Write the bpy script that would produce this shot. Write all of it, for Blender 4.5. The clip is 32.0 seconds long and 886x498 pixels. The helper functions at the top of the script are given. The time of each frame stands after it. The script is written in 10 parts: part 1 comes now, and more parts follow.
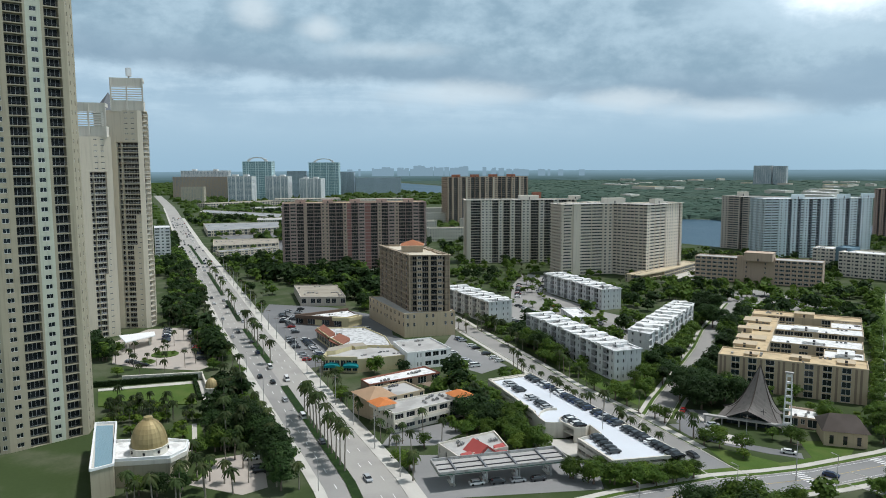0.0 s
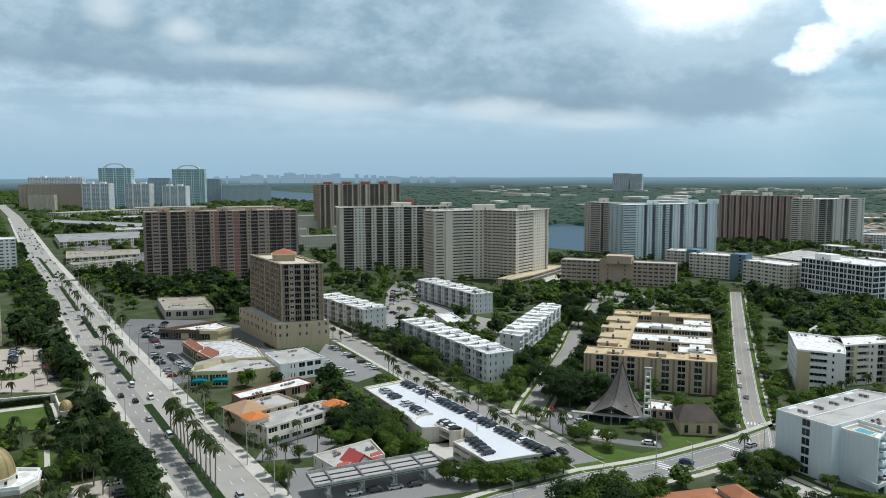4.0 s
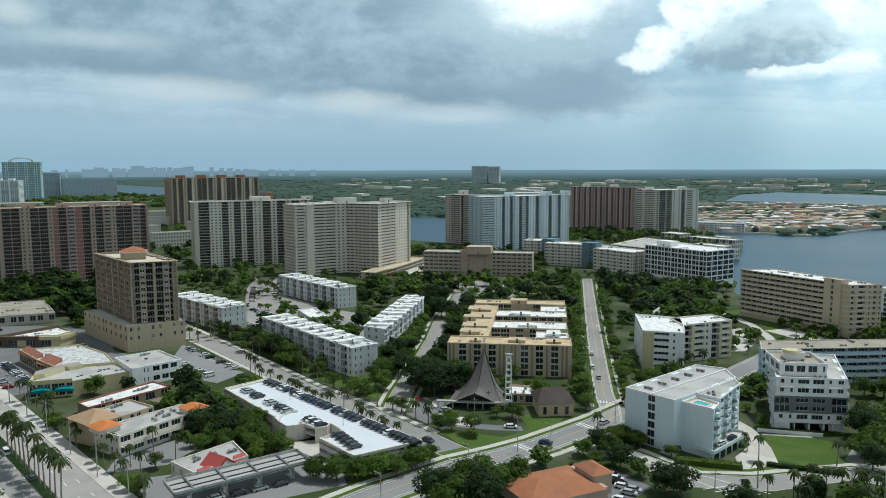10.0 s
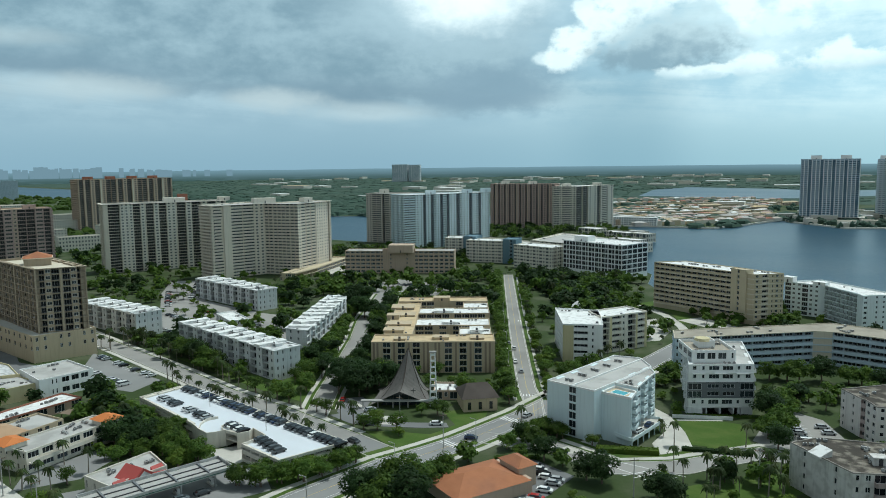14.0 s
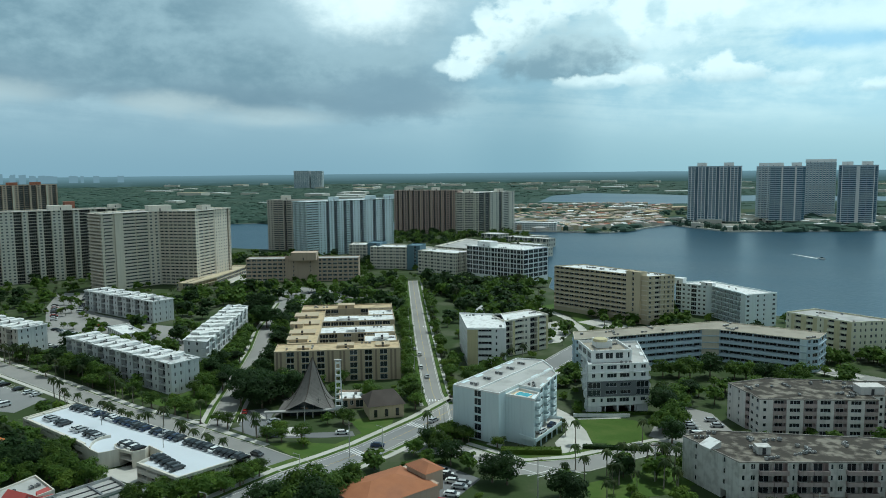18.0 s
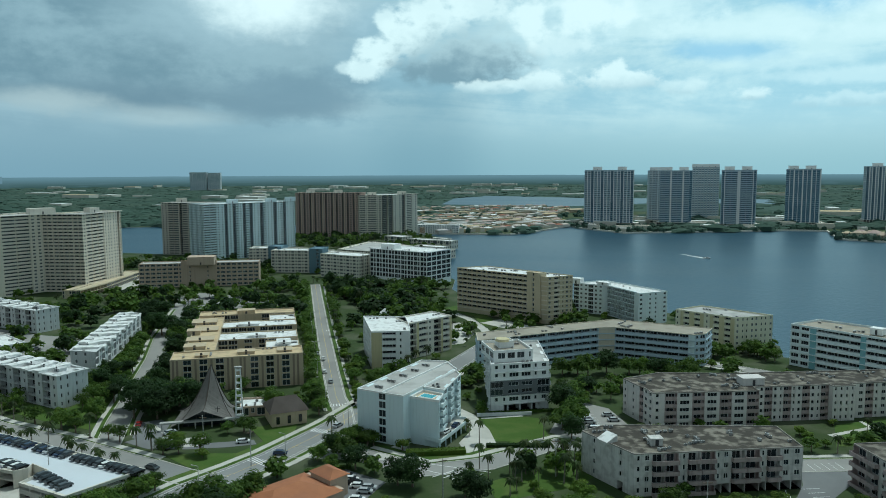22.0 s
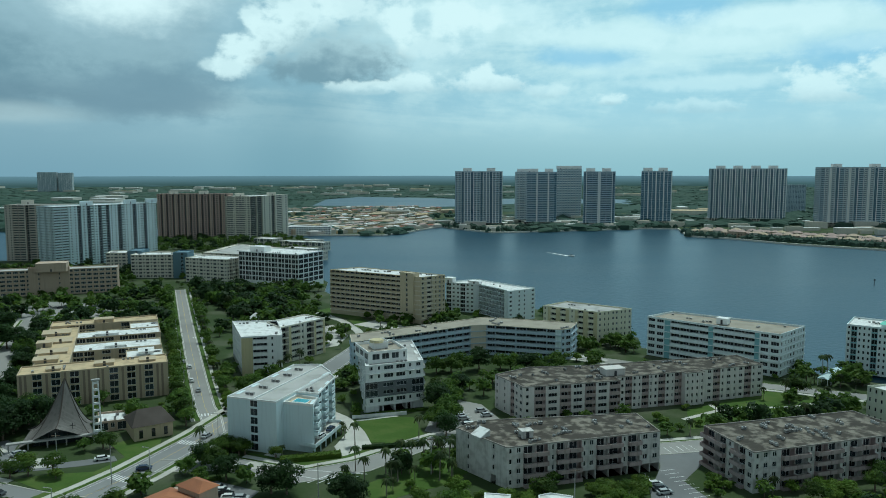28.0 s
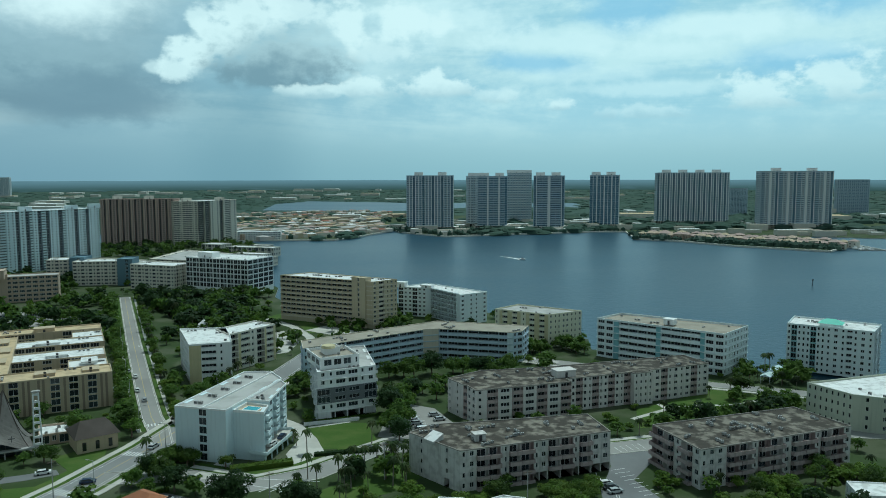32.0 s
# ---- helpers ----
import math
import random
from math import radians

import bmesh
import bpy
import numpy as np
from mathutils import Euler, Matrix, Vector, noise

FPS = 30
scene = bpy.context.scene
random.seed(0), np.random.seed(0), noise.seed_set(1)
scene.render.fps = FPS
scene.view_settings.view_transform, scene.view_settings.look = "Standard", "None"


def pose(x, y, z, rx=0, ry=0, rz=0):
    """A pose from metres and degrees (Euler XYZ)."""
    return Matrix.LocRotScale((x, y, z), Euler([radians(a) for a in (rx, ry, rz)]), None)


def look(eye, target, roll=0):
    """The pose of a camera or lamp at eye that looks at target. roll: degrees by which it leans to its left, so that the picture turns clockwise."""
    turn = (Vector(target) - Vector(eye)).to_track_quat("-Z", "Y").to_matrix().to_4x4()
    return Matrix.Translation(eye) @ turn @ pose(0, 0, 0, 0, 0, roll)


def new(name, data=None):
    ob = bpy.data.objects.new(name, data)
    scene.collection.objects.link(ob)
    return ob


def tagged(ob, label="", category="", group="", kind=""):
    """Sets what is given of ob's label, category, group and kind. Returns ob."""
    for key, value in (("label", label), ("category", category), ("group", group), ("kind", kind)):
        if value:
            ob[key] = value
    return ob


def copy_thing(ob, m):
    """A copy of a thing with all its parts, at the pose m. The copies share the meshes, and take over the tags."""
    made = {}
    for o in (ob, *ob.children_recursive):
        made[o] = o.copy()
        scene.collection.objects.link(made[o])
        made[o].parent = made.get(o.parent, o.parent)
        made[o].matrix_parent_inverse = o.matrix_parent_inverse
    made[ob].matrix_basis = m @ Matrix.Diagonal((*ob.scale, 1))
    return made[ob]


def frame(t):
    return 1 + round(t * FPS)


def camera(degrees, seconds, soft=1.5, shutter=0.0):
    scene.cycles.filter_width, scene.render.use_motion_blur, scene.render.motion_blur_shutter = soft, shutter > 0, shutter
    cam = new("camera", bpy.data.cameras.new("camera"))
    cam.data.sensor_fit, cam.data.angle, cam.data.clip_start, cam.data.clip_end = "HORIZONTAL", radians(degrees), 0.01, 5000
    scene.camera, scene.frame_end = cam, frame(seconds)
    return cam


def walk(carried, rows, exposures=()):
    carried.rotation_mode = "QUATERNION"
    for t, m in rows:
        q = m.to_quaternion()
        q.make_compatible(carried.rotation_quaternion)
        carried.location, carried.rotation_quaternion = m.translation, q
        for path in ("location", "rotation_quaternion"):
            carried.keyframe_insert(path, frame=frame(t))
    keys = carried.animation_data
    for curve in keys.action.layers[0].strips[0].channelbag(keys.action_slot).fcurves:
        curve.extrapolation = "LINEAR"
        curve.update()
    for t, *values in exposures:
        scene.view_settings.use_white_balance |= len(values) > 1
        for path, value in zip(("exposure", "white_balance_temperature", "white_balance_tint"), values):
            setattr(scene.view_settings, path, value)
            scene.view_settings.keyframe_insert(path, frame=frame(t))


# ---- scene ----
# ------------------------------------------------------------ camera
cam = camera(61.4, 32.0, soft=0.95)
EYE_Z = 90.0
# seconds, turn to the left, tilt, lean (degrees): one standpoint, panning to the right
PATH = [
    (0, 57.23, -6.32, -0.22), (0.5, 56.00, -6.28, -0.22), (1, 54.77, -6.24, -0.22),
    (1.5, 53.54, -6.17, -0.20), (2, 52.32, -6.10, -0.17), (2.5, 51.09, -6.02, -0.13),
    (3, 49.88, -5.94, -0.10), (3.5, 48.67, -5.87, -0.09), (5.5, 44.23, -5.72, -0.23),
    (6, 43.25, -5.79, -0.23), (6.5, 42.31, -5.88, -0.22), (7, 41.43, -5.97, -0.21),
    (7.5, 40.59, -6.05, -0.19), (8, 39.80, -6.12, -0.14), (8.5, 39.05, -6.19, -0.12),
    (9, 38.34, -6.26, -0.11), (9.5, 37.66, -6.31, -0.13), (10, 36.92, -6.36, -0.17),
    (10.5, 36.18, -6.38, -0.24), (11, 35.43, -6.40, -0.31), (11.5, 34.69, -6.42, -0.37),
    (12, 33.95, -6.44, -0.43), (12.5, 33.21, -6.46, -0.49), (13, 32.44, -6.48, -0.55),
    (13.5, 31.67, -6.50, -0.62), (14, 30.90, -6.53, -0.65), (14.5, 30.13, -6.55, -0.69),
    (16.5, 26.49, -6.39, -0.56), (17, 25.46, -6.28, -0.54), (17.5, 24.47, -6.20, -0.55),
    (18, 23.51, -6.12, -0.55), (18.5, 22.55, -6.06, -0.59), (19, 21.60, -6.04, -0.62),
    (19.5, 20.66, -6.03, -0.65), (20, 19.72, -6.03, -0.63), (20.5, 18.79, -6.02, -0.58),
    (21, 17.88, -6.01, -0.48), (21.5, 16.97, -6.00, -0.36), (22, 16.06, -5.97, -0.23),
    (22.5, 15.17, -5.92, -0.10), (23, 14.29, -5.85, 0.00), (23.5, 13.41, -5.80, 0.07),
    (24, 12.54, -5.77, 0.12), (24.5, 11.67, -5.76, 0.13), (25, 10.81, -5.78, 0.12),
    (25.5, 9.95, -5.82, 0.09), (26, 9.09, -5.85, 0.08), (26.5, 8.23, -5.88, 0.06),
    (28.5, 5.77, -5.91, -0.06), (29, 5.30, -5.88, -0.07), (29.5, 4.84, -5.85, -0.08),
    (30, 4.38, -5.82, -0.13), (30.5, 3.92, -5.79, -0.12), (31, 3.46, -5.74, -0.10),
    (31.5, 3.01, -5.68, -0.10), (32, 2.55, -5.61, -0.10),
]
rows = [(t, pose(0, 0, EYE_Z, 90 + tilt, 0, turn) @ pose(0, 0, 0, 0, 0, lean)) for t, turn, tilt, lean in PATH]
walk(cam, rows, exposures=[(0, -0.25, 6100, 11), (6, -0.25, 6100, 9), (9, -0.36, 6050, 6), (13, -0.42, 5950, 1), (19, -0.62, 5680, -6), (26, -0.76, 5590, -9), (32, -0.80, 5490, -12)])

# ------------------------------------------------------------ light
SUN_AZ, SUN_EL = 20.0, 66.0   # degrees to the right of +Y, and above the horizon
world = bpy.data.worlds.new("world")
scene.world = world
world.use_nodes = True
wt = world.node_tree
wt.nodes.clear()


def nd(tree, kind, **kw):
    n = tree.nodes.new(kind)
    for k, v in kw.items():
        if k == "op":
            n.operation = v
        elif k == "blend":
            n.blend_type = v
        elif k == "dtype":
            n.data_type = v
    return n


def mth(tree, op, a, b=None, c=None, clamp=False):
    n = tree.nodes.new("ShaderNodeMath")
    n.operation, n.use_clamp = op, clamp
    for i, v in enumerate((a, b, c)):
        if v is None:
            continue
        if isinstance(v, (int, float)):
            n.inputs[i].default_value = v
        else:
            tree.links.new(v, n.inputs[i])
    return n.outputs[0]


def mixc(tree, fac, a, b):
    n = tree.nodes.new("ShaderNodeMix")
    n.data_type = "RGBA"
    for s, v in ((n.inputs[0], fac), (n.inputs[6], a), (n.inputs[7], b)):
        if isinstance(v, (int, float)):
            s.default_value = v
        elif isinstance(v, tuple):
            s.default_value = (*v, 1)
        else:
            tree.links.new(v, s)
    return n.outputs[2]


def ramp(tree, src, lo, hi):
    n = tree.nodes.new("ShaderNodeMapRange")
    n.interpolation_type = "SMOOTHSTEP"
    tree.links.new(src, n.inputs[0])
    n.inputs[1].default_value, n.inputs[2].default_value = lo, hi
    return n.outputs[0]


def make_sky():
    t = wt
    out = nd(t, "ShaderNodeOutputWorld")
    bg = nd(t, "ShaderNodeBackground")
    sky = nd(t, "ShaderNodeTexSky")
    sky.sky_type, sky.sun_disc = "NISHITA", False
    sky.sun_elevation, sky.sun_rotation = radians(SUN_EL), radians(SUN_AZ)
    sky.air_density, sky.dust_density = 1.2, 2.0
    tc = nd(t, "ShaderNodeTexCoord")
    sep = nd(t, "ShaderNodeSeparateXYZ")
    t.links.new(tc.outputs["Generated"], sep.inputs[0])
    x, y, z = sep.outputs
    deg = 57.2958
    az = mth(t, "MULTIPLY", mth(t, "ARCTAN2", mth(t, "MULTIPLY", x, -1.0), y), deg)   # to the left of +Y
    el = mth(t, "MULTIPLY", mth(t, "ARCSINE", z), deg)

    def field(sx, sy, scale, detail, rough, seed, dist=0.0):
        cv = nd(t, "ShaderNodeCombineXYZ")
        t.links.new(mth(t, "MULTIPLY", az, sx), cv.inputs[0])
        t.links.new(mth(t, "MULTIPLY", el, sy), cv.inputs[1])
        cv.inputs[2].default_value = seed
        nz = nd(t, "ShaderNodeTexNoise")
        nz.inputs["Scale"].default_value, nz.inputs["Detail"].default_value = scale, detail
        nz.inputs["Roughness"].default_value, nz.inputs["Distortion"].default_value = rough, dist
        t.links.new(cv.outputs[0], nz.inputs["Vector"])
        return nz.outputs[0]

    def blob(a0, e0, ra, re, soft, warp, k):
        """1 inside an ellipse of the sky, with an edge broken by a cloud field."""
        da = mth(t, "DIVIDE", mth(t, "SUBTRACT", az, a0), ra)
        de = mth(t, "DIVIDE", mth(t, "SUBTRACT", el, e0), re)
        r = mth(t, "SQRT", mth(t, "ADD", mth(t, "MULTIPLY", da, da), mth(t, "MULTIPLY", de, de)))
        r = mth(t, "ADD", r, mth(t, "MULTIPLY", mth(t, "SUBTRACT", warp, 0.5), k))
        return ramp(t, mth(t, "MULTIPLY", r, -1.0), -1.0 - soft, -1.0 + soft)

    broad = field(0.040, 0.13, 1.0, 5, 0.52, 3.1, 0.5)
    puff = field(0.13, 0.24, 1.0, 8, 0.60, 7.7, 0.2)
    wisp = field(0.045, 0.26, 1.0, 7, 0.60, 12.3, 0.7)
    fine = field(0.26, 0.42, 1.0, 7, 0.62, 1.9)
    curl = field(0.62, 0.85, 1.0, 6, 0.55, 5.4)
    streaky = mth(t, "ADD", mth(t, "MULTIPLY", fine, 0.55), mth(t, "MULTIPLY", curl, 0.45))
    ahead = ramp(t, mth(t, "ABSOLUTE", az), 120.0, 80.0)

    def lay(base, fac, k, top):
        return mixc(t, mth(t, "MULTIPLY", fac, k), base, top)

    # clear air and haze
    blue = nd(t, "ShaderNodeVectorMath", op="SCALE")
    t.links.new(sky.outputs[0], blue.inputs[0])
    blue.inputs["Scale"].default_value = 0.085
    right = ramp(t, az, 40.0, -10.0)
    low = mixc(t, right, (0.29, 0.43, 0.52), (0.425, 0.62, 0.68))
    high = mixc(t, right, (0.39, 0.52, 0.60), (0.67, 0.85, 0.90))
    haze = mixc(t, ramp(t, el, -0.5, 6.0), low, high)
    col = mixc(t, 0.95, blue.outputs[0], haze)
    # thin cloud with paler and bluer lanes
    lane = ramp(t, mth(t, "ADD", mth(t, "MULTIPLY", wisp, 0.6), mth(t, "MULTIPLY", fine, 0.4)), 0.40, 0.60)
    thin = mixc(t, lane, mixc(t, right, (0.30, 0.42, 0.50), (0.46, 0.70, 0.82)), mixc(t, right, (0.47, 0.59, 0.65), (0.82, 0.97, 0.98)))
    col = lay(col, ramp(t, el, 1.5, 6.0), 0.78, thin)
    # blue openings
    for a0, e0, ra, re in ((-11.3, 12.0, 3.2, 1.5), (-21.5, 8.0, 4.0, 1.0), (-4.0, 8.3, 3.0, 0.7), (-26.0, 11.5, 3.5, 1.2)):
        col = lay(col, blob(a0, e0, ra, re, 0.6, fine, 2.0), 0.75, (0.40, 0.67, 0.88))
    # long white bands over the right half
    for a0, e0, ra, re, k in ((3.4, 11.4, 6.0, 1.7, 0.75), (-18.0, 10.4, 5.5, 0.9, 0.8), (-14.0, 9.0, 4.5, 0.6, 0.6), (-13.0, 6.3, 5.5, 0.5, 0.55), (-6.5, 9.8, 5.0, 0.8, 0.6), (8.5, 8.0, 3.0, 1.4, 0.4), (-23.0, 8.4, 3.5, 0.5, 0.4), (-9.0, 7.4, 4.0, 0.5, 0.4)):
        col = lay(col, blob(a0, e0, ra, re, 0.55, streaky, 3.8), k, (0.92, 1.04, 1.04))
    # grey banks over the left half, darkest along their ragged lower edges
    foot = mth(t, "ADD", 3.9, mth(t, "MULTIPLY", mth(t, "SUBTRACT", az, 27.0), 0.055))
    over = mth(t, "SUBTRACT", el, mth(t, "ADD", foot, mth(t, "ADD", mth(t, "MULTIPLY", mth(t, "SUBTRACT", broad, 0.5), 3.6), mth(t, "MULTIPLY", mth(t, "SUBTRACT", fine, 0.5), 1.6))))
    bank = mth(t, "MULTIPLY", ramp(t, over, -0.5, 0.9), ramp(t, mth(t, "ADD", az, mth(t, "MULTIPLY", fine, 6.0)), 22.5, 31.0))
    shade = mth(t, "ADD", mth(t, "MULTIPLY", puff, 0.5), mth(t, "ADD", mth(t, "MULTIPLY", fine, 0.35), mth(t, "MULTIPLY", curl, 0.15)))
    body = mixc(t, ramp(t, shade, 0.40, 0.62), (0.225, 0.33, 0.395), (0.385, 0.505, 0.565))
    belly = mth(t, "MULTIPLY", ramp(t, over, 3.2, 0.6), ramp(t, wisp, 0.36, 0.56))
    grey = mixc(t, mth(t, "MULTIPLY", belly, 0.8), body, (0.205, 0.295, 0.365))
    col = lay(col, bank, 0.9, grey)
    # pale patches and cream streaks in the banks
    for a0, e0, ra, re, k in ((56.0, 5.5, 5.0, 0.75, 0.6), (43.3, 4.9, 3.2, 0.7, 0.7), (66.2, 10.0, 1.3, 0.7, 0.7), (71.0, 11.2, 1.4, 1.0, 0.7), (61.0, 8.6, 4.0, 0.5, 0.4), (36.0, 3.9, 4.0, 0.6, 0.5)):
        col = lay(col, blob(a0, e0, ra, re, 0.8, fine, 2.4), k, (0.60, 0.67, 0.68))
    # the break in the cover, ragged
    col = lay(col, blob(29.0, 12.8, 6.5, 3.4, 0.9, fine, 1.8), 0.85, (0.60, 0.73, 0.79))
    col = lay(col, blob(28.6, 12.1, 4.0, 1.9, 0.75, streaky, 2.4), 1.0, (1.0, 1.07, 1.06))
    col = lay(col, blob(27.0, 5.6, 5.5, 1.7, 0.5, fine, 2.2), 0.75, (0.27, 0.375, 0.45))
    # the heap: a slanting rim of bright curls over a grey belly with a flat foot
    col = lay(col, blob(9.5, 9.8, 3.4, 1.7, 0.7, fine, 1.6), 0.6, (0.74, 0.88, 0.91))
    for a0, e0, ra, re, k in ((21.7, 7.5, 1.3, 0.75, 0.85), (23.3, 7.6, 0.7, 0.45, 0.6), (20.8, 8.7, 1.4, 0.9, 0.95), (20.3, 11.2, 0.9, 0.9, 0.8), (18.6, 9.9, 2.3, 1.5, 0.95), (16.6, 11.3, 2.4, 1.3, 0.9), (13.6, 11.9, 2.2, 0.9, 0.8)):
        col = lay(col, blob(a0, e0, ra, re, 0.42, curl, 2.4), k, (0.96, 1.05, 1.04))
    belly = mth(t, "MULTIPLY", blob(14.4, 8.2, 4.7, 2.2, 0.42, curl, 1.9), ramp(t, mth(t, "ADD", el, mth(t, "MULTIPLY", fine, 0.8)), 6.4, 7.1))
    inner = mixc(t, ramp(t, mth(t, "ADD", el, mth(t, "MULTIPLY", mth(t, "SUBTRACT", curl, 0.5), 5.0)), 6.6, 10.4), (0.275, 0.385, 0.45), (0.60, 0.725, 0.76))
    col = lay(col, belly, 0.92, inner)
    for a0, e0, ra, re, k in ((4.8, 11.3, 2.8, 1.2, 0.9), (9.4, 11.0, 1.2, 1.6, 0.9), (7.4, 9.2, 2.2, 0.8, 0.5)):
        col = lay(col, blob(a0, e0, ra, re, 0.42, curl, 2.6), k, (0.97, 1.06, 1.05))
    # puffs with flat feet
    for a0, e0, ra, re, k in ((12.2, 6.2, 2.6, 0.5, 0.8), (8.4, 6.5, 1.6, 0.9, 0.85), (3.0, 6.6, 2.1, 1.0, 0.9), (-1.8, 5.9, 1.5, 0.6, 0.5), (-6.3, 5.3, 1.5, 0.5, 0.75), (-20.4, 5.5, 2.3, 1.3, 0.8), (-25.3, 6.0, 2.2, 1.8, 0.75), (-12.5, 4.6, 3.0, 0.5, 0.4)):
        f = mth(t, "MULTIPLY", blob(a0, e0, ra, re, 0.40, curl, 3.4), ramp(t, mth(t, "ADD", el, mth(t, "MULTIPLY", curl, 0.6)), e0 - re * 0.7, e0 - re * 0.1))
        col = lay(col, f, k, mixc(t, ramp(t, mth(t, "ADD", el, mth(t, "MULTIPLY", mth(t, "SUBTRACT", curl, 0.5), 1.5)), e0 - re, e0 + re * 0.4), (0.60, 0.74, 0.79), (0.97, 1.06, 1.05)))
    # a distant shower under the heap
    rain = mth(t, "MULTIPLY", ramp(t, mth(t, "ABSOLUTE", mth(t, "SUBTRACT", az, 17.3)), 6.5, 1.0), ramp(t, el, 7.5, 5.0))
    col = lay(col, rain, 0.45, (0.235, 0.38, 0.46))
    # unseen sky behind and overhead: added greys set for the fill light
    col = mixc(t, ahead, mixc(t, ramp(t, shade, 0.35, 0.65), (0.265, 0.305, 0.332), (0.44, 0.49, 0.517)), col)
    col = mixc(t, mth(t, "MULTIPLY", ramp(t, el, 20.0, 55.0), 0.85), col, (0.20, 0.218, 0.23))
    t.links.new(col, bg.inputs[0])
    bg.inputs[1].default_value = 1.45
    t.links.new(bg.outputs[0], out.inputs[0])


make_sky()
sun = new("sun", bpy.data.lights.new("sun", "SUN"))
sun.data.energy, sun.data.angle, sun.data.color = 3.8, radians(4.0), (1.0, 0.96, 0.90)
_el, _az = radians(SUN_EL), radians(SUN_AZ)
sun.matrix_world = look((0, 0, 400), (-math.sin(_az) * math.cos(_el) * 100, -math.cos(_az) * math.cos(_el) * 100,
                                      400 - math.sin(_el) * 100))

# ------------------------------------------------------------ materials
MATS = {}


def mat(name, rgb, rough=0.8, vary=0.12, scale=0.25, fine=3.0, metal=0.0, bump=0.0, dirt=None, dirt_amt=0.0, dirt_scale=0.12,
        per_object=0.0, streak=0.0, island=0.0):
    """A painted, rendered or paved surface: broad and fine unevenness, stains of another colour, run-off streaks."""
    if name in MATS:
        return MATS[name]
    m = bpy.data.materials.new(name)
    m.use_nodes = True
    t = m.node_tree
    b = t.nodes["Principled BSDF"]
    geo = t.nodes.new("ShaderNodeNewGeometry")

    def noise_of(sc, detail, stretch=None):
        nz = t.nodes.new("ShaderNodeTexNoise")
        nz.inputs["Scale"].default_value, nz.inputs["Detail"].default_value = sc, detail
        if stretch:
            mp = t.nodes.new("ShaderNodeMapping")
            mp.inputs["Scale"].default_value = stretch
            t.links.new(geo.outputs["Position"], mp.inputs[0])
            t.links.new(mp.outputs[0], nz.inputs["Vector"])
        else:
            t.links.new(geo.outputs["Position"], nz.inputs["Vector"])
        return nz.outputs[0]

    big, small = noise_of(scale, 4), noise_of(fine, 3)
    v = mth(t, "ADD", mth(t, "MULTIPLY", mth(t, "SUBTRACT", big, 0.5), 2 * vary), mth(t, "MULTIPLY", mth(t, "SUBTRACT", small, 0.5), vary))
    v = mth(t, "ADD", v, 1.0)
    if per_object:
        oi = t.nodes.new("ShaderNodeObjectInfo")
        v = mth(t, "MULTIPLY", v, mth(t, "ADD", mth(t, "MULTIPLY", oi.outputs["Random"], 2 * per_object), 1 - per_object))
    if island:
        v = mth(t, "MULTIPLY", v, mth(t, "ADD", mth(t, "MULTIPLY", geo.outputs["Random Per Island"], 2 * island), 1 - island))
    if streak:
        sk = ramp(t, noise_of(1.0, 3, (1.1, 1.1, 0.07)), 0.48, 0.75)
        v = mth(t, "MULTIPLY", v, mth(t, "SUBTRACT", 1.0, mth(t, "MULTIPLY", sk, streak)))
    sc = t.nodes.new("ShaderNodeVectorMath")
    sc.operation = "SCALE"
    base = tuple(rgb)
    if dirt is not None:
        f = mth(t, "MULTIPLY", ramp(t, noise_of(dirt_scale, 6), 0.44, 0.66), dirt_amt)
        t.links.new(mixc(t, f, base, tuple(dirt)), sc.inputs[0])
    else:
        sc.inputs[0].default_value = base
    t.links.new(v, sc.inputs["Scale"])
    t.links.new(sc.outputs[0], b.inputs["Base Color"])
    b.inputs["Roughness"].default_value, b.inputs["Metallic"].default_value = rough, metal
    if rough > 0.74:
        b.inputs["Specular IOR Level"].default_value = 0.2
    if bump:
        bp = t.nodes.new("ShaderNodeBump")
        bp.inputs["Strength"].default_value, bp.inputs["Distance"].default_value = bump, 0.05
        t.links.new(small, bp.inputs["Height"])
        t.links.new(bp.outputs[0], b.inputs["Normal"])
    MATS[name] = m
    return m


def leaf_mat(name, rgb, rgb2):
    """Leaves: part of the light goes through them."""
    m = mat(name, rgb, 0.6, 0.25, 0.09, 1.4, dirt=rgb2, dirt_amt=0.8, dirt_scale=0.35, per_object=0.36, island=0.14)
    t = m.node_tree
    b = t.nodes["Principled BSDF"]
    b.inputs["Specular IOR Level"].default_value = 0.15
    tr, mx = t.nodes.new("ShaderNodeBsdfTranslucent"), t.nodes.new("ShaderNodeMixShader")
    t.links.new(b.inputs["Base Color"].links[0].from_socket, tr.inputs[0])
    mx.inputs[0].default_value = 0.42
    t.links.new(b.outputs[0], mx.inputs[1])
    t.links.new(tr.outputs[0], mx.inputs[2])
    t.links.new(mx.outputs[0], t.nodes["Material Output"].inputs[0])
    return m


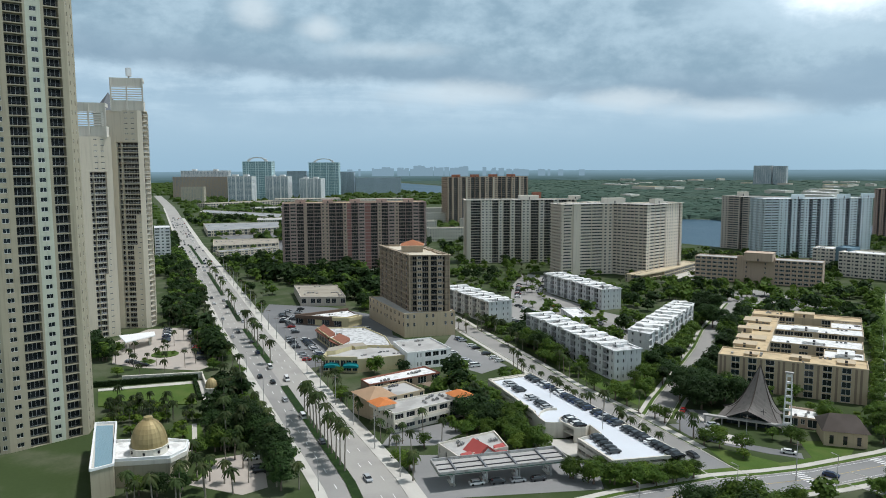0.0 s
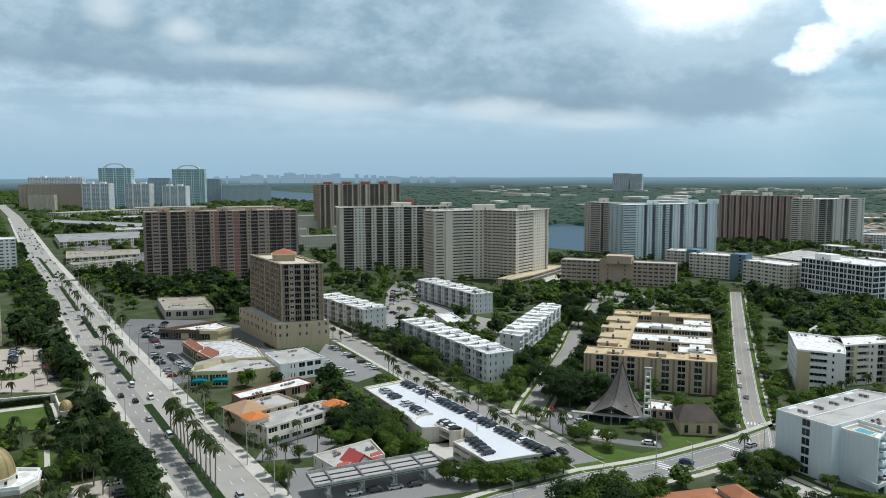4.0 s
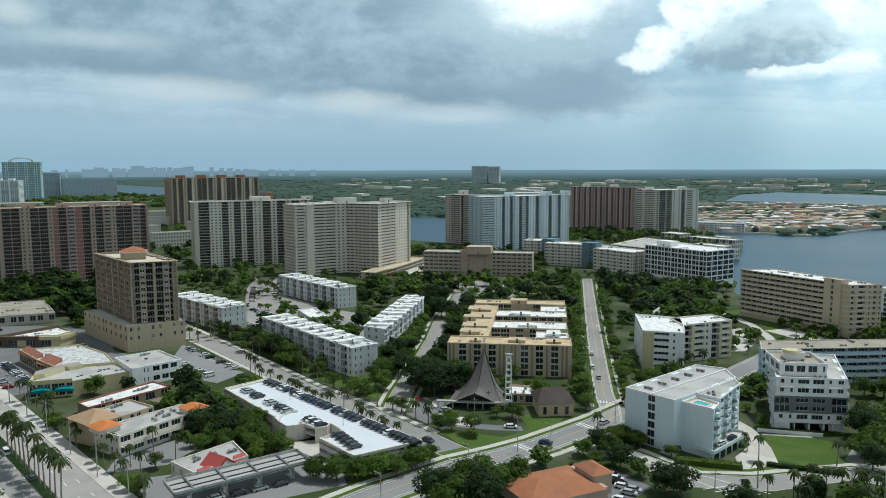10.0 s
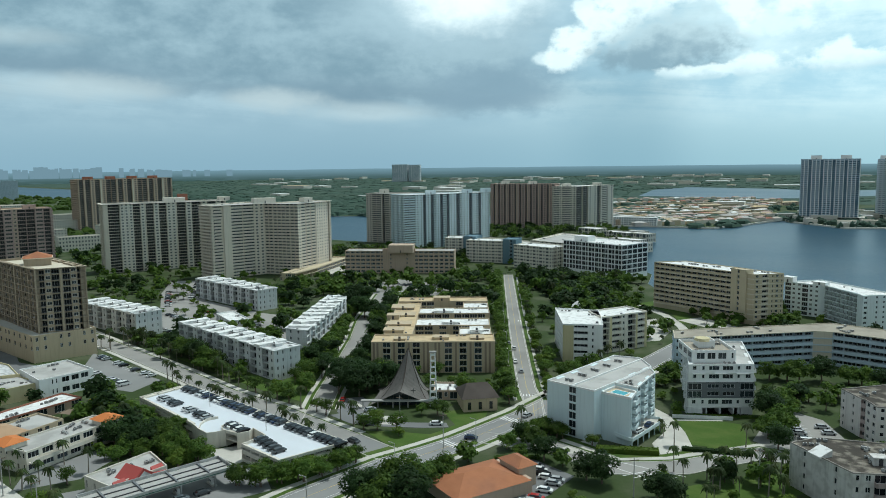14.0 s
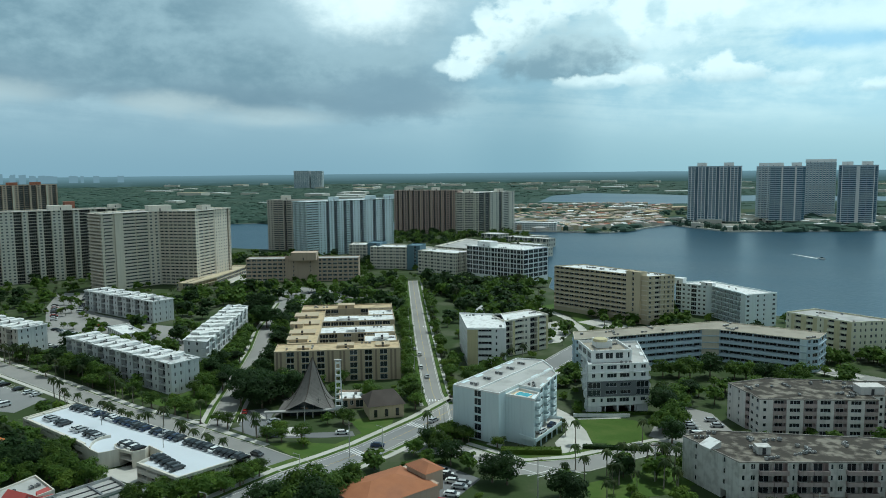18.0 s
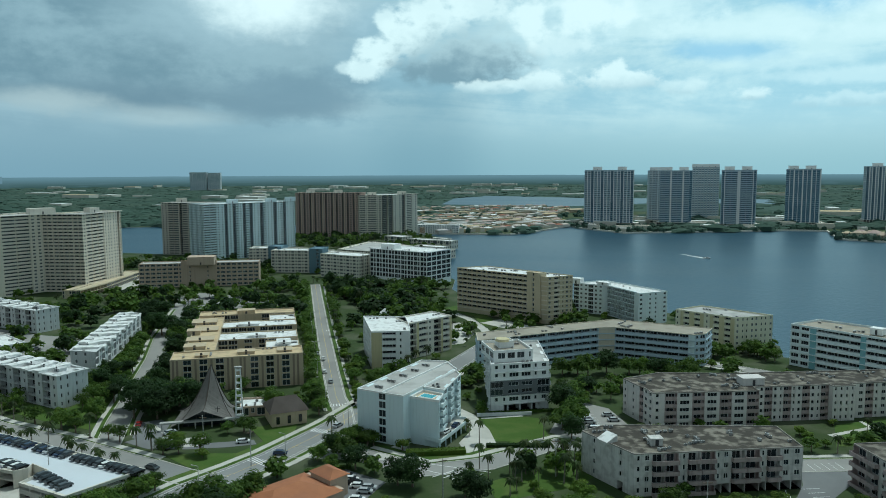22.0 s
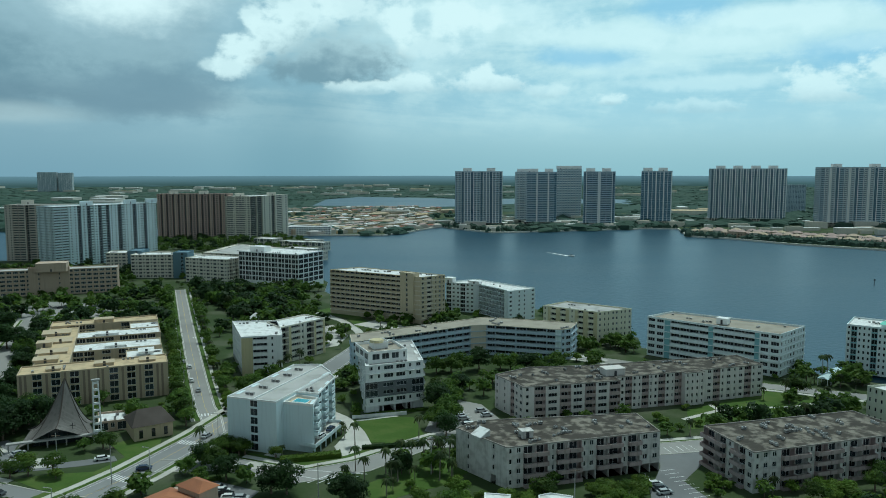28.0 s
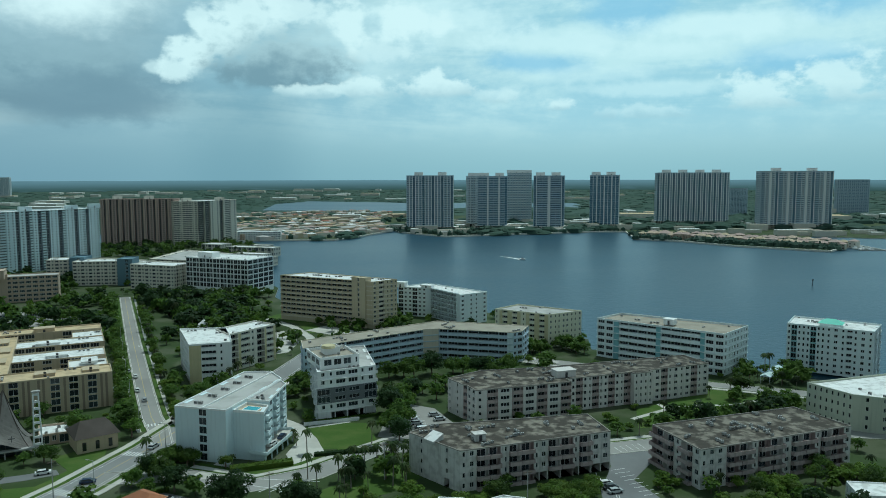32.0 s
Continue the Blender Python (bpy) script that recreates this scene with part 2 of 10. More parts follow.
def water_mat(name, rgb, waves, rough):
    m = bpy.data.materials.new(name)
    m.use_nodes = True
    t = m.node_tree
    b = t.nodes["Principled BSDF"]
    geo = t.nodes.new("ShaderNodeNewGeometry")
    n1, n2 = t.nodes.new("ShaderNodeTexNoise"), t.nodes.new("ShaderNodeTexNoise")
    n1.inputs["Scale"].default_value, n1.inputs["Detail"].default_value = waves, 4
    n2.inputs["Scale"].default_value, n2.inputs["Detail"].default_value = 0.006, 3
    mp = t.nodes.new("ShaderNodeMapping")
    mp.inputs["Scale"].default_value = (0.35, 1.0, 1.0)
    t.links.new(geo.outputs["Position"], n1.inputs["Vector"])
    t.links.new(geo.outputs["Position"], mp.inputs[0])
    t.links.new(mp.outputs[0], n2.inputs["Vector"])
    sc = t.nodes.new("ShaderNodeVectorMath")
    sc.operation = "SCALE"
    sc.inputs[0].default_value = rgb
    t.links.new(mth(t, "ADD", 0.75, mth(t, "MULTIPLY", n2.outputs[0], 0.5)), sc.inputs["Scale"])
    t.links.new(sc.outputs[0], b.inputs["Base Color"])
    t.links.new(mth(t, "ADD", rough, mth(t, "MULTIPLY", n2.outputs[0], 0.12)), b.inputs["Roughness"])
    b.inputs["IOR"].default_value = 1.33
    bp = t.nodes.new("ShaderNodeBump")
    bp.inputs["Strength"].default_value, bp.inputs["Distance"].default_value = 0.8, 0.4
    t.links.new(n1.outputs[0], bp.inputs["Height"])
    t.links.new(bp.outputs[0], b.inputs["Normal"])
    MATS[name] = m
    return m


GLASS = mat("window_glass", (0.022, 0.030, 0.036), 0.12, 0.5, 0.4, 1.3, per_object=0.6)
# matte dark copies of the glass, loggia shade put into the pane
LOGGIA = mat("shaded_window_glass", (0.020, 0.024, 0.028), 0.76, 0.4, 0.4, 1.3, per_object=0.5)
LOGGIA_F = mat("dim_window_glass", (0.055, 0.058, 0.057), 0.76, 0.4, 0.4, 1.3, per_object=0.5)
# lighter pane colour with the contrast lost to haze painted in
GLASS_MID = mat("haze_paled_window_glass", (0.085, 0.098, 0.105), 0.76, 0.4, 0.3, 1.0)
# distance haze put into the glass as a paler blue
GLASS_FAR = mat("hazed_far_glass", (0.25, 0.33, 0.375), 0.3, 0.3, 0.2, 1.0)
GLASS_BLUE = mat("blue_glass", (0.055, 0.125, 0.185), 0.10, 0.4, 0.2, 1.0, per_object=0.3)
# near-black stand-in for the unlit depth of openings
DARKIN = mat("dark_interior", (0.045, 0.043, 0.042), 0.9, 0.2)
WHITE = mat("white_paint", (0.80, 0.80, 0.785), 0.7, 0.05, 0.2, 2.0, streak=0.10)
PALE_BLUE = mat("pale_blue_render", (0.665, 0.755, 0.775), 0.75, 0.05, 0.15, 2.0, streak=0.10)
CREAM = mat("cream_render", (0.60, 0.54, 0.43), 0.8, 0.06, 0.1, 2.0, streak=0.12)
CREAM_PALE = mat("pale_cream_render", (0.66, 0.62, 0.54), 0.8, 0.06, 0.1, 2.0, streak=0.12)
TAN = mat("tan_render", (0.50, 0.41, 0.285), 0.85, 0.07, 0.12, 2.0, streak=0.14)
TAN_DARK = mat("brown_render", (0.27, 0.21, 0.155), 0.85, 0.07, 0.12, 2.0, streak=0.1)
PINK = mat("pink_tan_render", (0.50, 0.39, 0.30), 0.85, 0.06, 0.12, 2.0, streak=0.12)
ROSE = mat("rose_brown_render", (0.43, 0.325, 0.29), 0.85, 0.08, 0.1, 2.0, streak=0.14)
RED = mat("brick_red_render", (0.31, 0.16, 0.14), 0.85, 0.08, 0.1, 2.0)
GREY_W = mat("weathered_white_render", (0.64, 0.615, 0.585), 0.85, 0.10, 0.15, 2.0, streak=0.24, dirt=(0.40, 0.375, 0.35), dirt_amt=0.6, dirt_scale=0.5)
SHELL = mat("pinkish_white_render", (0.66, 0.62, 0.59), 0.85, 0.07, 0.15, 2.0, streak=0.18)
GREY_PINK = mat("faded_pink_panel", (0.40, 0.325, 0.31), 0.85, 0.14, 0.3, 2.0, streak=0.3)
GREY = mat("grey_concrete", (0.40, 0.39, 0.37), 0.88, 0.09, 0.15, 2.5, streak=0.15)
SLATE = mat("slate_grey_render", (0.16, 0.17, 0.18), 0.8, 0.08, 0.3, 2.0)
BLUE_P = mat("steel_blue_render", (0.15, 0.23, 0.28), 0.8, 0.07, 0.2, 2.0)
WHITE_B = mat("cool_white_render", (0.74, 0.79, 0.79), 0.75, 0.05, 0.15, 2.0, streak=0.10)
CREAM_Y = mat("pale_yellow_render", (0.70, 0.66, 0.50), 0.8, 0.06, 0.12, 2.0, streak=0.12)
AQUA_D = mat("faded_aqua_panel", (0.25, 0.44, 0.48), 0.75, 0.06, 0.2, 2.0)
MINT = mat("mint_green_roof", (0.20, 0.62, 0.48), 0.7, 0.08, 0.3, 2.0)
AQUA = mat("aqua_render", (0.36, 0.58, 0.60), 0.75, 0.06, 0.2, 2.0)
YELLOW = mat("yellow_render", (0.58, 0.51, 0.31), 0.8, 0.07, 0.2, 2.0, streak=0.1)
SAND = mat("sand_render", (0.53, 0.45, 0.315), 0.8, 0.07, 0.2, 2.0, streak=0.1)
WINSTON = mat("warm_cream_render", (0.72, 0.65, 0.545), 0.8, 0.06, 0.1, 2.0, streak=0.12)
WHITE_C = mat("off_white_render", (0.78, 0.73, 0.64), 0.8, 0.06, 0.1, 2.0, streak=0.12)
BROWN_D = mat("dark_brown_fascia", (0.13, 0.092, 0.07), 0.85, 0.1, 0.2, 2.0)
UMBER = mat("umber_render", (0.47, 0.35, 0.30), 0.85, 0.07, 0.12, 2.0, streak=0.1)
CLAY = mat("clay_tile", (0.36, 0.15, 0.075), 0.85, 0.16, 0.4, 3.0, dirt=(0.28, 0.13, 0.08), dirt_amt=0.6)
PALE_GB = mat("pale_grey_blue_render", (0.47, 0.55, 0.61), 0.75, 0.05, 0.15, 2.0)
BLUE_GB = mat("blue_grey_render", (0.36, 0.42, 0.465), 0.7, 0.06, 0.15, 2.0)
BARK_D = mat("stained_parapet", (0.30, 0.275, 0.245), 0.9, 0.2, 0.4, 2.5, dirt=(0.16, 0.15, 0.13), dirt_amt=0.7, dirt_scale=0.5)
PAVER = mat("pinkish_paving", (0.43, 0.385, 0.335), 0.88, 0.08, 0.15, 2.0, dirt=(0.40, 0.36, 0.32), dirt_amt=0.5)
OLIVE = mat("pale_olive_render", (0.50, 0.52, 0.42), 0.85, 0.08, 0.2, 2.0, streak=0.15)
ROOF_W = mat("white_roof_membrane", (0.78, 0.78, 0.76), 0.75, 0.08, 0.12, 1.5, dirt=(0.44, 0.43, 0.41), dirt_amt=0.6, dirt_scale=0.45)
ROOF_P = mat("weathered_pale_roof", (0.60, 0.605, 0.60), 0.85, 0.10, 0.12, 1.8, dirt=(0.27, 0.27, 0.265), dirt_amt=0.75, dirt_scale=0.5)
ROOF_G = mat("grey_gravel_roof", (0.46, 0.45, 0.43), 0.9, 0.12, 0.1, 3.0, dirt=(0.29, 0.28, 0.26), dirt_amt=0.6)
ROOF_D = mat("dark_stained_roof", (0.062, 0.054, 0.045), 0.95, 0.3, 0.2, 2.5, dirt=(0.25, 0.225, 0.185), dirt_amt=0.9, dirt_scale=0.30)
ROOF_T = mat("tan_gravel_roof", (0.57, 0.45, 0.28), 0.95, 0.10, 0.12, 2.5, dirt=(0.37, 0.285, 0.185), dirt_amt=0.7, dirt_scale=0.25)
TILE_O = mat("orange_roof_tile", (0.55, 0.19, 0.06), 0.8, 0.12, 0.4, 3.0)
TILE_B = mat("brown_shingle", (0.075, 0.062, 0.054), 0.9, 0.15, 0.3, 3.0, dirt=(0.11, 0.095, 0.085), dirt_amt=0.5)
TILE_R = mat("red_roof_tile", (0.29, 0.125, 0.085), 0.85, 0.14, 0.4, 3.0)
METAL = mat("galvanised_metal", (0.42, 0.42, 0.41), 0.6, 0.25, 0.5, 3.0, metal=0.25, dirt=(0.22, 0.19, 0.16), dirt_amt=0.6, dirt_scale=0.6)
METAL_D = mat("dark_metal", (0.06, 0.06, 0.065), 0.5, 0.15, metal=0.4)
RAIL = mat("white_railing", (0.66, 0.67, 0.67), 0.6, 0.06)
GOLD = mat("weathered_gold_dome", (0.36, 0.28, 0.13), 0.55, 0.16, 0.5, 3.0, metal=0.25)
ASPHALT = mat("asphalt", (0.17, 0.173, 0.175), 0.9, 0.10, 0.06, 1.2, dirt=(0.22, 0.222, 0.222), dirt_amt=0.6, dirt_scale=0.05)
ASPHALT_M = mat("worn_grey_asphalt", (0.235, 0.235, 0.23), 0.9, 0.10, 0.06, 1.2, dirt=(0.29, 0.287, 0.28), dirt_amt=0.6, dirt_scale=0.05)
ASPHALT_L = mat("worn_pale_asphalt", (0.31, 0.30, 0.28), 0.9, 0.10, 0.05, 1.2, dirt=(0.235, 0.23, 0.22), dirt_amt=0.6, dirt_scale=0.04)
CONCRETE = mat("pale_concrete", (0.54, 0.52, 0.47), 0.88, 0.09, 0.15, 2.0, dirt=(0.40, 0.38, 0.34), dirt_amt=0.55)
PAINT = mat("road_paint", (0.74, 0.74, 0.72), 0.7, 0.10, 0.5, 3.0)
PAINT_Y = mat("yellow_road_paint", (0.62, 0.46, 0.12), 0.7, 0.10, 0.5, 3.0)
TAN_T = mat("dark_tan_render", (0.37, 0.305, 0.225), 0.85, 0.07, 0.12, 2.0, streak=0.16)
GRASS = mat("mown_grass", (0.066, 0.115, 0.020), 0.95, 0.28, 0.12, 1.5, dirt=(0.10, 0.12, 0.035), dirt_amt=0.5)
EARTH = mat("rough_ground", (0.045, 0.068, 0.022), 0.95, 0.2, 0.05, 0.8, dirt=(0.12, 0.12, 0.085), dirt_amt=0.5, dirt_scale=0.05)
LEAF = leaf_mat("leaf_green", (0.062, 0.112, 0.018), (0.118, 0.182, 0.026))
LEAF_Y = leaf_mat("bright_leaf_green", (0.10, 0.165, 0.022), (0.15, 0.21, 0.032))
LEAF_D = leaf_mat("dark_leaf_green", (0.027, 0.055, 0.015), (0.044, 0.080, 0.021))
PALM = leaf_mat("palm_frond_green", (0.045, 0.072, 0.022), (0.085, 0.10, 0.036))
# bluish tint of distance haze mixed into the green base colour
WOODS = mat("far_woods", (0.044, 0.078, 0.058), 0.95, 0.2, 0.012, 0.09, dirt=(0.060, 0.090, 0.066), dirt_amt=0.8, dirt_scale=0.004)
BARK = mat("bark", (0.17, 0.13, 0.10), 0.95, 0.2, 1.0, 6.0)
BARK_P = mat("palm_bark", (0.25, 0.22, 0.18), 0.95, 0.2, 1.0, 6.0)
TYRE = mat("tyre_rubber", (0.02, 0.02, 0.02), 0.9, 0.1)
CARGLASS = mat("car_glass", (0.02, 0.024, 0.028), 0.08, 0.2)
SHALLOW = water_mat("shallow_pool_water", (0.20, 0.32, 0.38), 1.5, 0.08)
POOLW = water_mat("pool_water", (0.10, 0.42, 0.50), 1.5, 0.05)
WATER = water_mat("bay_water", (0.010, 0.050, 0.085), 0.30, 0.28)
ASPHALT_A = mat("pale_avenue_surface", (0.37, 0.355, 0.325), 0.9, 0.10, 0.05, 1.2, dirt=(0.26, 0.25, 0.235), dirt_amt=0.6, dirt_scale=0.05)
PALE_B2 = mat("pale_grey_blue_tower_render", (0.61, 0.695, 0.72), 0.78, 0.06, 0.1, 2.0, streak=0.12)
GREY_T = mat("grey_tan_render", (0.54, 0.485, 0.43), 0.85, 0.07, 0.12, 2.0, streak=0.12)
WHITE_G = mat("greyed_white_paint", (0.64, 0.645, 0.64), 0.78, 0.07, 0.2, 2.0, streak=0.2)
ROOF_M = mat("grey_shopping_roof", (0.27, 0.28, 0.285), 0.95, 0.12, 0.08, 2.0, dirt=(0.40, 0.40, 0.39), dirt_amt=0.6, dirt_scale=0.06)
ROOF_B = mat("tan_grey_roof", (0.36, 0.325, 0.265), 0.95, 0.10, 0.12, 2.5, dirt=(0.25, 0.225, 0.185), dirt_amt=0.7)
# cream walls toned down, with their shade put into the colour
SHADE_KHAKI = mat("shade_khaki_render", (0.37, 0.335, 0.245), 0.85, 0.08, 0.12, 2.0, streak=0.2)
PALE_AQ = mat("pale_aqua_render", (0.62, 0.75, 0.76), 0.75, 0.05, 0.15, 2.0, streak=0.10)


# ------------------------------------------------------------ mesh tools
class MB:
    """Gathers boxes, prisms and quads into one mesh."""

    def __init__(self, *mats):
        self.v, self.f, self.m, self.mats = [], [], [], list(mats)

    def slot(self, m):
        if m not in self.mats:
            self.mats.append(m)
        return self.mats.index(m)

    def face(self, pts, m):
        n = len(self.v)
        self.v.extend(pts)
        self.f.append(tuple(range(n, n + len(pts))))
        self.m.append(self.slot(m))

    def box(self, x0, x1, y0, y1, z0, z1, m, taper=0.0):
        n = len(self.v)
        k = taper
        self.v.extend([(x0, y0, z0), (x1, y0, z0), (x1, y1, z0), (x0, y1, z0),
                       (x0 + k, y0 + k, z1), (x1 - k, y0 + k, z1), (x1 - k, y1 - k, z1), (x0 + k, y1 - k, z1)])
        for q in ((0, 3, 2, 1), (4, 5, 6, 7), (0, 1, 5, 4), (1, 2, 6, 5), (2, 3, 7, 6), (3, 0, 4, 7)):
            self.f.append(tuple(n + i for i in q))
            self.m.append(self.slot(m))

    def prism(self, poly, z0, z1, m, top=None, bottom=True):
        n, k = len(self.v), len(poly)
        self.v.extend([(p[0], p[1], z0) for p in poly] + [(p[0], p[1], z1) for p in poly])
        for i in range(k):
            j = (i + 1) % k
            self.f.append((n + i, n + j, n + k + j, n + k + i))
            self.m.append(self.slot(m))
        self.f.append(tuple(n + k + i for i in range(k)))
        self.m.append(self.slot(top or m))
        if bottom:
            self.f.append(tuple(n + k - 1 - i for i in range(k)))
            self.m.append(self.slot(m))

    def tube(self, pts, radii, m, sides=6, cap=True):
        n = len(self.v)
        for (x, y, z), r in zip(pts, radii):
            for i in range(sides):
                a = 2 * math.pi * i / sides
                self.v.append((x + r * math.cos(a), y + r * math.sin(a), z))
        for s in range(len(pts) - 1):
            for i in range(sides):
                j = (i + 1) % sides
                self.f.append((n + s * sides + i, n + s * sides + j, n + (s + 1) * sides + j, n + (s + 1) * sides + i))
                self.m.append(self.slot(m))
        if cap:
            self.f.append(tuple(n + (len(pts) - 1) * sides + i for i in range(sides)))
            self.m.append(self.slot(m))

    def bar(self, a, b, w, z0, z1, m):
        """An upright-sided bar of width w along the ground line a-b."""
        d = Vector((b[0] - a[0], b[1] - a[1])).normalized() * (w / 2)
        px, py = -d.y, d.x
        self.prism([(a[0] - px, a[1] - py), (b[0] - px, b[1] - py), (b[0] + px, b[1] + py), (a[0] + px, a[1] + py)], z0, z1, m)

    def mesh(self, name, smooth=False):
        me = bpy.data.meshes.new(name)
        me.from_pydata(self.v, [], self.f)
        for m in self.mats:
            me.materials.append(m)
        me.polygons.foreach_set("material_index", self.m)
        if smooth:
            me.polygons.foreach_set("use_smooth", [True] * len(me.polygons))
        me.update()
        return me


def part(name, mesh, parent, m=None, label=""):
    """One mesh object under a thing or under a part."""
    ob = new(name, mesh.mesh(name) if isinstance(mesh, MB) else mesh)
    ob.parent = parent
    if m is not None:
        ob.matrix_basis = m
    if label:
        ob["label"] = label
    return ob


def thing(name, label, category, m=None, group="", kind=""):
    ob = new(name)
    ob.empty_display_size = 0.5
    if m is not None:
        ob.matrix_basis = m
    return tagged(ob, label, category, group, kind)


def flat(name, mb, label, category, kind="structure", group=""):
    return tagged(new(name, mb.mesh(name)), label, category, group, kind)


def inside(x, y, poly):
    c, j = False, len(poly) - 1
    for i in range(len(poly)):
        (xi, yi), (xj, yj) = poly[i], poly[j]
        if (yi > y) != (yj > y) and x < (xj - xi) * (y - yi) / (yj - yi) + xi:
            c = not c
        j = i
    return c


def seg_dist(x, y, a, b):
    dx, dy = b[0] - a[0], b[1] - a[1]
    q = max(0.0, min(1.0, ((x - a[0]) * dx + (y - a[1]) * dy) / (dx * dx + dy * dy + 1e-9)))
    return math.hypot(x - a[0] - q * dx, y - a[1] - q * dy)


TAKEN = []      # footprints that no tree may stand on: (polygon, margin)
LINES = []      # roads: (points, half width)


def free(x, y, r):
    for poly, mg in TAKEN:
        if inside(x, y, poly):
            return False
        if mg + r > 0:
            for i in range(len(poly)):
                if seg_dist(x, y, poly[i - 1], poly[i]) < mg + r:
                    return False
    for pts, hw in LINES:
        for a, b in zip(pts, pts[1:]):
            if seg_dist(x, y, a, b) < hw + r:
                return False
    return True

# ------------------------------------------------------------ ground, water, far land
NEAR_SHORE = [(420, 196), (300, 246), (176, 314), (131, 341), (128, 362), (60, 384), (62, 408), (12, 470), (10, 486), (-40, 500), (-110, 478), (-150, 545),
              (-160, 592), (-182, 625), (-205, 735), (-262, 880), (-282, 910), (-268, 960), (-300, 990), (-350, 1020), (-470, 1010),
              (-560, 900), (-500, 760), (-524, 701), (-590, 700), (-660, 780), (-830, 900), (-1200, 1000), (-1900, 1250), (-2900, 1500), (-4600, 1700)]
near_land = [(420, -400), *NEAR_SHORE, (-4600, -400)]
FAR_SHORE = [(-4600, 2300), (-2400, 1750), (-1300, 1180), (-860, 1020), (-795, 1060), (-640, 1140), (-420, 1170), (-380, 1130), (-330, 1020), (-272, 1034),
             (-200, 1037), (-171, 1108), (-135, 1225), (-121, 1185), (-46, 1102), (49, 1142), (188, 1204), (240, 1205), (226, 1068), (277, 1033), (329, 962),
             (418, 896), (470, 960), (430, 1060), (496, 1120), (640, 1060), (900, 900), (1500, 800), (4600, 900)]
far_land = [*FAR_SHORE, (4600, 4850), (-4600, 4850)]

g = MB(EARTH)
g.face([(-4700, -450, -3.0), (4700, -450, -3.0), (4700, 4850, -3.0), (-4700, 4850, -3.0)], EARTH)
g.prism(near_land, -3.0, 0.0, CONCRETE, EARTH, bottom=False)
g.prism(list(far_land), -3.0, 0.0, CONCRETE, EARTH, bottom=False)
flat("ground", g, "sandy ground with rough grass and low seawalls round a bay", "ground")
w = MB(WATER)
w.face([(-4600, -420, -0.9), (4600, -420, -0.9), (4600, 4800, -0.9), (-4600, 4800, -0.9)], WATER)
flat("water", w, "dark blue bay water with small wind ripples", "water")


def strip(pts, hw):
    """Left and right borders of a line of points."""
    lft, rgt = [], []
    for i, p in enumerate(pts):
        a, b = pts[max(0, i - 1)], pts[min(len(pts) - 1, i + 1)]
        d = Vector((b[0] - a[0], b[1] - a[1])).normalized()
        lft.append((p[0] - d.y * hw, p[1] + d.x * hw))
        rgt.append((p[0] + d.y * hw, p[1] - d.x * hw))
    return lft, rgt


def along(pts, step, off=0.0, start=0.0):
    """Places and headings at even steps along a line, moved off to its left."""
    out, need = [], start
    for a, b in zip(pts, pts[1:]):
        L = math.hypot(b[0] - a[0], b[1] - a[1])
        d = ((b[0] - a[0]) / L, (b[1] - a[1]) / L)
        while need < L:
            out.append((a[0] + d[0] * need - d[1] * off, a[1] + d[1] * need + d[0] * off, math.atan2(d[1], d[0])))
            need += step
        need -= L
    return out


def ribbon(name, pts, hw, z, m, label, category="road", kerb=True):
    mb = MB(m)
    lft, rgt = strip(pts, hw)
    for i in range(len(pts) - 1):
        mb.face([(*rgt[i], z), (*rgt[i + 1], z), (*lft[i + 1], z), (*lft[i], z)], m)
        if kerb:
            for side, s in ((lft, 1), (rgt, -1)):
                mb.bar(side[i], side[i + 1], 0.3, 0.0, z + 0.12, CONCRETE)
    LINES.append((pts, hw + 0.6))
    return flat(name, mb, label, category)


ROAD_Z = 0.03
AVENUE = [(60, 35), (-60, 60), (-184.5, 90.5), (-293, 109), (-411, 129.5), (-645, 174.5), (-885, 219.5), (-1370, 317), (-1746, 392), (-2500, 526)]
ribbon("road_avenue", AVENUE, 10.6, ROAD_Z, ASPHALT_A, "wide pale asphalt avenue with several lanes")
LEFT_WAY = strip(AVENUE[1:5], 5.9)[0]
ribbon("carriageway", LEFT_WAY, 4.4, ROAD_Z + 0.008, ASPHALT_L, "darker asphalt carriageway of the avenue", kerb=False)
R2 = [(-700, 330), (-420, 254), (-332, 231), (-260, 213), (-224, 203), (-189, 197), (-150, 188)]
R5 = [(-138, 110), (-133, 146), (-129.8, 159.5), (-125.9, 175.7), (-119.6, 190.8), (-115, 204.2), (-111.2, 221.3), (-108, 236), (-105.5, 256), (-103, 277), (-93, 304), (-89.5, 322), (-85, 357), (-81, 387)]
R5N = R5[:12]
R3 = [(-172, 196.5), (-177.5, 206), (-187.5, 222.2), (-205.6, 254.7), (-233.2, 302.7), (-256.8, 339.5), (-300, 420)]
R4 = [(-106, 240), (-113, 254), (-121.5, 267.5), (-138.1, 298.8), (-160, 341), (-188, 395), (-235, 487), (-262, 540)]
R6 = [(-112, 210), (-90, 214), (-66, 207), (-49, 217), (-30, 240), (40, 240), (110, 262), (220, 250)]
R7 = [(-60, 405), (-10, 380), (30, 360), (62, 345), (100, 320), (140, 306), (260, 250)]
ribbon("road_back", R2, 4.6, ROAD_Z, ASPHALT_L, "narrow grey street behind a parking deck")
ribbon("road_curved", R5, 5.6, ROAD_Z + 0.006, ASPHALT_M, "grey two-way street bending through a junction")
